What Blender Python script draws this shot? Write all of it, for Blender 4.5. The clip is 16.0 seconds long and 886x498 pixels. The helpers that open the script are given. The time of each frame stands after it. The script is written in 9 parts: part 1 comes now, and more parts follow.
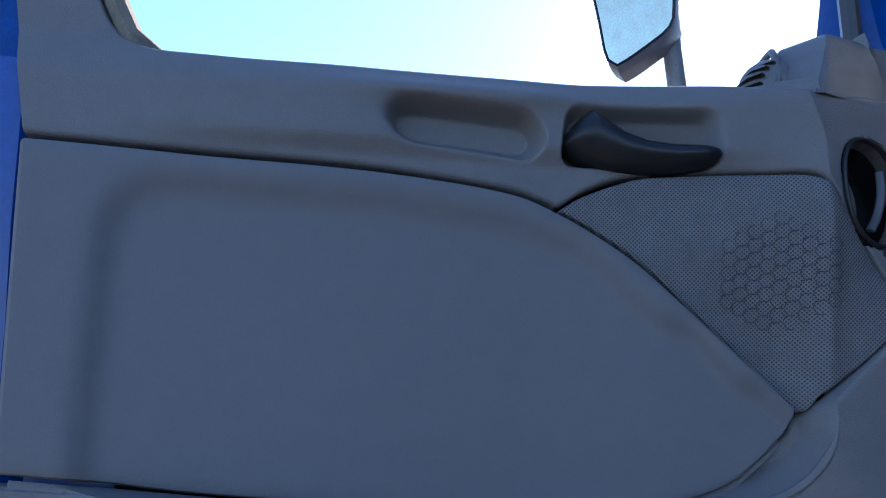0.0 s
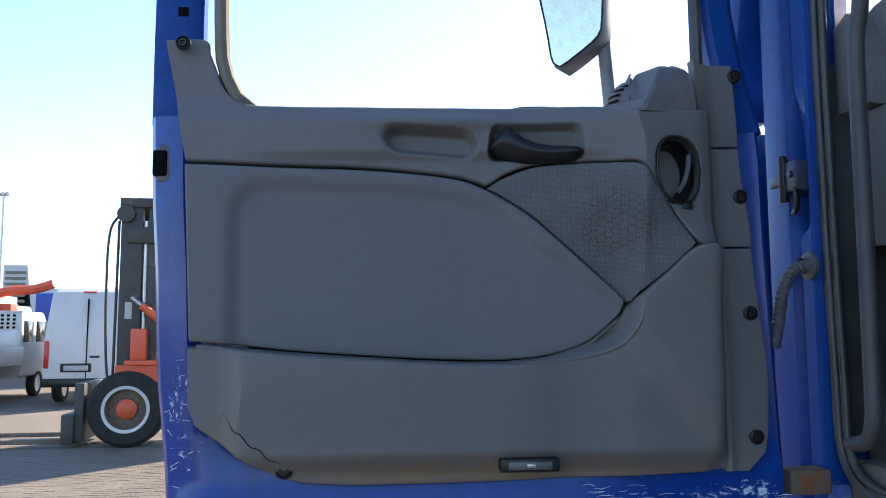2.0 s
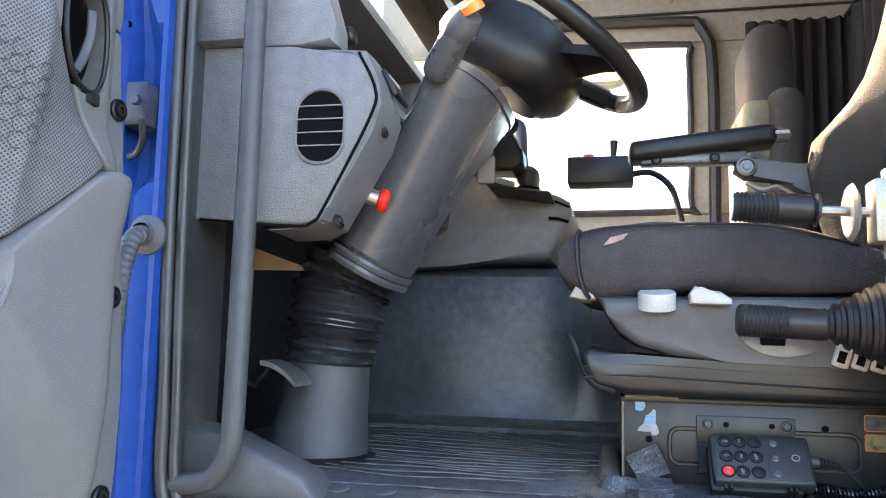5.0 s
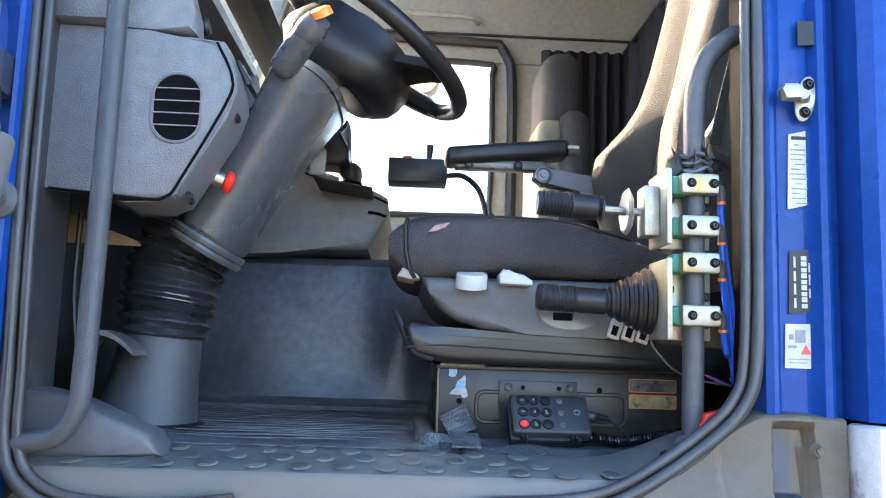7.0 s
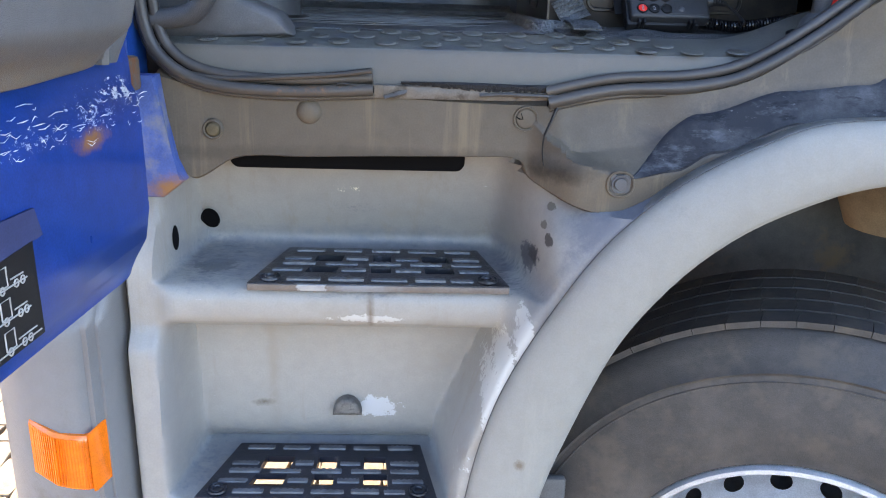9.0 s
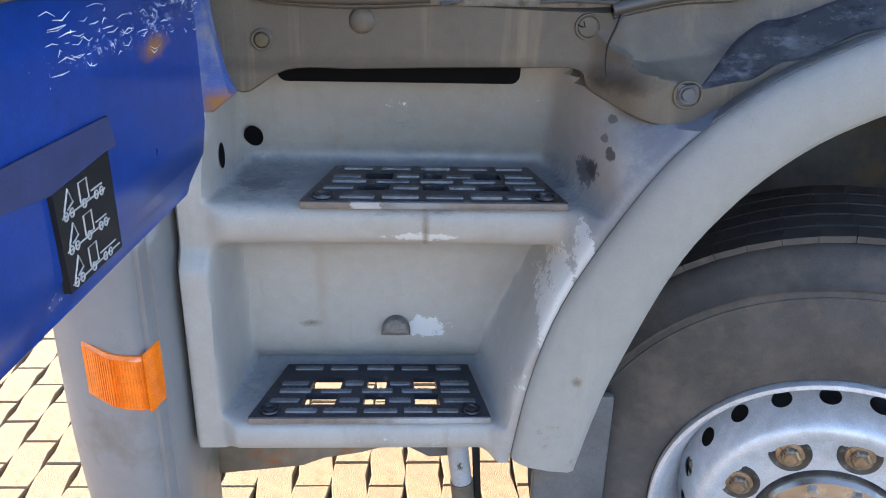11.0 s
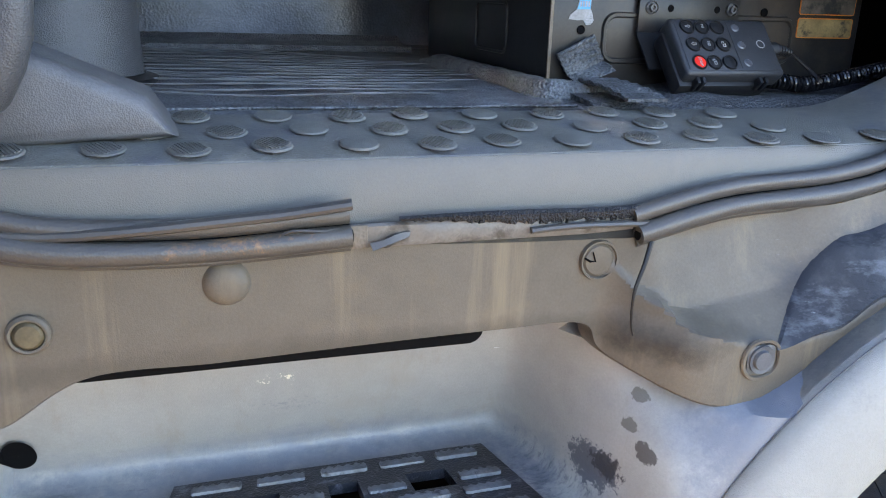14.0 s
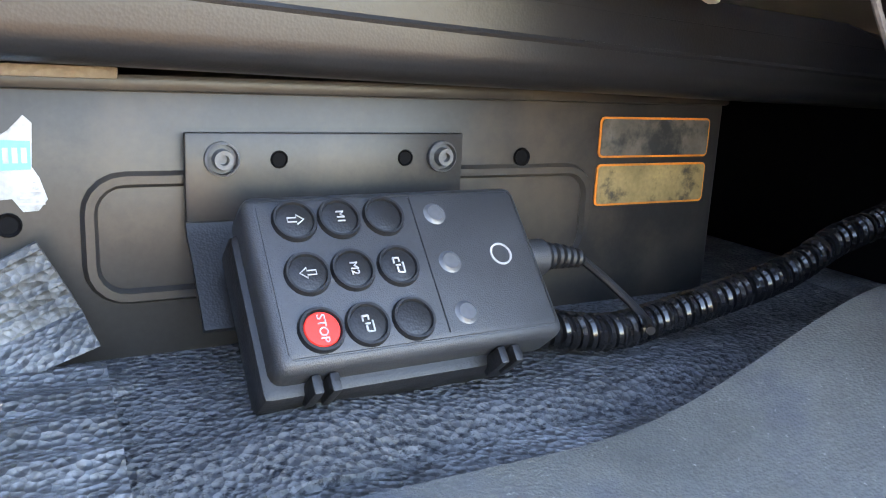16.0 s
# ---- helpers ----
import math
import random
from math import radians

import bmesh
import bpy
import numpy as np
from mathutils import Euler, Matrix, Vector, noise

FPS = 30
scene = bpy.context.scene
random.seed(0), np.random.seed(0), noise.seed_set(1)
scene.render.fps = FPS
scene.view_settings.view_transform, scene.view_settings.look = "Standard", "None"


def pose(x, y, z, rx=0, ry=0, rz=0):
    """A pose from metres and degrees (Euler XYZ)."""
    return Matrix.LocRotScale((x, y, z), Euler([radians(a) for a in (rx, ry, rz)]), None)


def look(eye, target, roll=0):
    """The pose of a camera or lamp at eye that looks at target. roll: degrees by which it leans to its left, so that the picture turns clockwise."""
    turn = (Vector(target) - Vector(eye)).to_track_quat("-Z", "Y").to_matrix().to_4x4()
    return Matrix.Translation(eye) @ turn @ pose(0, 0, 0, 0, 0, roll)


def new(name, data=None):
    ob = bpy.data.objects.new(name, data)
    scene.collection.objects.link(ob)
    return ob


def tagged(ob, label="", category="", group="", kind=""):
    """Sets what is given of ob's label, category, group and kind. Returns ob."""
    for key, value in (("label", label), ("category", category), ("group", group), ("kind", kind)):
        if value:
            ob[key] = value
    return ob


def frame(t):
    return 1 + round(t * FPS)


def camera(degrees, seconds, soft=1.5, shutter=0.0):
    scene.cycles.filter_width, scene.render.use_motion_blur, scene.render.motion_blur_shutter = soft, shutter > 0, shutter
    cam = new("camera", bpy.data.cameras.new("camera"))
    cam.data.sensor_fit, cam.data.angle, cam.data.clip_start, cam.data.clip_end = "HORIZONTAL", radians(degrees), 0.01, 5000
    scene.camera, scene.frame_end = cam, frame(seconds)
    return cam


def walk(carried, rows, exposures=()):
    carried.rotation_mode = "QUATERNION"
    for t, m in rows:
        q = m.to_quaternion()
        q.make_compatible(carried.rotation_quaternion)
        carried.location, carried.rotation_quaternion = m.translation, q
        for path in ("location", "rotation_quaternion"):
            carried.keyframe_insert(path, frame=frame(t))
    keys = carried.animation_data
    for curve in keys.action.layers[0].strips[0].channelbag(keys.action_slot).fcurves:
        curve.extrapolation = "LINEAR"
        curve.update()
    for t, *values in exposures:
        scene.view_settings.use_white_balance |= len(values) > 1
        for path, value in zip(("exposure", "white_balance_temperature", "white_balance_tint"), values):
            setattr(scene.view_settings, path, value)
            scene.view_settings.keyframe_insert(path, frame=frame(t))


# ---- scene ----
cam = camera(57.6, 16.0, soft=1.0)
PATH = [
    (0, (0.056, -0.966, 1.714), (-2.008, -0.424, 2.204), 0.8),
    (0.5, (0.299, -0.945, 1.719), (-1.843, -0.561, 1.968), 0.6),
    (1, (0.538, -0.83, 1.715), (-1.635, -0.672, 1.941), 0.3),
    (1.5, (0.652, -0.785, 1.71), (-1.529, -0.792, 1.918), 0.1),
    (2, (0.666, -0.925, 1.691), (-1.49, -0.614, 1.914), -0.2),
    (2.5, (0.596, -0.992, 1.683), (-1.452, -0.249, 1.904), -0.1),
    (3, (0.426, -0.971, 1.687), (-1.43, 0.171, 1.903), 0.3),
    (3.5, (0.276, -0.953, 1.687), (-1.31, 0.543, 1.9), 0.7),
    (4, (0.148, -1.026, 1.684), (-1.108, 0.754, 1.913), 0.9),
    (4.5, (0.014, -1.052, 1.679), (-0.865, 0.94, 1.917), 1),
    (5, (-0.115, -0.973, 1.682), (-0.579, 1.152, 1.928), 1.2),
    (5.2, (-0.131, -0.938, 1.687), (-0.425, 1.218, 1.938), 1.3),
    (7.3, (-0.181, -1.138, 1.612), (-0.078, 1.033, 1.887), 1.7),
    (7.5, (-0.199, -1.142, 1.601), (-0.085, 1.035, 1.807), 1.6),
    (8, (-0.258, -1.132, 1.58), (-0.139, 1.051, 1.462), 1.6),
    (8.5, (-0.286, -1.134, 1.558), (-0.2, 1.018, 1.164), 1.5),
    (9, (-0.318, -1.134, 1.54), (-0.249, 0.948, 0.866), 1.6),
    (9.2, (-0.336, -1.133, 1.537), (-0.254, 0.892, 0.708), 1.6),
    (11.3, (-0.422, -1.099, 1.497), (-0.336, 0.915, 0.644), 1.2),
    (11.5, (-0.437, -1.049, 1.462), (-0.306, 0.969, 0.621), 1.3),
    (12, (-0.449, -0.868, 1.415), (-0.172, 1.073, 0.44), 1.3),
    (12.5, (-0.43, -0.756, 1.443), (-0.032, 1.142, 0.426), 1.5),
    (13, (-0.446, -0.698, 1.517), (0.003, 1.23, 0.577), 1.5),
    (13.5, (-0.472, -0.626, 1.56), (0.054, 1.348, 0.771), 1.6),
    (14, (-0.496, -0.576, 1.576), (0.155, 1.41, 0.922), 1.9),
    (14.5, (-0.48, -0.542, 1.599), (0.376, 1.42, 1.133), 2.5),
    (15, (-0.38, -0.436, 1.63), (0.579, 1.479, 1.176), 2.2),
    (15.5, (-0.196, -0.231, 1.632), (0.827, 1.644, 1.151), 2.3),
    (16, (-0.07, -0.096, 1.615), (0.953, 1.777, 1.128), 2.7),
]
EXPO = [(0, 1.54, 5750, 16), (0.5, 2.09, 6800, 14), (1, 1.99, 7000, 15), (1.5, 1.89, 7000, 15), (2, 1.57, 6750, 13), (2.5, 1.82, 6950, 13), (3, 2.65, 7820, 13), (3.5, 3.50, 8420, 17), (4, 3.70, 8920, 17), (4.5, 3.55, 8570, 17), (5, 3.60, 8320, 17), (7.5, 3.44, 7100, 14), (8, 3.32, 7200, 15), (8.5, 3.37, 7700, 17), (9, 2.97, 7900, 19), (11.5, 2.47, 7450, 18), (12, 2.42, 7250, 18), (13, 2.69, 7150, 17), (13.5, 3.21, 7800, 16), (14, 3.56, 8300, 18), (14.5, 3.71, 8500, 19), (15.2, 4.10, 9100, 19), (16, 4.75, 9500, 19)]
walk(cam, [(t, look(eye, target, roll)) for t, eye, target, roll in PATH], EXPO)

# ---- light: low sun ahead of the truck and on its far side, clear sky ----
SUN_EL, SUN_AZ = 32.0, (-0.72, 0.694)
world = bpy.data.worlds.new("sky")
scene.world = world
world.use_nodes = True
wn = world.node_tree.nodes
sky = wn.new("ShaderNodeTexSky")
sky.sky_type = "NISHITA"
sky.sun_disc = False
sky.sun_elevation = radians(SUN_EL)
sky.sun_rotation = math.atan2(SUN_AZ[0], SUN_AZ[1])
sky.air_density, sky.dust_density, sky.ozone_density = 1.0, 0.25, 5.0
wn["Background"].inputs["Strength"].default_value = 0.15
world.node_tree.links.new(sky.outputs[0], wn["Background"].inputs["Color"])
sun = new("sun", bpy.data.lights.new("sun", "SUN"))
sun.data.energy, sun.data.angle, sun.data.color = 5.0, radians(0.6), (1.0, 0.87, 0.7)
_e = radians(SUN_EL)
sun.matrix_world = look((SUN_AZ[0] * 30 * math.cos(_e), SUN_AZ[1] * 30 * math.cos(_e), 30 * math.sin(_e)), (0, 0, 0))

# ---- materials ----
def material(name, colour, rough=0.6, metal=0.0, var=0.12, scale=6.0, grain=0.0, grain_scale=400.0, stain=None, stain_amount=0.0, stain_scale=5.0, coat=0.0, spec=0.5, layers=(), spots=(), relief=0.001, fine=0.09):
    """Base colour with soft large variation, fine grain relief and stains of another colour with their own shape."""
    m = bpy.data.materials.new(name)
    m.use_nodes = True
    nt = m.node_tree
    bsdf = nt.nodes["Principled BSDF"]
    bsdf.inputs["Roughness"].default_value = rough
    bsdf.inputs["Metallic"].default_value = metal
    bsdf.inputs["Specular IOR Level"].default_value = spec
    bsdf.inputs["Coat Weight"].default_value = coat
    bsdf.inputs["Coat Roughness"].default_value = 0.12
    co = nt.nodes.new("ShaderNodeTexCoord")
    big = nt.nodes.new("ShaderNodeTexNoise")
    big.inputs["Scale"].default_value, big.inputs["Detail"].default_value = scale, 5.0
    nt.links.new(co.outputs["Object"], big.inputs["Vector"])
    ramp = nt.nodes.new("ShaderNodeMapRange")
    ramp.inputs["From Min"].default_value, ramp.inputs["From Max"].default_value = 0.3, 0.7
    ramp.inputs["To Min"].default_value, ramp.inputs["To Max"].default_value = 1.0 - var, 1.0 + var
    nt.links.new(big.outputs[0], ramp.inputs["Value"])
    mul = nt.nodes.new("ShaderNodeVectorMath")
    mul.operation = "SCALE"
    mul.inputs[0].default_value = colour
    # two finer scales of the same colour: mottling and speckle
    last = ramp.outputs[0]
    for fs, fa in ((45.0, fine * 1.2), (420.0, fine * 1.4)):
        if not fine:
            continue
        fn_ = nt.nodes.new("ShaderNodeTexNoise")
        fn_.inputs["Scale"].default_value, fn_.inputs["Detail"].default_value = fs, 3.0
        nt.links.new(co.outputs["Object"], fn_.inputs["Vector"])
        fr = nt.nodes.new("ShaderNodeMapRange")
        fr.inputs["From Min"].default_value, fr.inputs["From Max"].default_value = 0.3, 0.7
        fr.inputs["To Min"].default_value, fr.inputs["To Max"].default_value = 1.0 - fa, 1.0 + fa
        nt.links.new(fn_.outputs[0], fr.inputs["Value"])
        fm = nt.nodes.new("ShaderNodeMath")
        fm.operation = "MULTIPLY"
        nt.links.new(last, fm.inputs[0])
        nt.links.new(fr.outputs[0], fm.inputs[1])
        last = fm.outputs[0]
    nt.links.new(last, mul.inputs["Scale"])
    out = mul.outputs[0]
    if stain:
        sn = nt.nodes.new("ShaderNodeTexNoise")
        sn.inputs["Scale"].default_value, sn.inputs["Detail"].default_value, sn.inputs["Roughness"].default_value = stain_scale, 8.0, 0.65
        nt.links.new(co.outputs["Object"], sn.inputs["Vector"])
        sr = nt.nodes.new("ShaderNodeMapRange")
        sr.inputs["From Min"].default_value, sr.inputs["From Max"].default_value = 0.66 - 0.3 * stain_amount, 0.78 - 0.3 * stain_amount
        nt.links.new(sn.outputs[0], sr.inputs["Value"])
        mix = nt.nodes.new("ShaderNodeMix")
        mix.data_type = "RGBA"
        mix.inputs["B"].default_value = (*stain, 1)
        nt.links.new(sr.outputs[0], mix.inputs["Factor"])
        nt.links.new(out, mix.inputs["A"])
        out = mix.outputs["Result"]
    for lc, lv, lo, hi in layers:
        # streaks and flecks: noise stretched by lv, shown between lo and hi
        mp = nt.nodes.new("ShaderNodeMapping")
        mp.inputs["Scale"].default_value = lv
        nt.links.new(co.outputs["Object"], mp.inputs["Vector"])
        ln = nt.nodes.new("ShaderNodeTexNoise")
        ln.inputs["Scale"].default_value, ln.inputs["Detail"].default_value, ln.inputs["Roughness"].default_value = 1.0, 9.0, 0.7
        nt.links.new(mp.outputs[0], ln.inputs["Vector"])
        lr = nt.nodes.new("ShaderNodeMapRange")
        lr.inputs["From Min"].default_value, lr.inputs["From Max"].default_value = lo, hi
        nt.links.new(ln.outputs[0], lr.inputs["Value"])
        lm = nt.nodes.new("ShaderNodeMix")
        lm.data_type = "RGBA"
        lm.inputs["B"].default_value = (*lc, 1)
        nt.links.new(lr.outputs[0], lm.inputs["Factor"])
        nt.links.new(out, lm.inputs["A"])
        out = lm.outputs["Result"]
    for sc, srad, scol, sfreq, samt, *dense in spots:
        # a ragged spot of colour: centre, radii, colour, raggedness, strength, share covered
        dense = dense[0] if dense else 0.9
        soft = 0.05 if sum(scol) > 1.0 or samt == 0.95 else 0.4
        sub = nt.nodes.new("ShaderNodeVectorMath")
        sub.operation = "SUBTRACT"
        sub.inputs[1].default_value = sc
        nt.links.new(co.outputs["Object"], sub.inputs[0])
        dv = nt.nodes.new("ShaderNodeVectorMath")
        dv.operation = "DIVIDE"
        dv.inputs[1].default_value = srad
        nt.links.new(sub.outputs[0], dv.inputs[0])
        le = nt.nodes.new("ShaderNodeVectorMath")
        le.operation = "LENGTH"
        nt.links.new(dv.outputs[0], le.inputs[0])
        ns = nt.nodes.new("ShaderNodeTexNoise")
        ns.inputs["Scale"].default_value, ns.inputs["Detail"].default_value, ns.inputs["Roughness"].default_value = 1.0, 10.0, 0.78
        nm = nt.nodes.new("ShaderNodeMapping")
        nm.inputs["Scale"].default_value = sfreq if isinstance(sfreq, tuple) else (sfreq, sfreq, sfreq)
        nt.links.new(co.outputs["Object"], nm.inputs["Vector"])
        nt.links.new(nm.outputs[0], ns.inputs["Vector"])
        ma = nt.nodes.new("ShaderNodeMath")
        ma.operation = "MULTIPLY_ADD"
        ma.inputs[1].default_value = 2.4 if dense >= 0.9 else 6.0
        nt.links.new(ns.outputs[0], ma.inputs[0])
        nt.links.new(le.outputs["Value"], ma.inputs[2])
        sr2 = nt.nodes.new("ShaderNodeMapRange")
        sr2.inputs["From Min"].default_value, sr2.inputs["From Max"].default_value = ((1.98, 1.92) if soft < 0.1 else (2.08 + soft, 1.83 - soft)) if dense >= 0.9 else ((2.1 + 1.6 * dense, 2.02 + 1.6 * dense) if soft < 0.1 else (2.2 + 1.6 * dense + soft, 1.95 + 1.6 * dense - soft))
        sr2.inputs["To Min"].default_value, sr2.inputs["To Max"].default_value = 0.0, samt
        nt.links.new(ma.outputs[0], sr2.inputs["Value"])
        sm2 = nt.nodes.new("ShaderNodeMix")
        sm2.data_type = "RGBA"
        sm2.inputs["B"].default_value = (*scol, 1)
        nt.links.new(sr2.outputs[0], sm2.inputs["Factor"])
        nt.links.new(out, sm2.inputs["A"])
        out = sm2.outputs["Result"]
    nt.links.new(out, bsdf.inputs["Base Color"])
    rr = nt.nodes.new("ShaderNodeMapRange")
    rr.inputs["To Min"].default_value, rr.inputs["To Max"].default_value = max(rough - 0.1, 0.02), min(rough + 0.1, 1.0)
    nt.links.new(big.outputs[0], rr.inputs["Value"])
    nt.links.new(rr.outputs[0], bsdf.inputs["Roughness"])
    if grain:
        gn = nt.nodes.new("ShaderNodeTexVoronoi")
        gn.inputs["Scale"].default_value = grain_scale
        nt.links.new(co.outputs["Object"], gn.inputs["Vector"])
        bp = nt.nodes.new("ShaderNodeBump")
        bp.inputs["Strength"].default_value, bp.inputs["Distance"].default_value = grain, relief
        nt.links.new(gn.outputs["Distance"], bp.inputs["Height"])
        nt.links.new(bp.outputs[0], bsdf.inputs["Normal"])
    return m


def glass(name, tint=(0.9, 0.95, 0.93), rough=0.0):
    m = bpy.data.materials.new(name)
    m.use_nodes = True
    b = m.node_tree.nodes["Principled BSDF"]
    b.inputs["Base Color"].default_value = (*tint, 1)
    b.inputs["Transmission Weight"].default_value = 1.0
    b.inputs["Roughness"].default_value = rough
    b.inputs["IOR"].default_value = 1.45
    return m


HINGE = material("greasy_hinge", (0.02, 0.026, 0.05), 0.4, 0, 0.4, 30, 0, stain=(0.07, 0.065, 0.06), stain_amount=0.4, stain_scale=40)
BLUE = material("blue_paint", (0.004, 0.045, 0.21), 0.3, 0.0, 0.12, 4, 0, coat=0.0, spec=0.14, layers=[((0.3, 0.36, 0.5), (40, 40, 22), 0.755, 0.78), ((0.01, 0.03, 0.12), (9, 9, 2.5), 0.56, 0.75)])
BLUE_WORN = material("worn_blue_paint", (0.002, 0.042, 0.24), 0.3, 0.0, 0.12, 4, 0, coat=0.3, spec=0.28,
    layers=[((0.5, 0.56, 0.68), (90, 90, 60), 0.735, 0.755), ((0.006, 0.02, 0.12), (10, 10, 3), 0.56, 0.75)],
    spots=[((-0.007, -0.01, 1.42), (0.06, 0.3, 0.028), (0.72, 0.75, 0.8), (60, 60, 110), 0.95, 0.6), ((0.07, -0.01, 1.405), (0.1, 0.3, 0.03), (0.45, 0.55, 0.75), (110, 110, 160), 0.8, 0.6), ((0.2, -0.01, 1.395), (0.16, 0.3, 0.02), (0.42, 0.5, 0.7), (140, 140, 200), 0.75, 0.5), ((0.085, -0.01, 1.378), (0.035, 0.3, 0.012), (0.3, 0.13, 0.05), 45, 1.0), ((-0.05, -0.01, 1.39), (0.03, 0.3, 0.05), (0.72, 0.75, 0.8), (80, 80, 130), 0.9, 0.5),
           ((0.33, -0.01, 1.215), (0.05, 0.3, 0.03), (0.7, 0.73, 0.78), 90, 0.9, 0.4), ((0.975, -0.01, 1.58), (0.05, 0.3, 0.16), (0.66, 0.69, 0.78), (150, 60, 55), 0.9, 0.4), ((0.955, -0.01, 1.49), (0.06, 0.3, 0.06), (0.66, 0.69, 0.78), (70, 70, 140), 0.9, 0.35)])
DOOR_GREY = material("door_trim_plastic", (0.138, 0.136, 0.137), 0.55, spec=0.28, metal=0, var=0.04, scale=3, grain=0.35, grain_scale=800, stain=(0.15, 0.143, 0.135), stain_amount=0.15, stain_scale=3, relief=0.0015, fine=0.03, layers=[((0.2, 0.2, 0.2), (80, 80, 80), 0.73, 0.77)], spots=[((0.5, 0.04, 1.455), (0.42, 0.1, 0.024), (0.19, 0.13, 0.075), 14, 0.8), ((0.9, 0.04, 1.5), (0.04, 0.1, 0.06), (0.19, 0.13, 0.075), 14, 0.6)])
DOOR_DARK = material("door_insert_plastic", (0.128, 0.129, 0.136), 0.6, 0, 0.03, 3, 0.3, 1200, fine=0.02, spec=0.28)
BLACK = material("black_plastic", (0.01, 0.01, 0.011), 0.42, 0, 0.15, 8, 0.12, 900, spec=0.35)
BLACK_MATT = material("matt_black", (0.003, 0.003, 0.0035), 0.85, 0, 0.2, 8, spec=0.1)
RUBBER = material("rubber_seal", (0.035, 0.035, 0.037), 0.42, 0, 0.25, 12, 0.2, 500, stain=(0.1, 0.085, 0.07), stain_amount=0.2, stain_scale=10, spots=[((-0.3, -0.01, 1.4), (0.5, 0.3, 0.06), (0.07, 0.06, 0.05), 14, 0.85, 0.95), ((-0.47, -0.02, 1.405), (0.05, 0.1, 0.01), (0.3, 0.14, 0.05), 60, 0.8, 0.6)])
FOAM_BLACK = material("torn_foam_black", (0.014, 0.014, 0.016), 0.8, 0, 0.4, 60, 0.8, 500, relief=0.003, layers=[((0.1, 0.1, 0.1), (200, 200, 200), 0.66, 0.72)])
DASH = material("dash_plastic", (0.13, 0.132, 0.139), 0.47, 0, 0.06, 4, 0.35, 420, relief=0.002)
DASH_LIGHT = material("dash_edge_plastic", (0.22, 0.22, 0.23), 0.5, 0, 0.05, 4, 0.2, 700)
COLUMN = material("column_plastic", (0.08, 0.082, 0.087), 0.27, 0, 0.08, 5, 0.06, 1100, spec=0.6)
TUNNEL = material("tunnel_leathercloth", (0.063, 0.076, 0.1), 0.36, 0, 0.55, 3.0, 0.32, 230, relief=0.0015, stain=(0.03, 0.038, 0.058), stain_amount=0.4, stain_scale=3, fine=0.2)
FOOTWELL = material("footwell_lining", (0.014, 0.016, 0.02), 0.5, 0, 0.3, 8, 0.5, 200, relief=0.002)
MAT = material("floor_mat", (0.09, 0.095, 0.1), 0.6, 0, 0.4, 7, 0.8, 300, stain=(0.115, 0.118, 0.12), stain_amount=0.3, stain_scale=9, relief=0.003, fine=0.3, spec=0.25, layers=[((0.012, 0.014, 0.02), (5, 16, 9), 0.57, 0.63), ((0.16, 0.17, 0.185), (25, 110, 30), 0.62, 0.72), ((0.2, 0.21, 0.23), (300, 300, 300), 0.66, 0.72)])
CARPET = material("floor_carpet", (0.078, 0.082, 0.088), 0.8, 0, 0.25, 12, 0.5, 290, spec=0.2, stain=(0.15, 0.15, 0.15), stain_amount=0.3, stain_scale=60, relief=0.006, layers=[((0.012, 0.014, 0.018), (260, 420, 260), 0.5, 0.6), ((0.22, 0.22, 0.22), (600, 600, 600), 0.72, 0.76)])
THRESH = material("threshold_plastic", (0.104, 0.103, 0.093), 0.5, 0, 0.2, 9, 0.3, 700, stain=(0.07, 0.075, 0.085), stain_amount=0.4, stain_scale=9, relief=0.0015, layers=[((0.2, 0.19, 0.175), (90, 90, 90), 0.66, 0.74), ((0.28, 0.27, 0.245), (420, 420, 420), 0.64, 0.68), ((0.03, 0.033, 0.037), (70, 30, 70), 0.64, 0.72), ((0.16, 0.155, 0.14), (16, 22, 16), 0.56, 0.75)])
THRESH_FACE = material("threshold_face", (0.114, 0.103, 0.088), 0.5, fine=0.03, metal=0, var=0.08, scale=5, grain=0.25, grain_scale=900, stain=(0.13, 0.112, 0.092), stain_amount=0.25, stain_scale=5, relief=0.0012, layers=[((0.14, 0.12, 0.1), (15, 15, 3), 0.6, 0.75)])
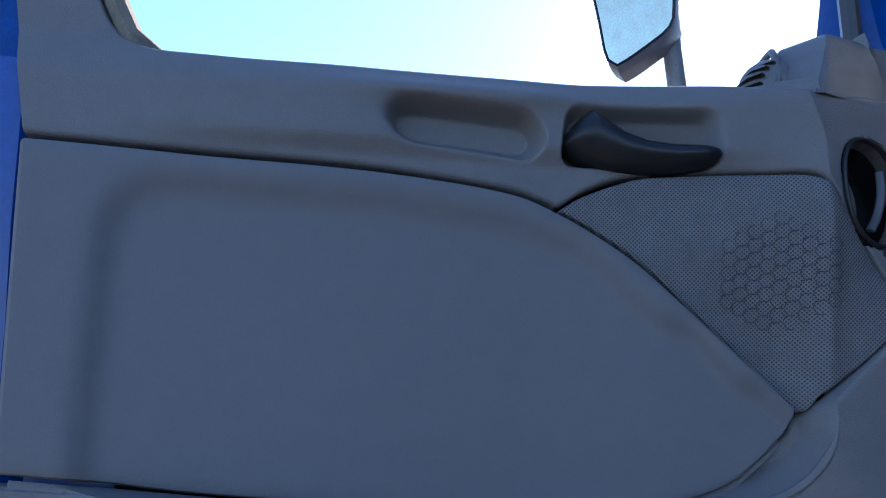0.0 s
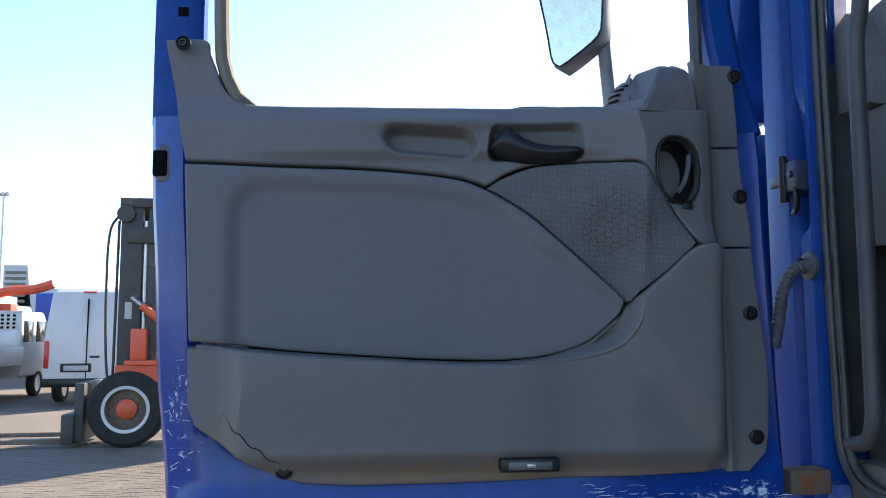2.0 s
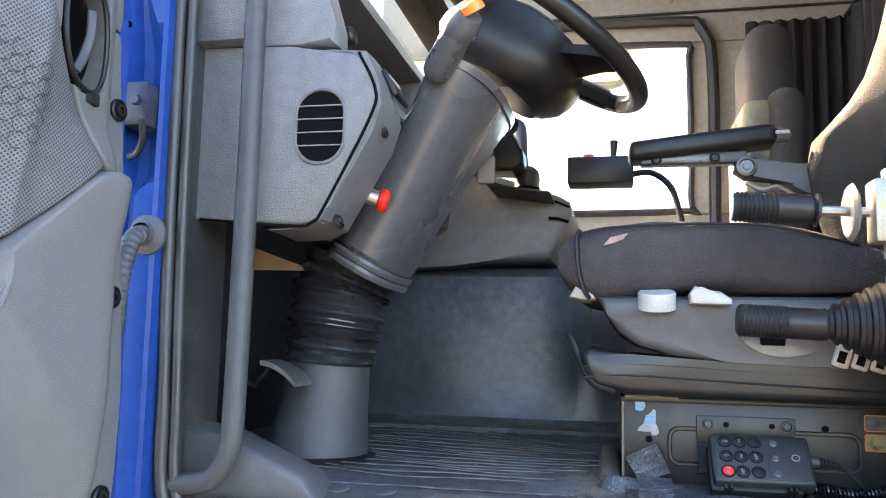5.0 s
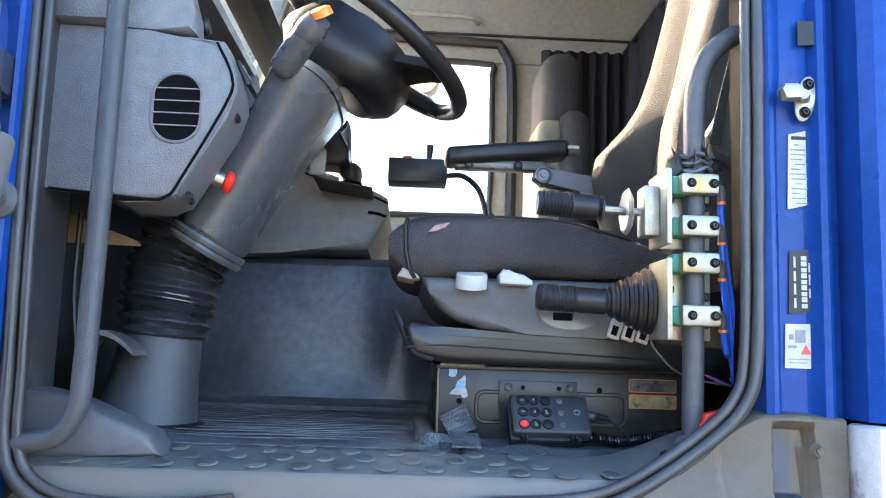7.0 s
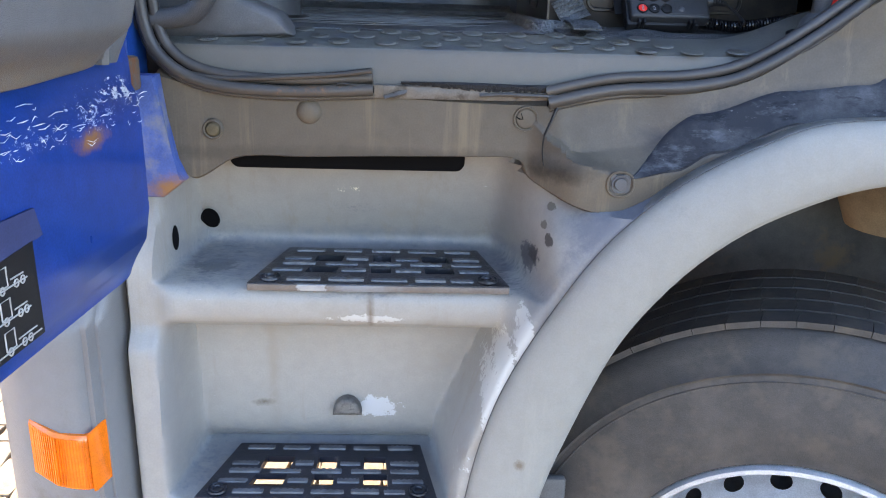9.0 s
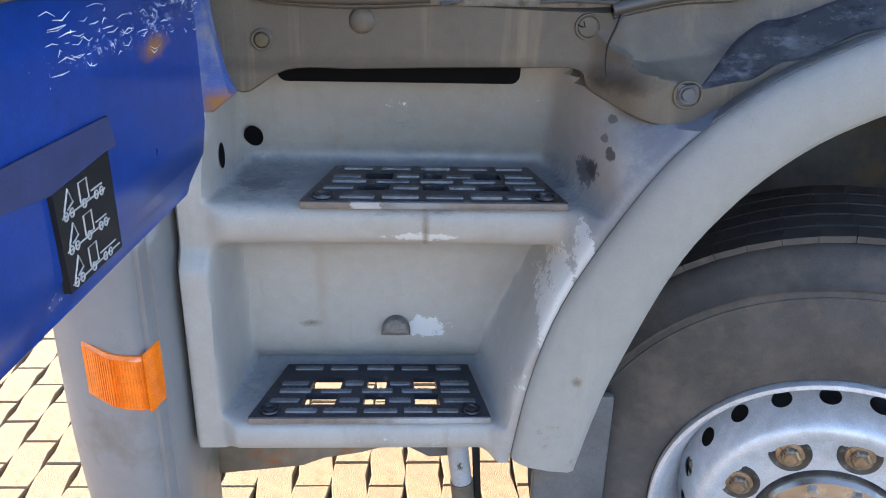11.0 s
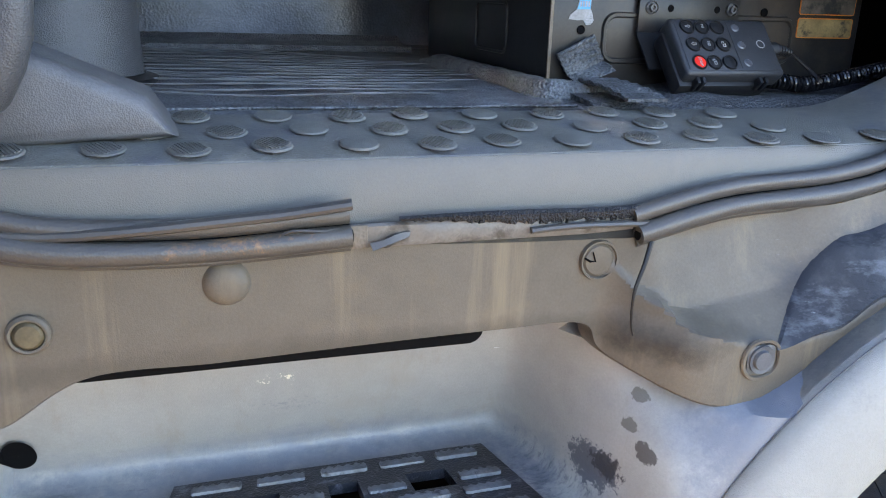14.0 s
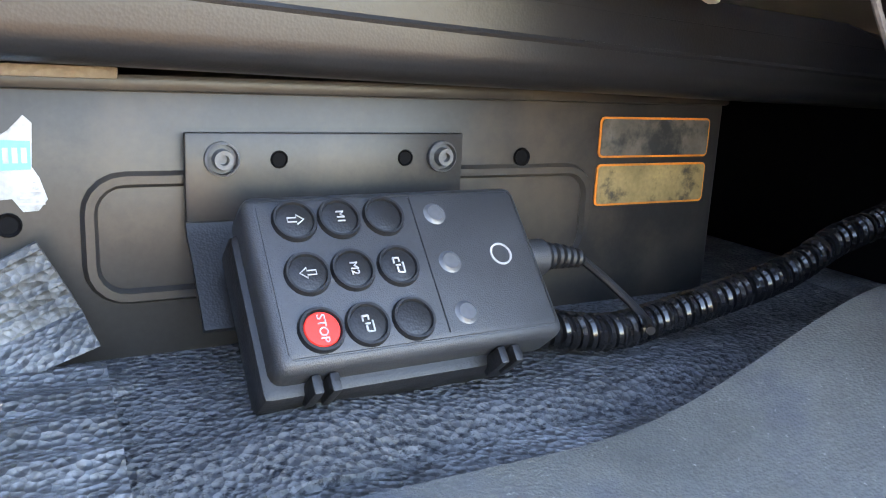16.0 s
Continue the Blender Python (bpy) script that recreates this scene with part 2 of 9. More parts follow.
SILL = material("sill_trim", (0.102, 0.084, 0.064), 0.5, fine=0.05, spec=0.3, metal=0, var=0.14, scale=6, grain=0.12, grain_scale=900, stain=(0.14, 0.105, 0.068), stain_amount=0.35, stain_scale=5, layers=[((0.4, 0.37, 0.33), (260, 260, 200), 0.735, 0.75), ((0.18, 0.138, 0.09), (22, 22, 1.2), 0.55, 0.72), ((0.34, 0.32, 0.29), (80, 80, 60), 0.73, 0.76)], spots=[((0.05, -0.04, 1.345), (0.06, 0.1, 0.024), (0.022, 0.027, 0.04), 9, 0.9), ((0.1, -0.04, 1.37), (0.06, 0.1, 0.026), (0.02, 0.025, 0.036), 9, 0.9), ((0.16, -0.04, 1.392), (0.07, 0.1, 0.024), (0.02, 0.025, 0.036), 9, 0.9), ((0.25, -0.04, 1.407), (0.1, 0.1, 0.02), (0.025, 0.03, 0.042), 9, 0.85), ((0.1, -0.04, 1.36), (0.22, 0.1, 0.05), (0.3, 0.31, 0.33), (60, 60, 220), 0.5, 0.2), ((-0.13, -0.02, 1.3), (0.05, 0.1, 0.014), (0.03, 0.025, 0.02), 50, 0.85), ((-0.3, 0, 1.31), (0.5, 0.1, 0.012), (0.05, 0.04, 0.03), 30, 0.6), ((0.36, 0, 1.48), (0.02, 0.1, 0.06), (0.07, 0.085, 0.11), 25, 0.8)])
# blue-grey spots beside the arch seam paint that strip's shading together with dirt
PANEL = material("grey_cab_plastic", (0.29, 0.28, 0.262), 0.42, 0, 0.07, 4, 0.2, 900, spec=0.42, fine=0.035, stain=(0.27, 0.245, 0.21), stain_amount=0.3, stain_scale=3.5,
    layers=[((0.62, 0.62, 0.6), (260, 260, 200), 0.715, 0.735), ((0.25, 0.215, 0.175), (24, 24, 1.4), 0.56, 0.78), ((0.46, 0.46, 0.45), (60, 60, 40), 0.72, 0.75), ((0.1, 0.09, 0.08), (110, 110, 90), 0.72, 0.745), ((0.5, 0.5, 0.49), (30, 30, 160), 0.7, 0.73), ((0.16, 0.15, 0.15), (140, 140, 26), 0.715, 0.75), ((0.22, 0.19, 0.16), (2.2, 2.2, 1.6), 0.58, 0.74)],
    spots=[((-0.385, 0.07, 0.868), (0.05, 0.1, 0.026), (0.5, 0.52, 0.54), 70, 0.9), ((-0.39, -0.04, 1.077), (0.062, 0.03, 0.008), (0.5, 0.5, 0.49), 90, 0.9), ((-0.385, -0.04, 1.085), (0.006, 0.03, 0.04), (0.13, 0.095, 0.07), 20, 0.8),
           ((-0.215, -0.08, 0.85), (0.06, 0.1, 0.075), (0.52, 0.52, 0.51), (45, 45, 45), 0.85, 0.6), ((0.0, -0.09, 1.225), (0.08, 0.12, 0.055), (0.09, 0.1, 0.125), 20, 0.85), ((-0.06, -0.09, 1.165), (0.05, 0.12, 0.05), (0.1, 0.11, 0.135), 20, 0.85), 
           # bluish spots on the step floors combine dirt with painted sky tint
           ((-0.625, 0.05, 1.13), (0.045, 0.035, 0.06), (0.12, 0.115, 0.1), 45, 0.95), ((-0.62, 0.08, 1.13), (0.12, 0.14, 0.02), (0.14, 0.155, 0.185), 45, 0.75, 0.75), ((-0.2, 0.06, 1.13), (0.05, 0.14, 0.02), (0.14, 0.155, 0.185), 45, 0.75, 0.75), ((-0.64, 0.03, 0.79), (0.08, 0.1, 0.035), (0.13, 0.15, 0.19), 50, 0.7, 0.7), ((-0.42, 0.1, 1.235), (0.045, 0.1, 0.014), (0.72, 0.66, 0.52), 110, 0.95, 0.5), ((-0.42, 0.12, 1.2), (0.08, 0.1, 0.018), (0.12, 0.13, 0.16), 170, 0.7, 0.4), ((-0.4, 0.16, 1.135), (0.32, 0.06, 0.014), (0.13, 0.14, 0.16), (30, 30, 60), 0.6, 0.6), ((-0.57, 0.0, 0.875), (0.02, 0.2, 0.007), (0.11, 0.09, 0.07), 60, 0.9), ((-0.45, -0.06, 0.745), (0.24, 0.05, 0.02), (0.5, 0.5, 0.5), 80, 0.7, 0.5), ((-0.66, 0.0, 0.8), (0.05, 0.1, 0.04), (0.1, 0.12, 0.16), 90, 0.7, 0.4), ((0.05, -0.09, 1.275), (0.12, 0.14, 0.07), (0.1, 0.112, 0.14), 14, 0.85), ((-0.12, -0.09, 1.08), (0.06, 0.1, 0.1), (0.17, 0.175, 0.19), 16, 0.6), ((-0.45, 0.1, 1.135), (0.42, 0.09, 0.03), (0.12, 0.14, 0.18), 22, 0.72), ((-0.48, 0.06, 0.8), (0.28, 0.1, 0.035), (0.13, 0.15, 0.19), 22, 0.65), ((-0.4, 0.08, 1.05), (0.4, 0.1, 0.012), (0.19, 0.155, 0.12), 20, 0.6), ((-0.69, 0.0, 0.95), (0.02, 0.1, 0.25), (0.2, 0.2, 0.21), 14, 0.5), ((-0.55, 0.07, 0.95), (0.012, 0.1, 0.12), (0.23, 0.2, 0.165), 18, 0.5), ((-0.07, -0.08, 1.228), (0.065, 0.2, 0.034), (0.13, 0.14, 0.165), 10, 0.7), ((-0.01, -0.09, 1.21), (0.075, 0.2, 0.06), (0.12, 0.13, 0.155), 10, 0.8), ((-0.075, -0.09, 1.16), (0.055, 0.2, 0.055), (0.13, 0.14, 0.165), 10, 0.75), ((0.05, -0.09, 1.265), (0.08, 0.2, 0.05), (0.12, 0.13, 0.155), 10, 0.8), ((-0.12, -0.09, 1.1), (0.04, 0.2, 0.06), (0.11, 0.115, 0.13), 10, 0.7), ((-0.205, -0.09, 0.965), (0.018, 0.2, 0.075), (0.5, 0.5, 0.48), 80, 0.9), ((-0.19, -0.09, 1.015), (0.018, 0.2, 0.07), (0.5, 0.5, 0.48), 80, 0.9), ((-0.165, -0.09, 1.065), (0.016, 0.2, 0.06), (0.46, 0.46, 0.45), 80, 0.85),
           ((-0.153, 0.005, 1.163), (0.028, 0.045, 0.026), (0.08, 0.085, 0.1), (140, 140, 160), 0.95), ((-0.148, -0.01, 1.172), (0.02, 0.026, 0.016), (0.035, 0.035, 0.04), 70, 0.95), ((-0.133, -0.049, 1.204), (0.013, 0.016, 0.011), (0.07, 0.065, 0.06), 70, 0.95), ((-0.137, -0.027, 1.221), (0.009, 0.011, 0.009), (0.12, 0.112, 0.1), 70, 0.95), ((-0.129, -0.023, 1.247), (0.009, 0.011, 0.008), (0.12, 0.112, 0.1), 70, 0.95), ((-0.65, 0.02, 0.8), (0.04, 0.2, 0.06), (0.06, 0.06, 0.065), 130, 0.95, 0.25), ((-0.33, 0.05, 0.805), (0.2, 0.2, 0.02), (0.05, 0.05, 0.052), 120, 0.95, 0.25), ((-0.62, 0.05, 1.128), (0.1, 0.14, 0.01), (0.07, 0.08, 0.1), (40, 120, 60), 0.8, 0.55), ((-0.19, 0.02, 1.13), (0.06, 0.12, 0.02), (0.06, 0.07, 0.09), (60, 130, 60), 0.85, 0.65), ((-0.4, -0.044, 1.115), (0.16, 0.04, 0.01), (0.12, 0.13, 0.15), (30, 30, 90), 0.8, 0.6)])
# the last two spots paint the same shading onto the lip's inner edge
FENDER = material("grey_fender_plastic", (0.265, 0.256, 0.234), 0.6, fine=0.03, spec=0.35, metal=0, var=0.05, scale=4, grain=0.25, grain_scale=900, stain=(0.3, 0.265, 0.215), stain_amount=0.1, stain_scale=5, layers=[((0.2, 0.16, 0.12), (90, 90, 70), 0.75, 0.77), ((0.33, 0.31, 0.27), (12, 12, 2), 0.55, 0.75)], spots=[((-0.2, -0.12, 0.79), (0.03, 0.1, 0.05), (0.15, 0.11, 0.07), 90, 0.9, 0.35), ((-0.165, -0.12, 0.885), (0.008, 0.1, 0.008), (0.15, 0.11, 0.08), 90, 0.9), ((-0.16, -0.12, 0.74), (0.02, 0.1, 0.02), (0.2, 0.15, 0.1), 80, 0.8, 0.5), ((0.02, -0.02, 1.285), (0.1, 0.065, 0.07), (0.06, 0.07, 0.09), 9, 0.9), ((0.12, -0.02, 1.345), (0.11, 0.065, 0.06), (0.06, 0.07, 0.09), 9, 0.9)])
BUMPER = material("bumper_plastic", (0.17, 0.172, 0.175), 0.4, fine=0.03, metal=0, var=0.1, scale=5, grain=0.2, grain_scale=800, stain=(0.13, 0.12, 0.105), stain_amount=0.3, stain_scale=5, layers=[((0.3, 0.3, 0.3), (70, 70, 40), 0.73, 0.76)])
MAT_RIDGE = material("mat_ridge", (0.11, 0.114, 0.118), 0.5, 0, 0.5, 20, 0.2, 500)
TREAD = material("step_tread", (0.016, 0.018, 0.023), 0.35, 0, 0.3, 20, 0.5, 500, stain=(0.1, 0.105, 0.115), stain_amount=0.3, stain_scale=45, layers=[((0.2, 0.205, 0.215), (60, 160, 60), 0.64, 0.7), ((0.1, 0.108, 0.125), (30, 90, 30), 0.56, 0.68)])
TREAD2 = material("step_tread_low", (0.012, 0.015, 0.024), 0.4, 0, 0.3, 20, 0.4, 500, stain=(0.1, 0.095, 0.09), stain_amount=0.08, stain_scale=40)
TYRE = material("tyre_rubber", (0.058, 0.053, 0.05), 0.7, 0, 0.2, 10, 0.3, 600, stain=(0.085, 0.072, 0.06), stain_amount=0.5, stain_scale=14, layers=[((0.4, 0.38, 0.35), (25, 25, 60), 0.735, 0.755), ((0.12, 0.1, 0.085), (9, 9, 14), 0.5, 0.85), ((0.03, 0.03, 0.03), (120, 120, 120), 0.7, 0.74), ((0.22, 0.2, 0.17), (240, 240, 240), 0.7, 0.74)])
RIM = material("silver_rim", (0.52, 0.54, 0.57), 0.42, 0.35, 0.08, 6, 0, stain=(0.25, 0.22, 0.18), stain_amount=0.1, stain_scale=8)
STEEL = material("steel", (0.42, 0.42, 0.41), 0.35, 0.9, 0.15, 20, 0, stain=(0.2, 0.14, 0.09), stain_amount=0.2, stain_scale=20)
RUST = material("dirty_steel", (0.16, 0.13, 0.1), 0.75, 0.3, 0.3, 14, 0.3, 400, stain=(0.25, 0.09, 0.03), stain_amount=0.4, stain_scale=12)
CHASSIS = material("chassis_black", (0.085, 0.085, 0.086), 0.6, 0, 0.3, 8, 0.2, 300, stain=(0.15, 0.11, 0.07), stain_amount=0.25, stain_scale=7)
ORANGE = material("orange_lens", (0.85, 0.17, 0.01), 0.18, 0, 0.05, 10, 0, coat=0.5)
RED = material("red_plastic", (0.75, 0.025, 0.015), 0.35, 0, 0.06, 20)
AMBER = material("amber_button", (0.9, 0.22, 0.04), 0.4, 0, 0.06, 20)
SEAT_BACK = material("backrest_cloth", (0.034, 0.03, 0.025), 0.95, 0, 0.2, 10, 0.8, 420, relief=0.002)
SEAT = material("seat_cloth", (0.046, 0.041, 0.042), 0.95, 0, 0.2, 10, 0.8, 420, stain=(0.06, 0.052, 0.048), stain_amount=0.3, stain_scale=9, relief=0.002)
# patterned cloth, lightened further to stand for sun on the seat front
SEAT_LIGHT = material("seat_cloth_light", (0.19, 0.175, 0.13), 0.95, 0, 0.3, 16, 0.8, 500, stain=(0.05, 0.05, 0.042), stain_amount=0.5, stain_scale=12)
SEAT_PLASTIC = material("seat_plastic", (0.075, 0.077, 0.082), 0.5, 0, 0.08, 6, 0.25, 800)
SEAT_BASE = material("seat_base_gloss", (0.012, 0.012, 0.013), 0.3, 0, 0.1, 6, 0.05, 800, spec=0.38)
BOXMETAL = material("black_sheet_metal", (0.022, 0.0205, 0.02), 0.36, 0.0, 0.25, 6, 0, spec=0.3, stain=(0.06, 0.047, 0.037), stain_amount=0.4, stain_scale=5)
WHITE = material("off_white_plastic", (0.4, 0.392, 0.37), 0.45, 0, 0.06, 12)
CREAM = material("cab_lining", (0.34, 0.325, 0.29), 0.8, 0, 0.06, 4, 0.4, 500)
CURTAIN = material("dark_curtain", (0.012, 0.012, 0.016), 0.95, 0, 0.3, 8, 0.4, 300)
GREEN = material("green_clamp", (0.01, 0.2, 0.12), 0.5, 0, 0.1, 20)
ZINC = material("zinc_plate", (0.32, 0.305, 0.26), 0.45, 0.7, 0.15, 20, 0, stain=(0.36, 0.28, 0.12), stain_amount=0.4, stain_scale=25)
RAIL = material("coated_rail", (0.05, 0.053, 0.058), 0.45, 0, 0.1, 14, 0.5, 700)
GLASS = glass("window_glass")
MIRROR = material("mirror_face", (1.0, 0.86, 0.55), 0.02, 1.0, 0.0, 4)
PAVER = material("concrete_paver", (0.19, 0.148, 0.095), 0.85, 0, 0.16, 5, 0.7, 260, stain=(0.1, 0.07, 0.04), stain_amount=0.25, stain_scale=6, relief=0.003)
YARD = material("yard_paving", (0.14, 0.117, 0.09), 0.85, 0, 0.2, 0.8, 0.5, 200, stain=(0.1, 0.085, 0.068), stain_amount=0.3, stain_scale=0.7)
# duller copy of the paver colour, with the far yard's shade painted in
PAVER_SHADED = material("shaded_paver", (0.148, 0.124, 0.096), 0.85, 0, 0.2, 1.2, 0.7, 260, stain=(0.11, 0.094, 0.076), stain_amount=0.3, stain_scale=2, relief=0.003)
COIL = material("coil_gloss", (0.008, 0.008, 0.009), 0.2, 0, 0.1, 20, 0)
HANDLE = material("handle_black", (0.011, 0.012, 0.014), 0.4, 0, 0.1, 20, 0, spec=0.3)
PRINT_DULL = material("dull_print", (0.3, 0.3, 0.3), 0.6, 0, 0.15, 200)


# ---- mesh tools ----
def part(name, bm, mat, parent=None, label="", angle=35.0, at=None):
    """Links a bmesh as one mesh object, under a thing or a part."""
    bmesh.ops.recalc_face_normals(bm, faces=bm.faces)
    me = bpy.data.meshes.new(name)
    bm.to_mesh(me)
    bm.free()
    me.materials.append(mat)
    me.polygons.foreach_set("use_smooth", [True] * len(me.polygons))
    me.set_sharp_from_angle(angle=radians(angle))
    ob = new(name, me)
    if at is not None:
        ob.matrix_world = at
    if parent is not None:
        ob.parent = parent
    if label:
        ob["label"] = label
    return ob


def thing(name, label, category, group="", kind="", at=None):
    ob = new(name)
    ob.empty_display_size = 0.1
    if at is not None:
        ob.matrix_world = at
    return tagged(ob, label, category, group, kind)


def grid(rows, closed=False, loop=False):
    """A sheet through rows of points; closed: each row is a ring; loop: the last row joins the first."""
    bm = bmesh.new()
    vs = [[bm.verts.new(p) for p in row] for row in rows]
    n, k = len(vs), len(vs[0])
    for i in range(n if loop else n - 1):
        for j in range(k if closed else k - 1):
            q = (vs[i][j], vs[(i + 1) % n][j], vs[(i + 1) % n][(j + 1) % k], vs[i][(j + 1) % k])
            if len(set(q)) == 4:
                bm.faces.new(q)
    return bm


def sheet(rows, back):
    """A sheet with thickness: rows of points in front, the same points moved by back behind, closed round the edge."""
    back = Vector(back)
    bm = bmesh.new()
    f = [[bm.verts.new(p) for p in row] for row in rows]
    b = [[bm.verts.new(Vector(p) + back) for p in row] for row in rows]
    n, k = len(f), len(f[0])
    for i in range(n - 1):
        for j in range(k - 1):
            bm.faces.new((f[i][j], f[i + 1][j], f[i + 1][j + 1], f[i][j + 1]))
            bm.faces.new((b[i][j], b[i][j + 1], b[i + 1][j + 1], b[i + 1][j]))
    for i in range(n - 1):
        bm.faces.new((f[i][0], b[i][0], b[i + 1][0], f[i + 1][0]))
        bm.faces.new((f[i][-1], f[i + 1][-1], b[i + 1][-1], b[i][-1]))
    for j in range(k - 1):
        bm.faces.new((f[0][j], f[0][j + 1], b[0][j + 1], b[0][j]))
        bm.faces.new((f[-1][j], b[-1][j], b[-1][j + 1], f[-1][j + 1]))
    return bm


def box(x0, x1, y0, y1, z0, z1, r=0.0, seg=2, bm=None):
    bm = bm or bmesh.new()
    got = bmesh.ops.create_cube(bm, size=1.0)
    m = Matrix.Translation(((x0 + x1) / 2, (y0 + y1) / 2, (z0 + z1) / 2)) @ Matrix.Diagonal((abs(x1 - x0), abs(y1 - y0), abs(z1 - z0), 1))
    bmesh.ops.transform(bm, matrix=m, verts=got["verts"])
    if r:
        edges = list({e for v in got["verts"] for e in v.link_edges})
        bmesh.ops.bevel(bm, geom=edges, offset=r, segments=seg, profile=0.5, affect="EDGES")
    return bm


def curve(pts, n, closed=False):
    """n points evenly along a smooth line through pts."""
    P = [Vector(p) for p in pts]
    k = len(P)
    fine = []
    for i in range(k if closed else k - 1):
        if closed:
            a, b, c, d = P[i - 1], P[i], P[(i + 1) % k], P[(i + 2) % k]
        else:
            a, b, c, d = P[max(i - 1, 0)], P[i], P[i + 1], P[min(i + 2, k - 1)]
        for s in range(16):
            t = s / 16
            fine.append(0.5 * ((2 * b) + (c - a) * t + (2 * a - 5 * b + 4 * c - d) * t * t + (3 * b - a - 3 * c + d) * t ** 3))
    fine.append(P[0] if closed else P[-1])
    L = [0.0]
    for i in range(1, len(fine)):
        L.append(L[-1] + (fine[i] - fine[i - 1]).length)
    out, j = [], 0
    m = n if closed else n - 1
    for i in range(n):
        s = L[-1] * i / m
        while j < len(L) - 2 and L[j + 1] < s:
            j += 1
        f = (s - L[j]) / max(L[j + 1] - L[j], 1e-9)
        out.append(fine[j].lerp(fine[j + 1], min(max(f, 0), 1)))
    return out


def tube(pts, r, sides=10, closed=False, caps=True, flat=1.0, up=(0, 0, 1)):
    """A tube along points; r a number or a list; flat squeezes it along its second axis."""
    P = [Vector(p) for p in pts]
    n = len(P)
    rows, ref = [], Vector(up)
    for i in range(n):
        a = P[i - 1] if (i or closed) else P[i]
        b = P[(i + 1) % n] if (i < n - 1 or closed) else P[i]
        d = (b - a).normalized()
        s = d.cross(ref)
        if s.length < 1e-3:
            s = d.cross(Vector((1, 0.1, 0)))
        s.normalize()
        u = s.cross(d)
        ref = u
        rr = r[i] if isinstance(r, (list, tuple)) else r
        rows.append([P[i] + s * rr * math.cos(2 * math.pi * j / sides) + u * rr * flat * math.sin(2 * math.pi * j / sides) for j in range(sides)])
    bm = grid(rows, closed=True, loop=closed)
    if caps and not closed:
        bm.verts.ensure_lookup_table()
        bm.faces.new([bm.verts[j] for j in range(sides)])
        bm.faces.new([bm.verts[(n - 1) * sides + j] for j in range(sides)])
    return bm


def lathe(profile, sides=48, cap=True, m=None):
    """Turns (radius, height) pairs about the z axis."""
    rows = [[(r * math.cos(2 * math.pi * j / sides), r * math.sin(2 * math.pi * j / sides), h) for j in range(sides)] for r, h in profile]
    bm = grid(rows, closed=True)
    if cap:
        bm.verts.ensure_lookup_table()
        for i in (0, len(profile) - 1):
            if profile[i][0] > 1e-6:
                bm.faces.new([bm.verts[i * sides + j] for j in range(sides)])
    bmesh.ops.remove_doubles(bm, verts=bm.verts, dist=1e-6)
    if m is not None:
        bm.transform(m)
    return bm


def prism(outline, a, b, r=0.0, seg=2):
    """An outline of (x, z) pairs drawn out along y from a to b, its rims rounded by r."""
    bm = bmesh.new()
    va = [bm.verts.new((x, a, z)) for x, z in outline]
    vb = [bm.verts.new((x, b, z)) for x, z in outline]
    k = len(va)
    fa, fb = bm.faces.new(va), bm.faces.new(vb)
    for i in range(k):
        bm.faces.new((va[i], va[(i + 1) % k], vb[(i + 1) % k], vb[i]))
    if r:
        bmesh.ops.bevel(bm, geom=list(fa.edges) + list(fb.edges), offset=r, segments=seg, profile=0.5, affect="EDGES")
    return bm


def smooth(a, b, x):
    t = min(max((x - a) / (b - a), 0.0), 1.0)
    return t * t * (3 - 2 * t)


def interp(table, x):
    for (a, p), (b, q) in zip(table, table[1:]):
        if x <= b:
            t = min(max((x - a) / (b - a), 0), 1)
            t = t * t * (3 - 2 * t)
            return p + (q - p) * t
    return table[-1][1]


def linear(table, x):
    for (a, p), (b, q) in zip(table, table[1:]):
        if x <= b:
            return p + (q - p) * min(max((x - a) / (b - a), 0), 1)
    return table[-1][1]


def join(*bms):
    out = bms[0]
    for b in bms[1:]:
        me = bpy.data.meshes.new("tmp")
        b.to_mesh(me)
        out.from_mesh(me)
        b.free()
        bpy.data.meshes.remove(me)
    return out


def rounded(x0, x1, z0, z1, r, n=6):
    out = []
    for cx, cz, a in ((x1 - r, z1 - r, 0), (x0 + r, z1 - r, 90), (x0 + r, z0 + r, 180), (x1 - r, z0 + r, 270)):
        for i in range(n + 1):
            t = radians(a + 90 * i / n)
            out.append((cx + r * math.cos(t), cz + r * math.sin(t)))
    return out

PAPER_WHITE = material("bare_primer", (0.7, 0.72, 0.76), 0.5, 0, 0.1, 40)

# ---- the driver's door, standing open: x along the door from the hinge, y towards the cab, z up ----
DOOR_AT = pose(-0.652, -0.2, 0, 0, 0, -94.0)
cab_door = thing("cab_door", "open blue truck door with worn grey plastic inner trim", "vehicle door", at=DOOR_AT)
W_TABLE = [(-0.06, 0.0), (0.045, 0.0), (0.085, 0.05), (0.115, 0.08), (0.2, 0.086), (0.3, 0.05), (0.456, 0.016), (0.65, 0.012), (0.8, 0.006), (1.03, 0.0)]


def flank(pairs, steps):
    """Points along two lines given pair by pair, smoothed."""
    k = len(pairs)
    A, B = [], []
    for out, side in ((A, 0), (B, 1)):
        P = [Vector((p[side][0], p[side][1], 0)) for p in pairs]
        for i in range(k - 1):
            a, b, c, d = P[max(i - 1, 0)], P[i], P[i + 1], P[min(i + 2, k - 1)]
            for s in range(steps):
                t = s / steps
                out.append(0.5 * ((2 * b) + (c - a) * t + (2 * a - 5 * b + 4 * c - d) * t * t + (3 * b - a - 3 * c + d) * t ** 3))
        out.append(P[-1])
    return A, B


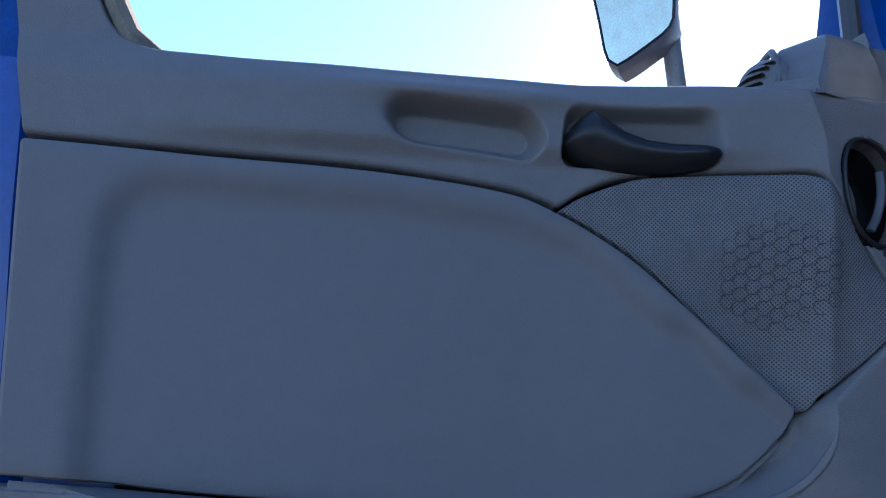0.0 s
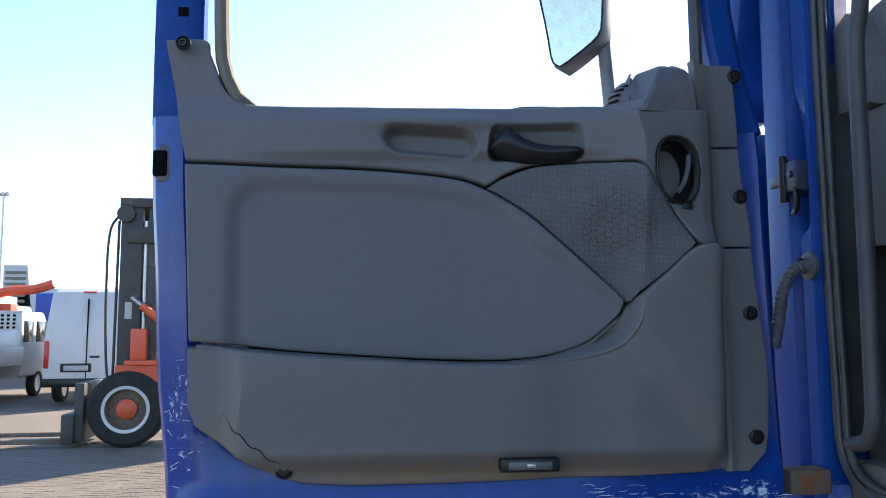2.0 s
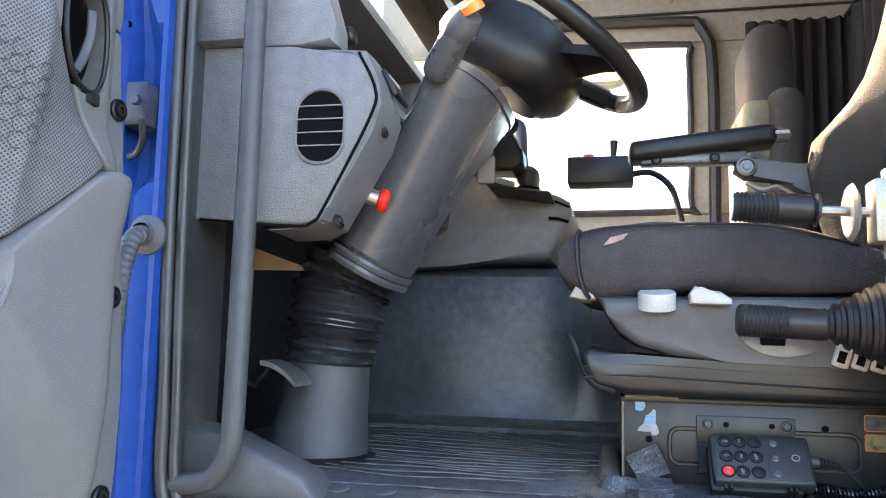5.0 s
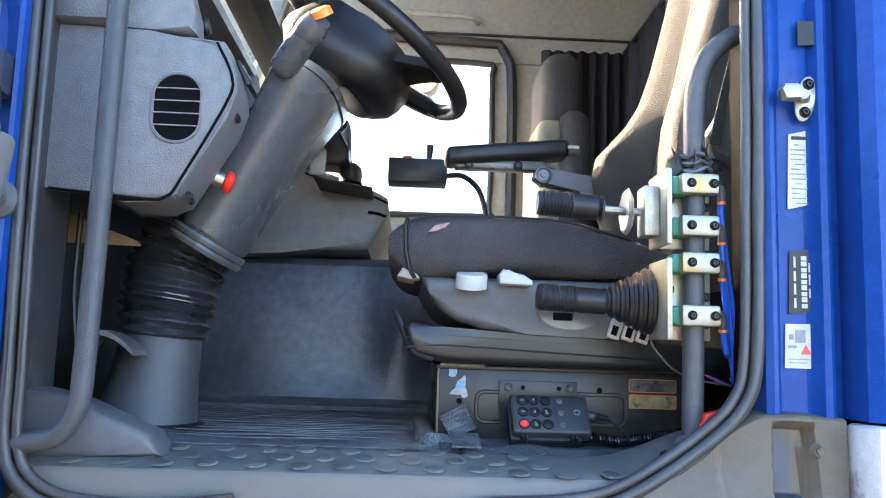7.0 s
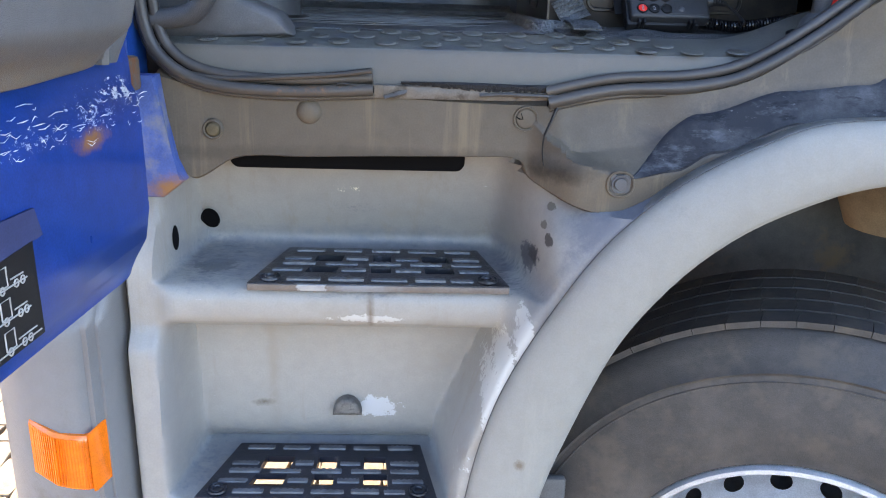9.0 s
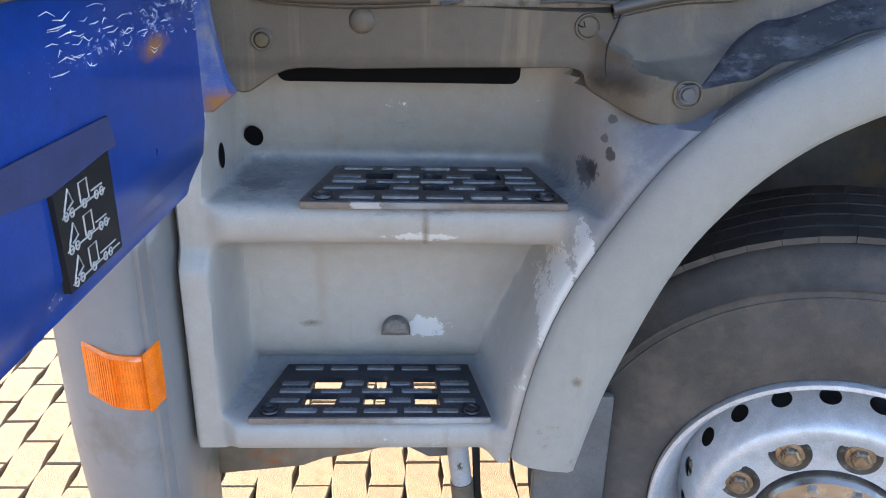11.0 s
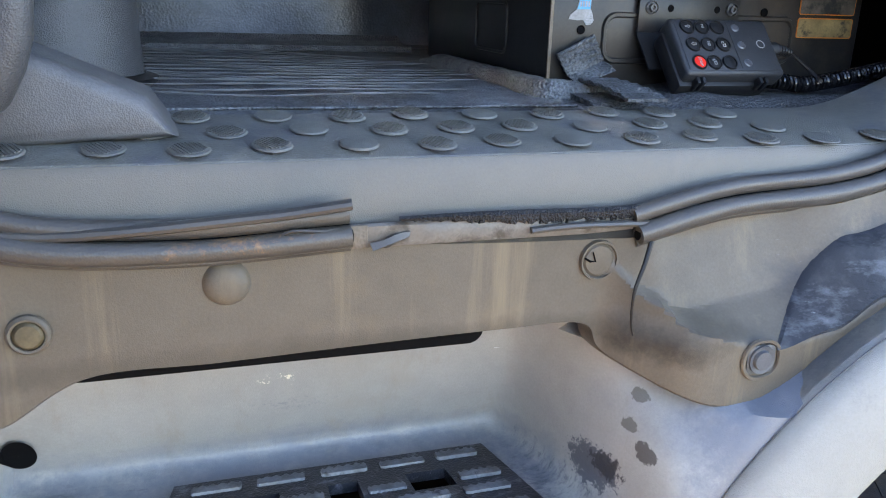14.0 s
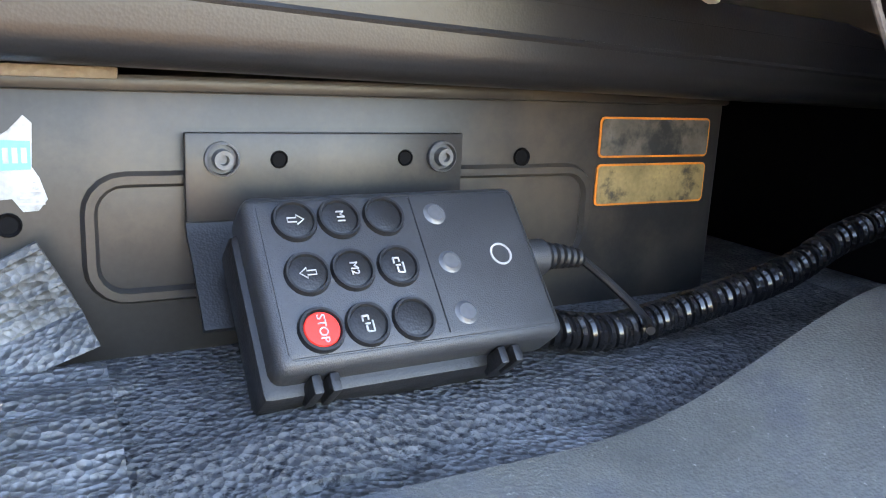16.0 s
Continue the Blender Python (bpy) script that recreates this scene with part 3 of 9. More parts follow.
def trim_panel(pairs, steps, cross, wf, thick=0.02, edge=0.005, roll=0.006):
    """A moulded panel between two lines in the door's plane, its edge rolled back."""
    A, B = flank(pairs, steps)
    rows = []
    for i, (a, b) in enumerate(zip(A, B)):
        row = []
        L = max((b - a).length, 1e-4)
        e = min(edge / L, 0.3)
        vs = [0, e * 0.35, e] + [e + (1 - 2 * e) * j / cross for j in range(1, cross)] + [1 - e, 1 - e * 0.35, 1]
        for j, v in enumerate(vs):
            p = a.lerp(b, v)
            w = wf(p.x, p.y)
            w -= roll * (1.0 if j in (0, len(vs) - 1) else 0.3 if j in (1, len(vs) - 2) else 0)
            if i in (0, len(A) - 1):
                w -= roll
            row.append((p.x, w, p.y))
        rows.append(row)
    return sheet(rows, (0, -thick, 0))


def wbase(u):
    return interp(W_TABLE, u)


def dent(u, z, cu, cz, ru, rz, depth, soft=0.25, power=4):
    d = (abs((u - cu) / ru) ** power + abs((z - cz) / rz) ** power) ** (1 / power)
    return depth * (1 - smooth(1 - soft, 1 + soft * 0.4, d))


def w_front(u, z):
    """The trim's height over the door: flat, swelling to a crease near the hinge, then falling away."""
    crease = 0.2 + 0.012 * smooth(2.0, 2.06, z)
    if u > crease:
        t = min((u - crease) / (0.47 - crease), 1.0)
        return wbase(0.47) + (0.087 - wbase(0.47)) * (1 - t) ** 1.7 if u < 0.47 else wbase(u)
    w = linear([(0.05, 0.0), (0.066, 0.03), (0.08, 0.052), (0.096, 0.061), (crease, 0.087)], u)
    return w + 0.014 * smooth(1.885, 1.835, z) * smooth(0.2, 0.12, u)


def pocket(u, z, corners, radius, wall):
    """0 outside a rounded four-sided pocket, 1 on its floor, with a wall of the given width."""
    near = []
    for (u0, z0), (u1, z1) in zip(corners, corners[1:] + corners[:1]):
        near.append(((z - z0) * (u1 - u0) - (u - u0) * (z1 - z0)) / math.hypot(u1 - u0, z1 - z0))
    near.sort()
    inside = radius - math.hypot(radius - near[0], radius - near[1]) if near[0] > 0 and near[1] < radius else near[0]
    return smooth(0.0, wall, inside)


POCKET = [(0.64, 2.046), (0.47, 2.036), (0.468, 1.979), (0.632, 1.991)]
HANDLE_WELL = [(0.452, 2.047), (0.296, 2.043), (0.292, 1.976), (0.46, 1.978)]


def w_upper(u, z):
    w = w_front(u, z) + 0.012 * smooth(1.975, 2.0, z) * smooth(0.95, 0.7, u) * (1 - smooth(2.04, 2.09, z)) * smooth(0.2, 0.32, u)
    w -= 0.018 * smooth(2.04, 2.1, z) * smooth(0.12, 0.25, u)
    w += 0.009 * math.exp(-(((u - 0.556) / 0.12) ** 4)) * math.exp(-(((z - 2.048) / 0.013) ** 2))
    w -= 0.03 * pocket(u, z, POCKET, 0.03, 0.016)
    w -= 0.034 * pocket(u, z, HANDLE_WELL, 0.02, 0.014) * (0.55 + 0.45 * smooth(2.045, 2.0, z))
    return w - dent(u, z, 0.142, 1.958, 0.042, 0.056, 0.05, 0.08, 2.6)


part("upper_trim", trim_panel([((1.011, 2.197), (0.966, 1.980)), ((0.943, 2.197), (0.955, 1.979)), ((0.932, 2.168), (0.94, 1.978)), ((0.905, 2.107), (0.91, 1.977)),
     ((0.87, 2.083), (0.87, 1.975)), ((0.8, 2.079), (0.8, 1.973)), ((0.653, 2.078), (0.65, 1.968)), ((0.518, 2.078), (0.518, 1.955)), ((0.47, 2.078), (0.47, 1.943)), ((0.455, 2.078), (0.455, 1.939)), ((0.426, 2.077), (0.426, 1.957)),
     ((0.381, 2.077), (0.381, 1.972)), ((0.3, 2.074), (0.3, 1.975)), ((0.25, 2.068), (0.25, 1.974)), ((0.208, 2.062), (0.206, 1.97)), ((0.18, 2.063), (0.181, 1.935)), ((0.15, 2.064), (0.152, 1.892)), ((0.1, 2.066), (0.109, 1.836)), ((0.066, 2.066), (0.06, 1.836))], 20, 56, w_upper), DOOR_GREY, cab_door, angle=55)


def w_insert(u, z):
    top = interp([(0.2, 1.72), (0.275, 1.78), (0.337, 1.836), (0.458, 1.92), (0.518, 1.938), (0.65, 1.951), (0.9, 1.96)], u)
    du, dz = 0.9 - u, top - 0.002 - z
    inside = smooth(0.0, 0.03, 0.07 - math.hypot(0.07 - du, 0.07 - dz) if du < 0.07 and dz < 0.07 else min(du, dz))
    return linear([(0.2, 0.048), (0.3, 0.036), (0.4, 0.025), (0.47, 0.018), (0.65, 0.013), (0.8, 0.007), (1.03, 0.001)], u) + 0.004 - 0.013 * inside


part("insert_panel", trim_panel([((0.967, 1.974), (0.952, 1.676)), ((0.9, 1.972), (0.88, 1.67)), ((0.804, 1.968), (0.79, 1.66)), ((0.65, 1.963), (0.68, 1.652)), ((0.518, 1.95), (0.58, 1.646)),
     ((0.458, 1.93), (0.5, 1.643)), ((0.39, 1.889), (0.43, 1.643)), ((0.337, 1.843), (0.36, 1.65)), ((0.275, 1.785), (0.29, 1.673)), ((0.23, 1.741), (0.235, 1.72))], 9, 26, w_insert), DOOR_DARK, cab_door)


def w_lower(u, z):
    lip = smooth(0.9, 0.855, u) * (1 - smooth(1.50, 1.452, z))
    w = 0.004 + 0.05 * lip * (0.75 + 0.25 * smooth(1.48, 1.64, z)) + 0.018 * smooth(0.35, 0.2, u) * smooth(0.045, 0.09, u)
    w += 0.012 * smooth(1.74, 1.83, z) * smooth(0.2, 0.13, u)
    side = ((z - 1.709) * 0.059 - (u - 0.216) * 0.068) / 0.09
    w -= min(0.3 * max(-side, 0.0), 0.014) * smooth(0.42, 0.25, u)
    rim = linear([(0.2, 1.735), (0.212, 1.715), (0.22, 1.69), (0.235, 1.672), (0.256, 1.661), (0.303, 1.65), (0.364, 1.643), (0.45, 1.639), (0.6, 1.642), (0.95, 1.665)], u)
    w -= min(1.7 * max(z - rim, 0.0), 0.04) * smooth(0.205, 0.222, u)
    w *= smooth(0.035, 0.075, u)
    return w


part("lower_trim", trim_panel([((0.955, 1.668), (0.951, 1.57)), ((0.93, 1.667), (0.943, 1.548)), ((0.89, 1.664), (0.925, 1.528)), ((0.8, 1.656), (0.804, 1.456)), ((0.7, 1.648), (0.715, 1.441)), ((0.58, 1.641), (0.6, 1.440)), ((0.5, 1.637), (0.5, 1.441)), ((0.43, 1.637), (0.42, 1.443)),
     ((0.36, 1.645), (0.35, 1.445)), ((0.29, 1.668), (0.28, 1.446)), ((0.236, 1.713), (0.23, 1.447)), ((0.222, 1.7355), (0.2, 1.448)), ((0.171, 1.7815), (0.15, 1.45)), ((0.113, 1.8315), (0.1, 1.452)), ((0.058, 1.831), (0.04, 1.457))], 8, 56, w_lower), DOOR_GREY, cab_door,
     "grey plastic door bin with a long crack")
# rolled rim of the bin's scooped corner
rim_line = curve([(0.204, 1.731, 0), (0.207, 1.72, 0), (0.213, 1.705, 0), (0.222, 1.689, 0), (0.236, 1.673, 0), (0.257, 1.661, 0), (0.303, 1.6485, 0), (0.364, 1.641, 0), (0.43, 1.6375, 0)], 60)
part("bin_rim", tube([(p_.x, w_lower(p_.x, p_.y - 0.003) - 0.0015, p_.y) for p_ in rim_line], [0.0045 * min(1.0, 0.35 + 0.08 * q_, 0.1 + 0.03 * (59 - q_)) for q_ in range(60)], 10), DOOR_GREY, cab_door, "rounded rim of the door bin")
# shelf closing the bin under the insert
SEAM = [(0.235, 1.714), (0.29, 1.668), (0.36, 1.645), (0.43, 1.6375), (0.5, 1.6375), (0.58, 1.641), (0.68, 1.647), (0.79, 1.655), (0.88, 1.663), (0.95, 1.669)]
shelf_rows = []
for k_ in range(60):
    u_ = 0.24 + 0.7 * k_ / 59
    z_ = next(p_[1] + (q_[1] - p_[1]) * (u_ - p_[0]) / (q_[0] - p_[0]) for p_, q_ in zip(SEAM, SEAM[1:]) if u_ <= q_[0])
    w0_, w1_ = w_insert(u_, z_ + 0.004) - 0.008, max(w_lower(u_, z_ - 0.003) - 0.004, w_insert(u_, z_) - 0.006)
    shelf_rows.append([(u_, w0_ + (w1_ - w0_) * v_, z_ + 0.003 - 0.003 * v_) for v_ in (0, 0.5, 1)])
part("bin_shelf", sheet(shelf_rows, (0, 0, -0.004)), DOOR_GREY, cab_door)
cup = part("cup_liner", lathe([(0.001, -0.03), (0.03, -0.03), (0.036, -0.006), (0.038, 0.0)], 40, False, Matrix.Translation((0.142, 0.052, 1.958)) @ Matrix.Rotation(radians(12), 4, "Z") @ Matrix.Rotation(radians(-90), 4, "X") @ Matrix.Diagonal((1, 1.4, 1, 1))), material("gloss_cup", (0.006, 0.006, 0.007), 0.15, 0, 0.2, 20), cab_door, "dark recessed oval cup")
CUP = Matrix.Translation((0.142, 0.0725, 1.958)) @ Matrix.Rotation(radians(14.5), 4, "Z")
part("cup_rim", tube([CUP @ Vector((0.0395 * math.copysign(abs(math.cos(a_)) ** 0.85, math.cos(a_)), 0.0, 0.055 * math.copysign(abs(math.sin(a_)) ** 0.85, math.sin(a_)) + 0.006 * math.cos(a_))) for a_ in (2 * math.pi * q_ / 48 for q_ in range(48))], 0.0026, 8, closed=True, up=(0, 1, 0)), BLACK, cup)
part("cup_bracket", tube(curve([CUP @ Vector(p_) for p_ in ((-0.03, -0.012, 0.03), (-0.026, -0.01, 0.005), (-0.018, -0.012, -0.02), (-0.006, -0.012, -0.036))], 16), 0.0045, 8, flat=0.5), SEAT_PLASTIC, cup, "grey rod inside the cup")
part("cup_tab", box(0.118, 0.138, 0.06, 0.072, 1.892, 1.904, 0.002), BLACK, cup)

part("trim_backing", box(0.12, 0.86, -0.031, -0.026, 1.5, 2.03), BLACK_MATT, cab_door)

# speaker grille with a fine mesh and a round field of larger cells
def grille_material():
    m = material("speaker_mesh", (0.12, 0.123, 0.13), 0.6, 0, 0.05, 4)
    nt = m.node_tree
    bsdf = nt.nodes["Principled BSDF"]
    co = nt.nodes.new("ShaderNodeTexCoord")

    def cells(scale, low, high):
        v = nt.nodes.new("ShaderNodeTexVoronoi")
        v.feature = "DISTANCE_TO_EDGE" if scale < 200 else "F1"
        v.inputs["Scale"].default_value, v.inputs["Randomness"].default_value = scale, 0.0
        mp = nt.nodes.new("ShaderNodeMapping")
        mp.inputs["Scale"].default_value = (1.0, 0.0, 1.0)
        mp.inputs["Rotation"].default_value = (0, 0.785, 0) if scale > 200 else (0, 0.0, 0)
        nt.links.new(co.outputs["Object"], mp.inputs["Vector"])
        nt.links.new(mp.outputs[0], v.inputs["Vector"])
        r = nt.nodes.new("ShaderNodeMapRange")
        r.inputs["From Min"].default_value, r.inputs["From Max"].default_value = low, high
        nt.links.new(v.outputs["Distance"], r.inputs["Value"])
        return r.outputs[0]
    fine = cells(345.0, 0.24, 0.38)
    big = bsdf.inputs["Base Color"].links[0].from_socket
    mix = nt.nodes.new("ShaderNodeMix")
    mix.data_type = "RGBA"
    mix.inputs["A"].default_value = (0.03, 0.03, 0.033, 1)
    nt.links.new(fine, mix.inputs["Factor"])
    nt.links.new(big, mix.inputs["B"])
    nt.links.new(mix.outputs["Result"], bsdf.inputs["Base Color"])
    bp = nt.nodes.new("ShaderNodeBump")
    bp.inputs["Strength"].default_value, bp.inputs["Distance"].default_value = 0.6, 0.001
    nt.links.new(fine, bp.inputs["Height"])
    nt.links.new(bp.outputs[0], bsdf.inputs["Normal"])
    return m


GRILLE = grille_material()


def w_speaker(u, z):
    return w_front(u, z) * 0.97 + 0.004 - 0.04 * smooth(1.95, 1.735, z) * smooth(0.42, 0.24, u) * smooth(0.08, 0.26, u)


grille = part("speaker_grille", trim_panel([((0.456, 1.934), (0.456, 1.932)), ((0.43, 1.95), (0.43, 1.918)), ((0.381, 1.968), (0.383, 1.887)), ((0.337, 1.972), (0.34, 1.848)), ((0.27, 1.972), (0.275, 1.789)), ((0.206, 1.966), (0.228, 1.74)),
     ((0.18, 1.928), (0.205, 1.757)), ((0.15, 1.885), (0.17, 1.785)), ((0.117, 1.836), (0.117, 1.834))], 9, 20, w_speaker, 0.012, 0.004, 0.004), GRILLE, cab_door, "dark grey perforated loudspeaker grille")
# hexagonal cells of the round field, as thin raised webs
hexes = bmesh.new()
hr = 0.0078
for row in range(-12, 13):
    for colm in range(-12, 13):
        cu = 0.246 + colm * hr * 1.5
        cz = 1.872 + (row + 0.5 * (colm % 2)) * hr * 1.732
        if math.hypot(cu - 0.246, cz - 1.872) > 0.0585:
            continue
        ring = []
        for q, rad in ((0, hr * 1.0), (1, hr * 0.88)):
            ring.append([hexes.verts.new((cu + rad * math.cos(radians(60 * k)), w_speaker(cu, cz) + 0.0012, cz + rad * math.sin(radians(60 * k)))) for k in range(6)])
        for k in range(6):
            hexes.faces.new((ring[0][k], ring[0][(k + 1) % 6], ring[1][(k + 1) % 6], ring[1][k]))
part("hex_web", hexes, material("hex_line", (0.035, 0.036, 0.04), 0.55, 0, 0.1, 10), grille)

# hinge-side flange in three pieces, with screws
for za, zb in ((2.016, 2.165), (1.838, 2.012), (1.452, 1.834)):
    rows = []
    for k in range(13):
        z = za + (zb - za) * k / 12
        shift = interp([(1.45, -0.03), (1.6, -0.036), (1.84, -0.017), (2.0, 0.0), (2.2, 0.008)], z)
        left = interp([(1.45, 0.046), (1.65, 0.046), (1.836, 0.06), (2.014, 0.066), (2.2, 0.075)], z)
        if z < 1.5:
            shift += 0.035 * (1 - (z - 1.45) / 0.05) ** 2
        row = [(left + 0.02 * smooth(1.8, 1.84, z), -0.012 + 0.03 * smooth(1.8, 1.84, z), z), (left + 0.018 * smooth(1.8, 1.84, z), 0.0 + 0.03 * smooth(1.8, 1.84, z), z), (left - 0.008, 0.004, z), (left - 0.02, -0.002, z), (left - 0.03, -0.003, z), (shift + 0.01, 0.0, z), (shift + 0.003, -0.002, z), (shift, -0.012, z)]
        if k in (0, 12):
            row = [(p[0], p[1] - 0.003, p[2]) for p in row]
        rows.append(row)
    part("hinge_flange", sheet(rows, (0, -0.01, 0)), DOOR_GREY, cab_door)


def screw(name, m, parent, r=0.011):
    s = part(name, lathe([(0.0, 0.001), (r * 0.3, 0.001), (r * 0.34, 0.004), (r * 0.62, 0.004), (r * 0.7, 0.0), (r * 0.95, -0.001), (r, 0.002), (r * 1.15, 0.001), (r * 1.15, -0.004)], 20, False, m), BLACK, parent)
    return s


SIDE = Matrix.Rotation(radians(-90), 4, "X")
for u, z in ((0.006, 2.144), (0.004, 1.926), (-0.006, 1.721), (-0.008, 1.509)):
    screw("trim_screw", Matrix.Translation((u, 0.001, z)) @ SIDE, cab_door)
screw("trim_screw", Matrix.Translation((0.975, 0.004, 2.183)) @ SIDE, cab_door)
screw("trim_screw", Matrix.Translation((0.792, 0.012, 1.468)) @ SIDE, cab_door, 0.013)

# pull handle: a broad curved blade set in its well
TOP_H = [(0.296, 1.992), (0.302, 1.999), (0.315, 2.001), (0.346, 2.002), (0.372, 2.007), (0.394, 2.016), (0.412, 2.03), (0.424, 2.038), (0.436, 2.03), (0.447, 2.014), (0.453, 2.002)]
LOW_H = [(0.296, 1.99), (0.302, 1.982), (0.315, 1.977), (0.346, 1.9735), (0.372, 1.974), (0.394, 1.9755), (0.412, 1.979), (0.424, 1.984), (0.436, 1.989), (0.447, 1.996), (0.453, 2.0)]
front_h = []
for q_ in range(61):
    u_ = 0.296 + 0.157 * q_ / 60
    t_, b_ = linear(TOP_H, u_), linear(LOW_H, u_)
    ends = (1 - abs(2 * q_ / 60 - 1) ** 6) ** 0.5
    base_ = w_front(u_, 1.99) - 0.012
    front_h.append([(u_, base_ + (0.008 + 0.03 * math.sin(math.pi * min(0.06 + 0.88 * v_, 1.0)) ** 0.55 + 0.006 * v_) * (0.25 + 0.75 * ends), b_ + (t_ - b_) * v_) for v_ in [k_ / 14 for k_ in range(15)]])
part("pull_handle", sheet(front_h, (0, -0.02, 0)), HANDLE, cab_door, "black curved door pull handle", 60)
# courtesy lamp low in the trim
lamp = part("courtesy_lamp", box(0.345, 0.443, 0.02, 0.05, 1.464, 1.486, 0.004), BLACK, cab_door)
part("lamp_lens", box(0.358, 0.43, 0.048, 0.0525, 1.468, 1.482, 0.003), material("lamp_lens_grey", (0.1, 0.1, 0.1), 0.35, 0, 0.3, 60, spec=0.3), lamp, "clear courtesy lamp lens")
part("lamp_bulb", box(0.385, 0.4, 0.052, 0.0535, 1.472, 1.478, 0.001), STEEL, lamp)
# a crack in the bin and its stepped mark
crack_pts = []
for q_ in range(40):
    u_ = 0.893 - 0.098 * q_ / 39
    z_ = 1.558 - 0.082 * (q_ / 39) ** 0.9 + 0.003 * math.sin(0.55 * q_)
    crack_pts.append((u_, w_lower(u_, z_) + 0.0004, z_))
part("crack", tube(crack_pts, [0.0004 + 0.0005 * math.sin(math.pi * q_ / 39) for q_ in range(40)], 5), BLACK_MATT, cab_door)
# side window vent pod on the ledge: a grey hood over a ball nozzle
pod_rows = []
for t_, inset in ((0.0, 0.0), (0.3, 0.0), (0.6, 0.0), (0.8, 0.001), (0.9, 0.004), (0.96, 0.009), (0.99, 0.016), (1.0, 0.024)):
    cu_, cw_ = 0.202 - 0.047 * t_, 0.088 - 0.03 * t_
    sect = [(0.099 + inset + 0.016 * t_ ** 3, -0.03 + inset), (0.097 + inset + 0.016 * t_ ** 3, 0.04), (0.1 + inset + 0.014 * t_ ** 3, 0.056 - 0.006 * t_ - inset), (cu_ - 0.004, cw_ - 0.0015 - inset), (cu_ + 0.004, cw_ - 0.003 - inset), (0.215 - 0.022 * t_ - inset, 0.034 - 0.03 * t_), (0.213 - 0.028 * t_ - inset, -0.03 + inset)]
    pod_rows.append([(u_, w_, 2.056 + 0.092 * t_) for u_, w_ in sect])
pod_bm = grid(pod_rows, closed=True)
pod_bm.verts.ensure_lookup_table()
pod_bm.faces.new([pod_bm.verts[len(pod_bm.verts) - 7 + q_] for q_ in range(7)])
POD = material("pod_plastic", (0.105, 0.108, 0.114), 0.5, 0, 0.06, 3, 0.35, 800)
pod = part("demister_pod", pod_bm, POD, cab_door, "grey plastic side window demister pod", 28)
part("pod_foot", sheet([[(u_, -0.03, z_), (u_, 0.0, z_), (u_, w_, z_ - 0.002), (u_, w_ + 0.003, 2.06)] for u_, w_, z_ in ((0.2, 0.082, 2.078), (0.225, 0.062, 2.079), (0.25, 0.045, 2.077), (0.275, 0.03, 2.073), (0.288, 0.02, 2.066))], (0, 0, -0.004)), POD, pod)
part("pod_lip", tube(curve([(0.214, 0.036, 2.075), (0.206, 0.026, 2.11), (0.2, 0.012, 2.135), (0.194, -0.005, 2.142), (0.196, -0.025, 2.134)], 24), 0.004, 8), POD, pod)
ball = part("demister_nozzle", lathe([(0.0, 0.036), (0.012, 0.034), (0.023, 0.0285), (0.031, 0.019), (0.035, 0.006), (0.035, -0.008), (0.03, -0.02), (0.02, -0.03)], 28, False, Matrix.Translation((0.198, 0.0, 2.094)) @ Matrix.Rotation(radians(62), 4, "Y")), POD, pod, "round swivelling air nozzle")
for k in range(4):
    a_ = radians(8 + 17 * k)
    c_ = Vector((0.198 + 0.037 * math.cos(a_), 0.004, 2.092 + 0.037 * math.sin(a_) - 0.008))
    part("louvre", tube([c_ + Vector((-0.006, -0.024, -0.001)), c_ + Vector((0.001, -0.008, 0)), c_ + Vector((0.001, 0.01, 0)), c_ + Vector((-0.005, 0.026, -0.001))], 0.0042, 8, flat=0.4), BLACK, ball)
part("ledge_strip", tube(curve([(0.29, -0.028, 2.078), (0.32, -0.028, 2.086), (0.37, -0.028, 2.086), (0.4, -0.028, 2.083), (0.42, -0.028, 2.076)], 20), 0.008, 8, flat=0.6), BLACK, cab_door, "black window weather strip")
part("ledge_strip", tube([(0.455, -0.03, 2.08), (0.66, -0.03, 2.078)], 0.0045, 8, flat=0.6), BLACK, cab_door, "black window weather strip")
# felt channel at the window's edge, tan with dark blotches on the latch side
part("window_channel", tube(curve([(0.922, -0.03, 2.9), (0.918, -0.03, 2.25), (0.9, -0.03, 2.12), (0.86, -0.03, 2.075)], 24), 0.013, 8), material("tan_channel", (0.16, 0.14, 0.105), 0.8, 0, 0.3, 9, 0.3, 400, stain=(0.03, 0.03, 0.03), stain_amount=0.3, stain_scale=6), cab_door)
part("window_channel", tube([(0.062, -0.03, 2.08), (0.066, -0.03, 2.9)], 0.012, 8), RUBBER, cab_door)

# sheet metal: outer skin, inner frame below and round the window
def door_ring(z):
    hinge = interp([(1.19, -0.02), (1.235, -0.06), (1.27, -0.075), (2.0, -0.055), (2.3, 0.0), (2.95, 0.06)], z)
    latch = interp([(1.19, 0.955), (1.23, 0.975), (1.4, 0.99), (1.7, 1.015), (2.0, 1.03), (2.3, 1.042), (2.95, 1.03)], z)
    return hinge, latch


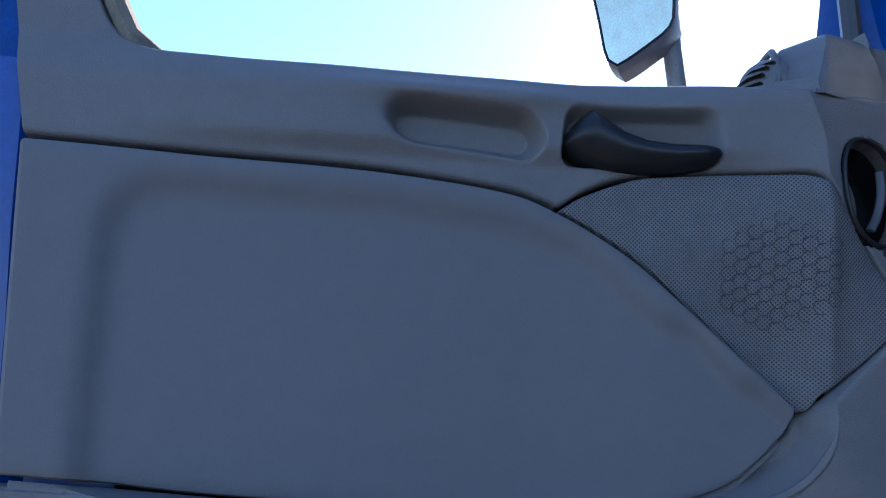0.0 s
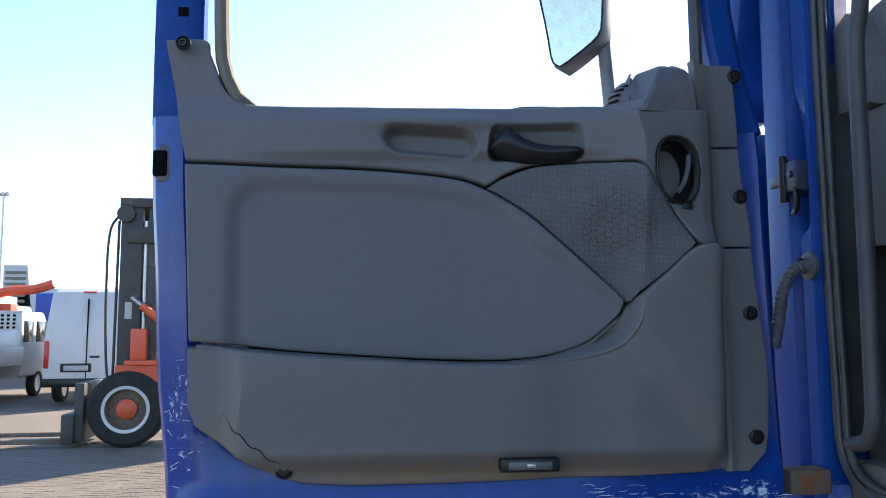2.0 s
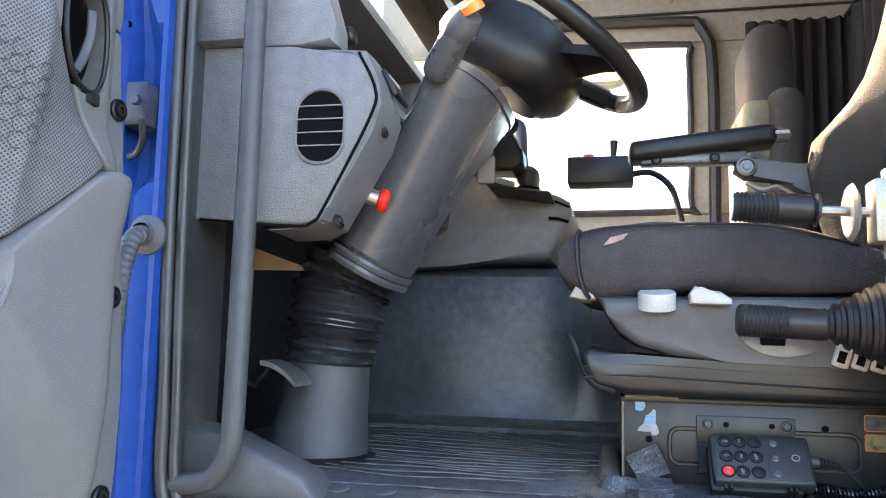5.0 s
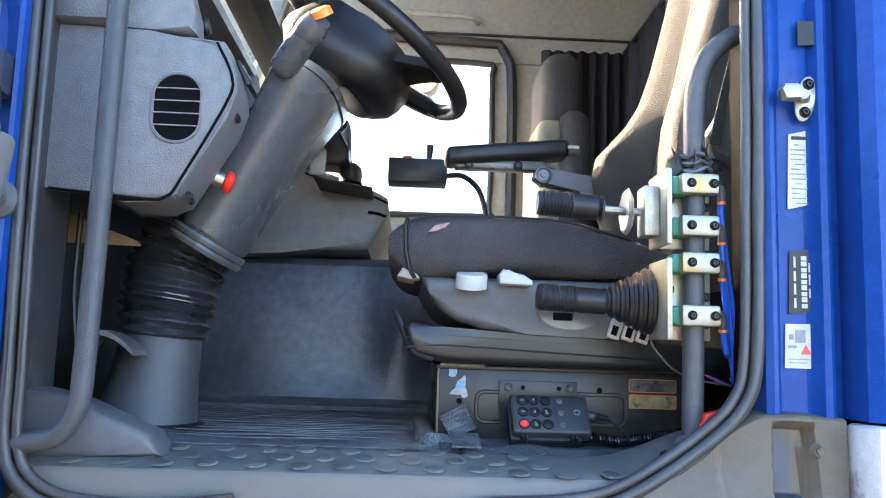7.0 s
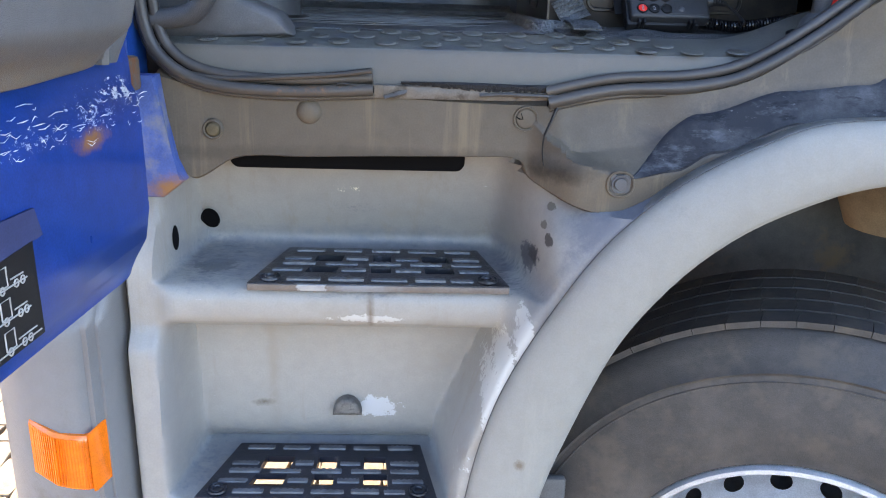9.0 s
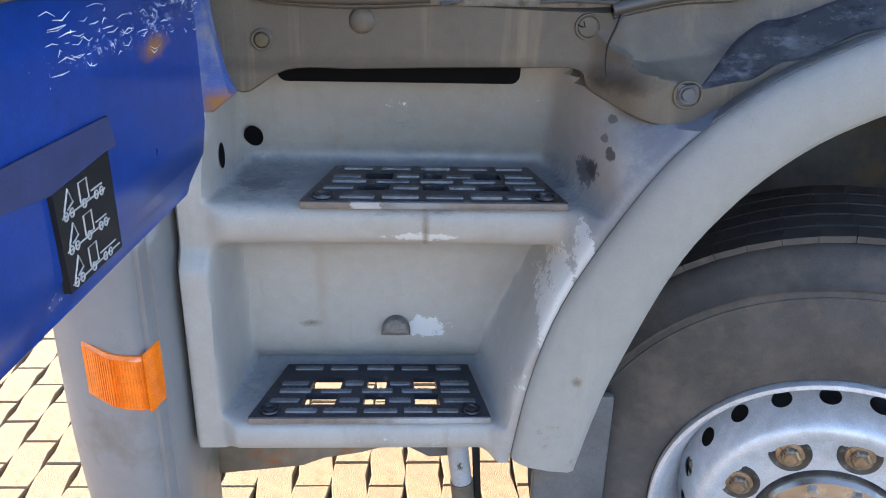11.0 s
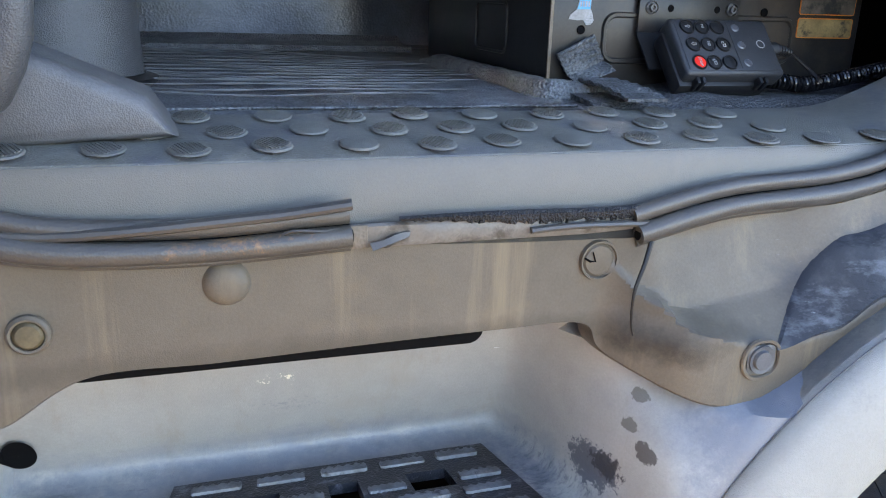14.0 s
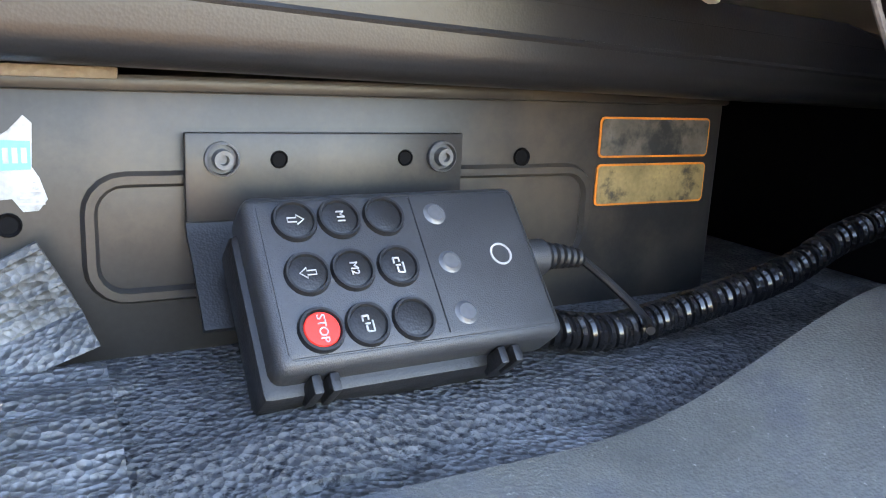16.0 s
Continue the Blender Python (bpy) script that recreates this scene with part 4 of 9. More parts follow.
rows = []
for z in (1.195, 1.2, 1.215, 1.235, 1.27, 1.32, 1.38, 1.41, 1.43, 1.45, 1.5, 1.6, 1.7, 1.8, 1.9, 2.0, 2.06):
    h, l = door_ring(z)
    bulge = 0.012 * smooth(1.43, 1.405, z) - 0.012 * smooth(1.24, 1.2, z)
    deep = -0.034 + 0.018 * smooth(1.475, 1.445, z)
    rows.append([(h, -0.085, z), (h, -0.04, z), (h + 0.01, -0.03 + 0.01 * smooth(1.475, 1.445, z), z), (h + 0.03, deep + bulge, z), (0.3, deep + bulge, z), (0.6, deep + bulge, z), (l - 0.075, deep + bulge, z), (l - 0.055, -0.016 + bulge, z), (l - 0.025, -0.016 + bulge * 0.5, z), (l - 0.008, -0.022, z), (l, -0.034, z), (l + 0.006, -0.085, z)])
part("door_skin", sheet(rows, (0, -0.012, 0)), BLUE_WORN, cab_door, "blue painted door sheet, scratched to bare metal near its lower edge")
for pts in ([(-0.03, 2.05), (0.02, 2.3), (0.05, 2.9)], [(0.992, 2.05), (0.992, 2.3), (0.985, 2.9)]):
    w2 = 0.03 if pts[0][0] < 0.5 else 0.042
    rows = [[(c.x - w2, -0.07, c.y), (c.x - w2, -0.04, c.y), (c.x - w2 * 0.6, -0.03, c.y), (c.x + w2 * 0.6, -0.03, c.y), (c.x + w2, -0.04, c.y), (c.x + w2, -0.07, c.y)] for c in curve([(*p, 0) for p in pts], 12)]
    part("window_post", grid(rows, closed=True), BLUE, cab_door)
part("window_head", box(0.02, 1.03, -0.07, -0.012, 2.86, 2.95, 0.01), BLUE, cab_door)
# latch on the free edge
latch = part("door_latch", box(0.995, 1.018, -0.05, -0.014, 1.945, 2.01, 0.006), CHASSIS, cab_door, "black door latch in a pocket")
part("latch_pocket", box(1.0, 1.024, -0.042, -0.01, 1.955, 2.0, 0.004), BLACK_MATT, latch)
part("square_hole", box(0.975, 0.993, -0.036, -0.0285, 2.243, 2.26, 0.001), BLACK_MATT, cab_door)
# loading sticker low on the sheet: three line drawings of trucks with cranes
sticker = part("loading_sticker", prism([(0.227, 1.222), (0.326, 1.222), (0.33, 1.306), (0.228, 1.312)], -0.006, 0.0005), BLACK, cab_door, "black sticker with three white truck line drawings")
for k in range(3):
    z0 = 1.284 - 0.028 * k
    lines = [[(0.322, z0), (0.245 - 0.012 * (k == 2), z0)], [(0.318, z0 + 0.004), (0.308, z0 + 0.02), (0.302, z0 + 0.008), (0.312, z0 + 0.004)], [(0.29, z0 + 0.002), (0.29, z0 + 0.019), (0.275, z0 + 0.019), (0.275, z0 + 0.002), (0.29, z0 + 0.002)], [(0.27, z0 + 0.006), (0.25 - 0.01 * (k == 2), z0 + 0.006)]]
    for ln_ in lines:
        part("pictogram_line", tube([(u_, 0.001, z_) for u_, z_ in ln_], 0.0009, 4), WHITE, sticker)
    for u_ in (0.316, 0.306, 0.284, 0.262, 0.252):
        part("pictogram_wheel", tube([(u_ + 0.0035 * math.cos(a_), 0.001, z0 + 0.0035 * math.sin(a_)) for a_ in (2 * math.pi * q_ / 10 for q_ in range(10))], 0.0009, 4, closed=True), WHITE, sticker)
# bare patch and rust near the lower hinge corner
part("tape_patch", prism([(0.208, 1.312), (0.33, 1.306), (0.42, 1.318), (0.42, 1.345), (0.3, 1.342), (0.217, 1.34)], -0.003, -0.0002), material("grey_tape", (0.03, 0.042, 0.12), 0.6, 0, 0.15, 30), cab_door)
random.seed(3)
for k in range(60):
    u_, z_ = random.uniform(-0.05, 0.3), 1.405 + random.gauss(0, 0.014)
    du_, dz_ = random.uniform(-0.03, 0.03), random.uniform(-0.006, 0.006)
    part("scratch", tube([(u_, -0.0042, z_), (u_ + du_ * 0.5, -0.0039, z_ + dz_), (u_ + du_, -0.0042, z_ + dz_ * 0.6)], [0.0002, random.uniform(0.0003, 0.0007), 0.0002], 4), PAPER_WHITE, cab_door)
for k in range(24):
    u_, z_ = random.uniform(0.945, 0.985), random.uniform(1.43, 1.66)
    part("scratch", tube([(u_, -0.016, z_), (u_ + random.uniform(-0.014, 0.014), -0.0158, z_ + random.uniform(-0.004, 0.01))], [0.0003, 0.0006], 4), PAPER_WHITE, cab_door)

# ---- cab side: pillars, sill, threshold ----
cab = thing("truck_cab", "blue truck cab body with grey sill trim", "truck cab")
SEAL = [(-0.69, 2.9), (-0.70, 2.3), (-0.70, 2.05), (-0.698, 1.8), (-0.692, 1.6), (-0.688, 1.49), (-0.663, 1.437), (-0.605, 1.408), (-0.497, 1.4), (-0.383, 1.405)]
SEAL_B = [(-0.14, 1.392), (-0.051, 1.412), (0.063, 1.42), (0.144, 1.443), (0.249, 1.512), (0.304, 1.568), (0.322, 1.64), (0.327, 1.84), (0.33, 2.1), (0.33, 2.9)]


def beside(line, off, y, n=110):
    """A line in the door opening's plane, moved sideways by off."""
    c = curve([(x, z, 0) for x, z in line], n)
    out = []
    for q in range(n):
        d = (c[min(q + 1, n - 1)] - c[max(q - 1, 0)]).normalized()
        out.append((c[q].x - d.y * off, y, c[q].y + d.x * off))
    return out


for line in (SEAL, SEAL_B):
    pts = beside(line, 0.0, -0.012)
    seal = part("door_seal", tube(pts, [0.0085 * (1 + 0.06 * math.sin(40 * p_[0] + 31 * p_[2])) for p_ in pts], 16, up=(0, 1, 0)), RUBBER, cab, "black rubber door seal, torn in places")
    part("seal_lip", tube(beside(line, 0.0155, -0.006), 0.0075, 14, up=(0, 1, 0)), RUBBER, seal)
    part("seal_groove", tube(beside(line, 0.0075, -0.003), 0.006, 10, up=(0, 1, 0)), BLACK_MATT, seal)
    part("seal_base", tube(beside(line, -0.0095, -0.004), 0.0045, 10, up=(0, 1, 0)), RUBBER, seal)
    part("seal_hollow", lathe([(0.0, 0.0), (0.0048, 0.0), (0.0048, 0.0006)], 14, False, Matrix.Translation((line[-1][0] + 0.0006, -0.012, line[-1][1]) if line is SEAL else (line[0][0] - 0.0006, -0.012, line[0][1])) @ Matrix.Rotation(radians(90 if line is SEAL else -90), 4, "Y")), BLACK_MATT, seal)
# torn pieces at the sill
SEAL_FLANGE = material("bare_seal_flange", (0.13, 0.115, 0.1), 0.5, 0, 0.3, 30, 0, stain=(0.05, 0.04, 0.032), stain_amount=0.5, stain_scale=30, layers=[((0.3, 0.29, 0.27), (90, 90, 200), 0.66, 0.72), ((0.26, 0.12, 0.045), (40, 40, 90), 0.66, 0.74)])
part("seal_flange", sheet([[(x_, -0.0035, 1.3925 + 0.004 * smooth(-0.2, -0.08, x_)), (x_, -0.0055, 1.396 + 0.004 * smooth(-0.2, -0.08, x_)), (x_, -0.0055, 1.4075 + 0.002 * math.sin(31 * x_)), (x_, -0.0035, 1.411)] for x_ in [-0.45 + 0.012 * q_ for q_ in range(31)]], (0, 0.002, 0)), SEAL_FLANGE, cab, "bare brown flange where the seal is torn away")
part("flange_gap", box(-0.3835, -0.369, -0.007, -0.004, 1.393, 1.411, 0.0008), RUST, cab, "rusty gap in the flange")
lift = curve([(-0.66, -0.008, 1.426), (-0.6, -0.01, 1.4165), (-0.54, -0.012, 1.417), (-0.465, -0.014, 1.422), (-0.43, -0.016, 1.425), (-0.384, -0.021, 1.4315)], 40)
part("torn_seal", tube(lift, [0.003 + 0.0026 * smooth(0, 8, q_) for q_ in range(40)], 10, flat=0.75), RUBBER, cab, "lifted end of the torn seal")
part("torn_seal", tube(curve([(-0.436, -0.012, 1.407), (-0.426, -0.018, 1.413), (-0.405, -0.016, 1.411), (-0.388, -0.014, 1.411), (-0.3865, -0.014, 1.402), (-0.405, -0.016, 1.3985), (-0.428, -0.017, 1.4), (-0.436, -0.013, 1.4055)], 36, True), 0.0016, 6, closed=True, flat=0.7), RUBBER, cab, "split loop of seal rubber")
part("torn_seal", sheet([[(-0.336 - 0.0325 * u_, -0.0075 - 0.004 * u_, 1.4045 - 0.006 * u_ + 0.001 * math.sin(6 * u_)), (-0.337 - 0.03 * u_, -0.009 - 0.006 * u_, 1.401 - 0.008 * u_), (-0.339 - 0.027 * u_, -0.008 - 0.004 * u_, 1.3985 - 0.0065 * u_ + 0.0015 * math.sin(9 * u_))] for u_ in [q_ / 10 for q_ in range(11)]], (0, 0.002, 0)), RUBBER, cab, "curled flap of seal rubber")
random.seed(8)
ragged = []
for q_ in range(150):
    x_ = -0.345 + 0.27 * q_ / 149
    hi_ = 1.4155 + 0.0015 * math.sin(17 * x_) + 0.002 * smooth(-0.2, -0.1, x_)
    deep = 0.0035 + 0.0065 * smooth(-0.345, -0.24, x_) * (1 - 0.6 * smooth(-0.15, -0.075, x_))
    ragged.append([(x_, -0.007, hi_), (x_, -0.0105, hi_ - 0.25 * deep), (x_ + random.uniform(-0.001, 0.001), -0.0095, hi_ - 0.7 * deep), (x_ + random.uniform(-0.002, 0.002), -0.0075, hi_ - deep * random.uniform(0.75, 1.25))])
part("torn_seal", sheet(ragged, (0, 0.002, 0)), FOAM_BLACK, cab, "ragged black foam edge of the torn seal", 60)
part("torn_seal", tube(curve([(-0.236, -0.008, 1.3995), (-0.2, -0.01, 1.402), (-0.165, -0.01, 1.4015), (-0.12, -0.011, 1.401), (-0.09, -0.011, 1.4045)], 24), 0.0036, 8, flat=0.8), RUBBER, cab, "lower lip of the torn seal")
part("torn_seal", tube(curve([(-0.128, -0.014, 1.386), (-0.136, -0.02, 1.368), (-0.1455, -0.024, 1.345), (-0.145, -0.024, 1.315), (-0.138, -0.024, 1.295)], 20), [0.0024 - 0.0001 * q_ for q_ in range(20)], 8), BLACK, cab, "thin strand of seal hanging down")

# front pillar: folded blue sheet, swept upwards
rows = []
for z in (1.28, 1.4, 1.5, 1.6, 1.7, 1.78, 1.84, 1.86, 1.87, 1.88, 1.89, 1.9, 1.92, 1.96, 2.0, 2.04, 2.06, 2.08, 2.1, 2.12, 2.14, 2.16, 2.2, 2.3, 2.6, 2.95):
    k = smooth(1.86, 1.9, z) * (1 - smooth(2.05, 2.16, z))
    rows.append([(-0.9, 0.05, z), (-0.86, -0.03, z), (-0.775, -0.044, z), (-0.765, -0.042, z), (-0.753, -0.022 + 0.014 * k, z), (-0.747 + 0.006 * k, -0.022 + 0.02 * k, z), (-0.738 + 0.022 * k, -0.037 + 0.03 * k, z), (-0.735 + 0.022 * k, -0.039 + 0.018 * k, z), (-0.711, -0.034, z), (-0.706, -0.03, z), (-0.702, -0.016, z), (-0.70, 0.02, z), (-0.72, 0.06, z)])
part("front_pillar", sheet(rows, (-0.002, 0.012, 0)), BLUE, cab, "blue painted front door pillar", 25)
part("pillar_liner", box(-0.712, -0.692, 0.0, 0.14, 1.48, 2.19, 0.006), RUBBER, cab, "dark lining between door seal and dashboard")
hinge = part("door_hinge", box(-0.752, -0.714, -0.058, -0.012, 1.952, 2.012, 0.006), HINGE, cab, "greasy dark blue door hinge")
part("hinge_pin", lathe([(0.0, 0.0), (0.008, 0.0), (0.009, 0.003), (0.009, 0.085), (0.006, 0.089), (0.0, 0.09)], 16, False, Matrix.Translation((-0.757, -0.056, 1.936))), BLACK, hinge)
part("hinge_arm", box(-0.8, -0.757, -0.062, -0.05, 1.968, 1.99, 0.004), HINGE, hinge)
part("hinge_strap", tube(curve([(-0.72, -0.056, 1.958), (-0.719, -0.054, 1.935), (-0.728, -0.05, 1.917), (-0.74, -0.048, 1.915)], 14), 0.008, 10, flat=0.6), BLACK, hinge)
part("hinge_bolt", lathe([(0.0, 0.006), (0.006, 0.006), (0.0075, 0.003), (0.0075, 0.0)], 6, False, Matrix.Translation((-0.728, -0.058, 1.985)) @ Matrix.Rotation(radians(90), 4, "X")), HINGE, hinge)
part("door_hinge", box(-0.735, -0.69, -0.11, -0.03, 1.40, 1.445, 0.006), RUST, cab, "weathered lower door hinge")
# cable gaiter between door and pillar
gaiter = part("cable_gaiter", lathe([(0.0, 0.0), (0.026, 0.0), (0.026, 0.006), (0.016, 0.012), (0.014, 0.02)], 24, False, Matrix.Translation((-0.712, -0.037, 1.81)) @ Matrix.Rotation(radians(90), 4, "X")), SEAT_PLASTIC, cab, "ribbed rubber cable gaiter")
gp = curve([(-0.712, -0.045, 1.81), (-0.71, -0.075, 1.8), (-0.705, -0.1, 1.76), (-0.7, -0.115, 1.7), (-0.7, -0.125, 1.66)], 60)
part("gaiter_hose", tube(gp, [0.0105 + (0.002 if i % 3 == 0 else 0) for i in range(60)], 12), SEAT_PLASTIC, gaiter)

# rear pillar with a pressed channel, striker and stickers
rows = []
for z in (1.552, 1.56, 1.62, 1.7, 1.9, 2.0, 2.03, 2.05, 2.13, 2.16, 2.2, 2.6, 2.95):
    k = smooth(2.0, 2.04, z) * (1 - smooth(2.15, 2.19, z))
    rows.append([(0.334, 0.028, z), (0.336, -0.008, z), (0.345, -0.014, z), (0.352, -0.012, z), (0.36, 0.004 - 0.012 * k, z), (0.365, 0.008 - 0.012 * k, z), (0.402, 0.008 - 0.012 * k, z), (0.41, 0.002, z), (0.416, -0.016, z), (0.424, -0.02, z), (0.43, -0.016, z), (0.436, 0.004, z), (0.452, 0.01, z), (0.455, 0.012, z), (0.456, -0.05, z), (0.47, -0.068, z), (0.56, -0.075, z), (0.8, -0.08, z), (1.2, -0.08, z)])
part("rear_pillar", sheet(rows, (0, 0.012, 0)), BLUE, cab, "blue painted rear door pillar")
# black edge added in place of a blue facet that caught the sun
part("pillar_black_edge", sheet([[(0.322, 0.07, z), (0.326, 0.055, z), (0.333, 0.03, z)] for z in (1.552, 1.7, 2.0, 2.4, 2.95)], (0.004, 0.004, 0)), BLACK_MATT, cab, "dark inner edge of the rear pillar")
striker = part("door_striker", lathe([(0.0, 0.0), (0.024, 0.0), (0.024, 0.004), (0.02, 0.006), (0.0, 0.006)], 24, False, Matrix.Translation((0.401, -0.006, 2.008)) @ Matrix.Rotation(radians(90), 4, "X") @ Matrix.Rotation(radians(-12), 4, "Z") @ Matrix.Diagonal((0.62, 1.45, 1, 1))), ZINC, cab, "steel door striker")
part("striker_bolt", tube([(0.4, -0.01, 2.008), (0.388, -0.03, 2.008)], 0.0075, 14), STEEL, striker)
part("striker_wedge", prism([(0.358, 1.997), (0.352, 2.012), (0.358, 2.02), (0.376, 2.021), (0.381, 2.016), (0.381, 1.999)], -0.042, -0.02, 0.004), ZINC, striker)
for z in (1.987, 2.029):
    screw("striker_screw", Matrix.Translation((0.401 + (z - 2.008) * 0.15, -0.013, z)) @ Matrix.Rotation(radians(90), 4, "X"), striker, 0.007)
# stickers on the rear pillar
PAPER = material("paper_label", (0.42, 0.42, 0.4), 0.6, 0, 0.08, 30)
data_plate = part("data_label", prism([(0.378, 1.847), (0.419, 1.857), (0.421, 1.968), (0.381, 1.958)], 0.0045, 0.0065), PAPER, cab, "white data label with fine print")
part("print_bar", box(0.385, 0.4165, 0.0035, 0.005, 1.9505, 1.9555), BLACK, data_plate)
for k in range(13):
    part("print_bar", box(0.384 + 0.006 * ((k * 5) % 4 == 0), 0.396 + 0.018 * ((k * 7) % 5) / 4, 0.0035, 0.005, 1.942 - 0.0072 * k, 1.9434 - 0.0072 * k), material("print_grey", (0.2, 0.2, 0.22), 0.7, 0, 0.1, 30) if k == 0 else bpy.data.materials["print_grey"], data_plate)
service = part("service_label", prism([(0.376, 1.697), (0.411, 1.7), (0.416, 1.79), (0.379, 1.786)], 0.0045, 0.0065), BLACK, cab, "black service label with white bars")
for x, w_, z0, z1 in ((0.384, 0.003, 1.705, 1.782), (0.395, 0.008, 1.705, 1.782), (0.406, 0.002, 1.72, 1.775)):
    n_ = 3 if w_ < 0.003 else 9 if w_ > 0.005 else 4
    for q_ in range(n_):
        part("print_bar", box(x, x + w_, 0.0035, 0.005, z0 + (z1 - z0) * q_ / n_, z0 + (z1 - z0) * (q_ + 0.72 + 0.1 * (q_ % 2)) / n_), WHITE, service)
warn = part("warning_label", prism([(0.369, 1.62), (0.409, 1.62), (0.411, 1.683), (0.371, 1.682)], 0.0045, 0.0065), PAPER, cab, "white warning label with a red triangle")
part("triangle", prism([(0.392, 1.64), (0.407, 1.64), (0.3995, 1.653)], 0.003, 0.005), RED, warn)
for x, z, w_, h_ in ((0.376, 1.66, 0.006, 0.008), (0.385, 1.656, 0.014, 0.018), (0.374, 1.648, 0.012, 0.004), (0.374, 1.632, 0.03, 0.0015), (0.374, 1.627, 0.026, 0.0015)):
    part("print_bar", box(x, x + w_, 0.0035, 0.005, z, z + h_), bpy.data.materials["print_grey"], warn)
part("service_label", prism([(0.39, 2.087), (0.419, 2.09), (0.42, 2.125), (0.39, 2.125)], -0.0125, -0.0105), BLACK, cab, "small black label")
# white lower side panel behind the door
part("lower_side_panel", box(0.446, 1.3, -0.09, 0.0, 1.385, 1.548, 0.01), material("white_paint", (0.62, 0.62, 0.62), 0.35, 0, 0.05, 4, 0, stain=(0.2, 0.17, 0.13), stain_amount=0.15, stain_scale=12, coat=0.3), cab, "white painted panel behind the door")
part("side_panel_corner", box(0.438, 0.6, -0.092, 0.0, 1.2, 1.382, 0.01), BLUE_WORN, cab)

part("pillar_foot", prism([(-0.74, 1.42), (-0.672, 1.42), (-0.662, 1.30), (-0.642, 1.276), (-0.675, 1.25), (-0.74, 1.25)], -0.03, -0.005, 0.006), material("rusty_blue", (0.05, 0.1, 0.3), 0.5, 0, 0.2, 8, 0, stain=(0.2, 0.2, 0.22), stain_amount=0.5, stain_scale=9, spots=[((-0.66, -0.03, 1.262), (0.03, 0.1, 0.02), (0.25, 0.12, 0.05), 50, 1.0)]), cab, "blue pillar foot with a rusty tip")


# sill trim
def sill_lines(x):
    """Heights of the lower and the upper edge of the scuffed ledge."""
    crease = interp([(-0.16, 1.36), (-0.126, 1.335), (-0.1, 1.316), (-0.025, 1.3), (0.03, 1.308), (0.083, 1.335), (0.196, 1.377), (0.3, 1.388), (0.44, 1.39)], x)
    ridge = max(interp([(-0.1, 1.325), (-0.013, 1.336), (0.068, 1.386), (0.189, 1.42), (0.297, 1.43), (0.34, 1.45)], x), crease + 0.008)
    return crease, ridge


def sill_y(x, z):
    crease, ridge = sill_lines(x)
    bulge = 0.066 * smooth(-0.17, -0.08, x)
    ledge = min(max((z - crease) / (ridge - crease), 0.0), 1.0)
    slope = min(max((z - ridge) / 0.06, 0.0), 1.0)
    y = -0.004 * smooth(-0.6, -0.66, x) - bulge * (1 - 0.62 * ledge - 0.33 * slope) - 0.02 * smooth(0.22, 0.36, x) * slope
    y += 0.03 * smooth(0.335, 0.35, x) * (1 - smooth(0.385, 0.4, x)) * smooth(1.43, 1.45, z) * (1 - smooth(1.535, 1.55, z))
    return y - 0.012 * smooth(-0.165, -0.14, x) * smooth(1.33, 1.3, z) * (1 - smooth(-0.12, -0.08, x))


A, B = flank([((-0.68, 1.42), (-0.662, 1.30)), ((-0.655, 1.412), (-0.635, 1.272)), ((-0.605, 1.4), (-0.573, 1.304)), ((-0.497, 1.393), (-0.48, 1.306)), ((-0.383, 1.395), (-0.37, 1.309)), ((-0.26, 1.39), (-0.25, 1.311)),
              ((-0.17, 1.388), (-0.178, 1.309)), ((-0.13, 1.39), (-0.152, 1.278)), ((-0.051, 1.405), (-0.046, 1.247)), ((0.063, 1.413), (0.068, 1.298)), ((0.144, 1.435), (0.16, 1.34)), ((0.23, 1.49), (0.25, 1.368)), ((0.304, 1.545), (0.32, 1.374)), ((0.345, 1.556), (0.37, 1.374)), ((0.44, 1.553), (0.44, 1.372))], 12)
rows = []
for i, (a, b) in enumerate(zip(A, B)):
    row = [(a.x, 0.012, a.y + 0.004)]
    for j in range(53):
        p = a.lerp(b, j / 52)
        row.append((p.x, sill_y(p.x, p.y) + (0.004 if j in (0, 52) else 0), p.y))
    row.append((b.x, sill_y(b.x, b.y) + 0.018, b.y - 0.001))
    rows.append(row)
sill = part("sill_trim", sheet(rows, (0, 0.01, 0)), SILL, cab, "dusty grey-brown plastic sill trim", 32)
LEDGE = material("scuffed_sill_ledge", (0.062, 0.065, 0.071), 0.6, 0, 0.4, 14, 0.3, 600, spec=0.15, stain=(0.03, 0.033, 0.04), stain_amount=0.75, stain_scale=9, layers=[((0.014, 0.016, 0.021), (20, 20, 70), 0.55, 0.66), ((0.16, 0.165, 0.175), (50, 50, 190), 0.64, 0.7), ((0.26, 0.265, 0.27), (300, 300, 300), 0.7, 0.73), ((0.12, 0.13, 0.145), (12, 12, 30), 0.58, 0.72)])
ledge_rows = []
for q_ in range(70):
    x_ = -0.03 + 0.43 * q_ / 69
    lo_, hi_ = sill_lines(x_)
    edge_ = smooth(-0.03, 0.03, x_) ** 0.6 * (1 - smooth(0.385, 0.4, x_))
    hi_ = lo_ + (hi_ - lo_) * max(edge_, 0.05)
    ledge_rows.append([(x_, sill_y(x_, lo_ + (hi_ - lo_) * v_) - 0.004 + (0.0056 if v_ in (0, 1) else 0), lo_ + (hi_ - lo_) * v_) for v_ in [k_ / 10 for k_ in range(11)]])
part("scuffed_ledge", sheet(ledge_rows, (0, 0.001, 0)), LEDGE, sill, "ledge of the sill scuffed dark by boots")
FACE = Matrix.Rotation(radians(90), 4, "X")
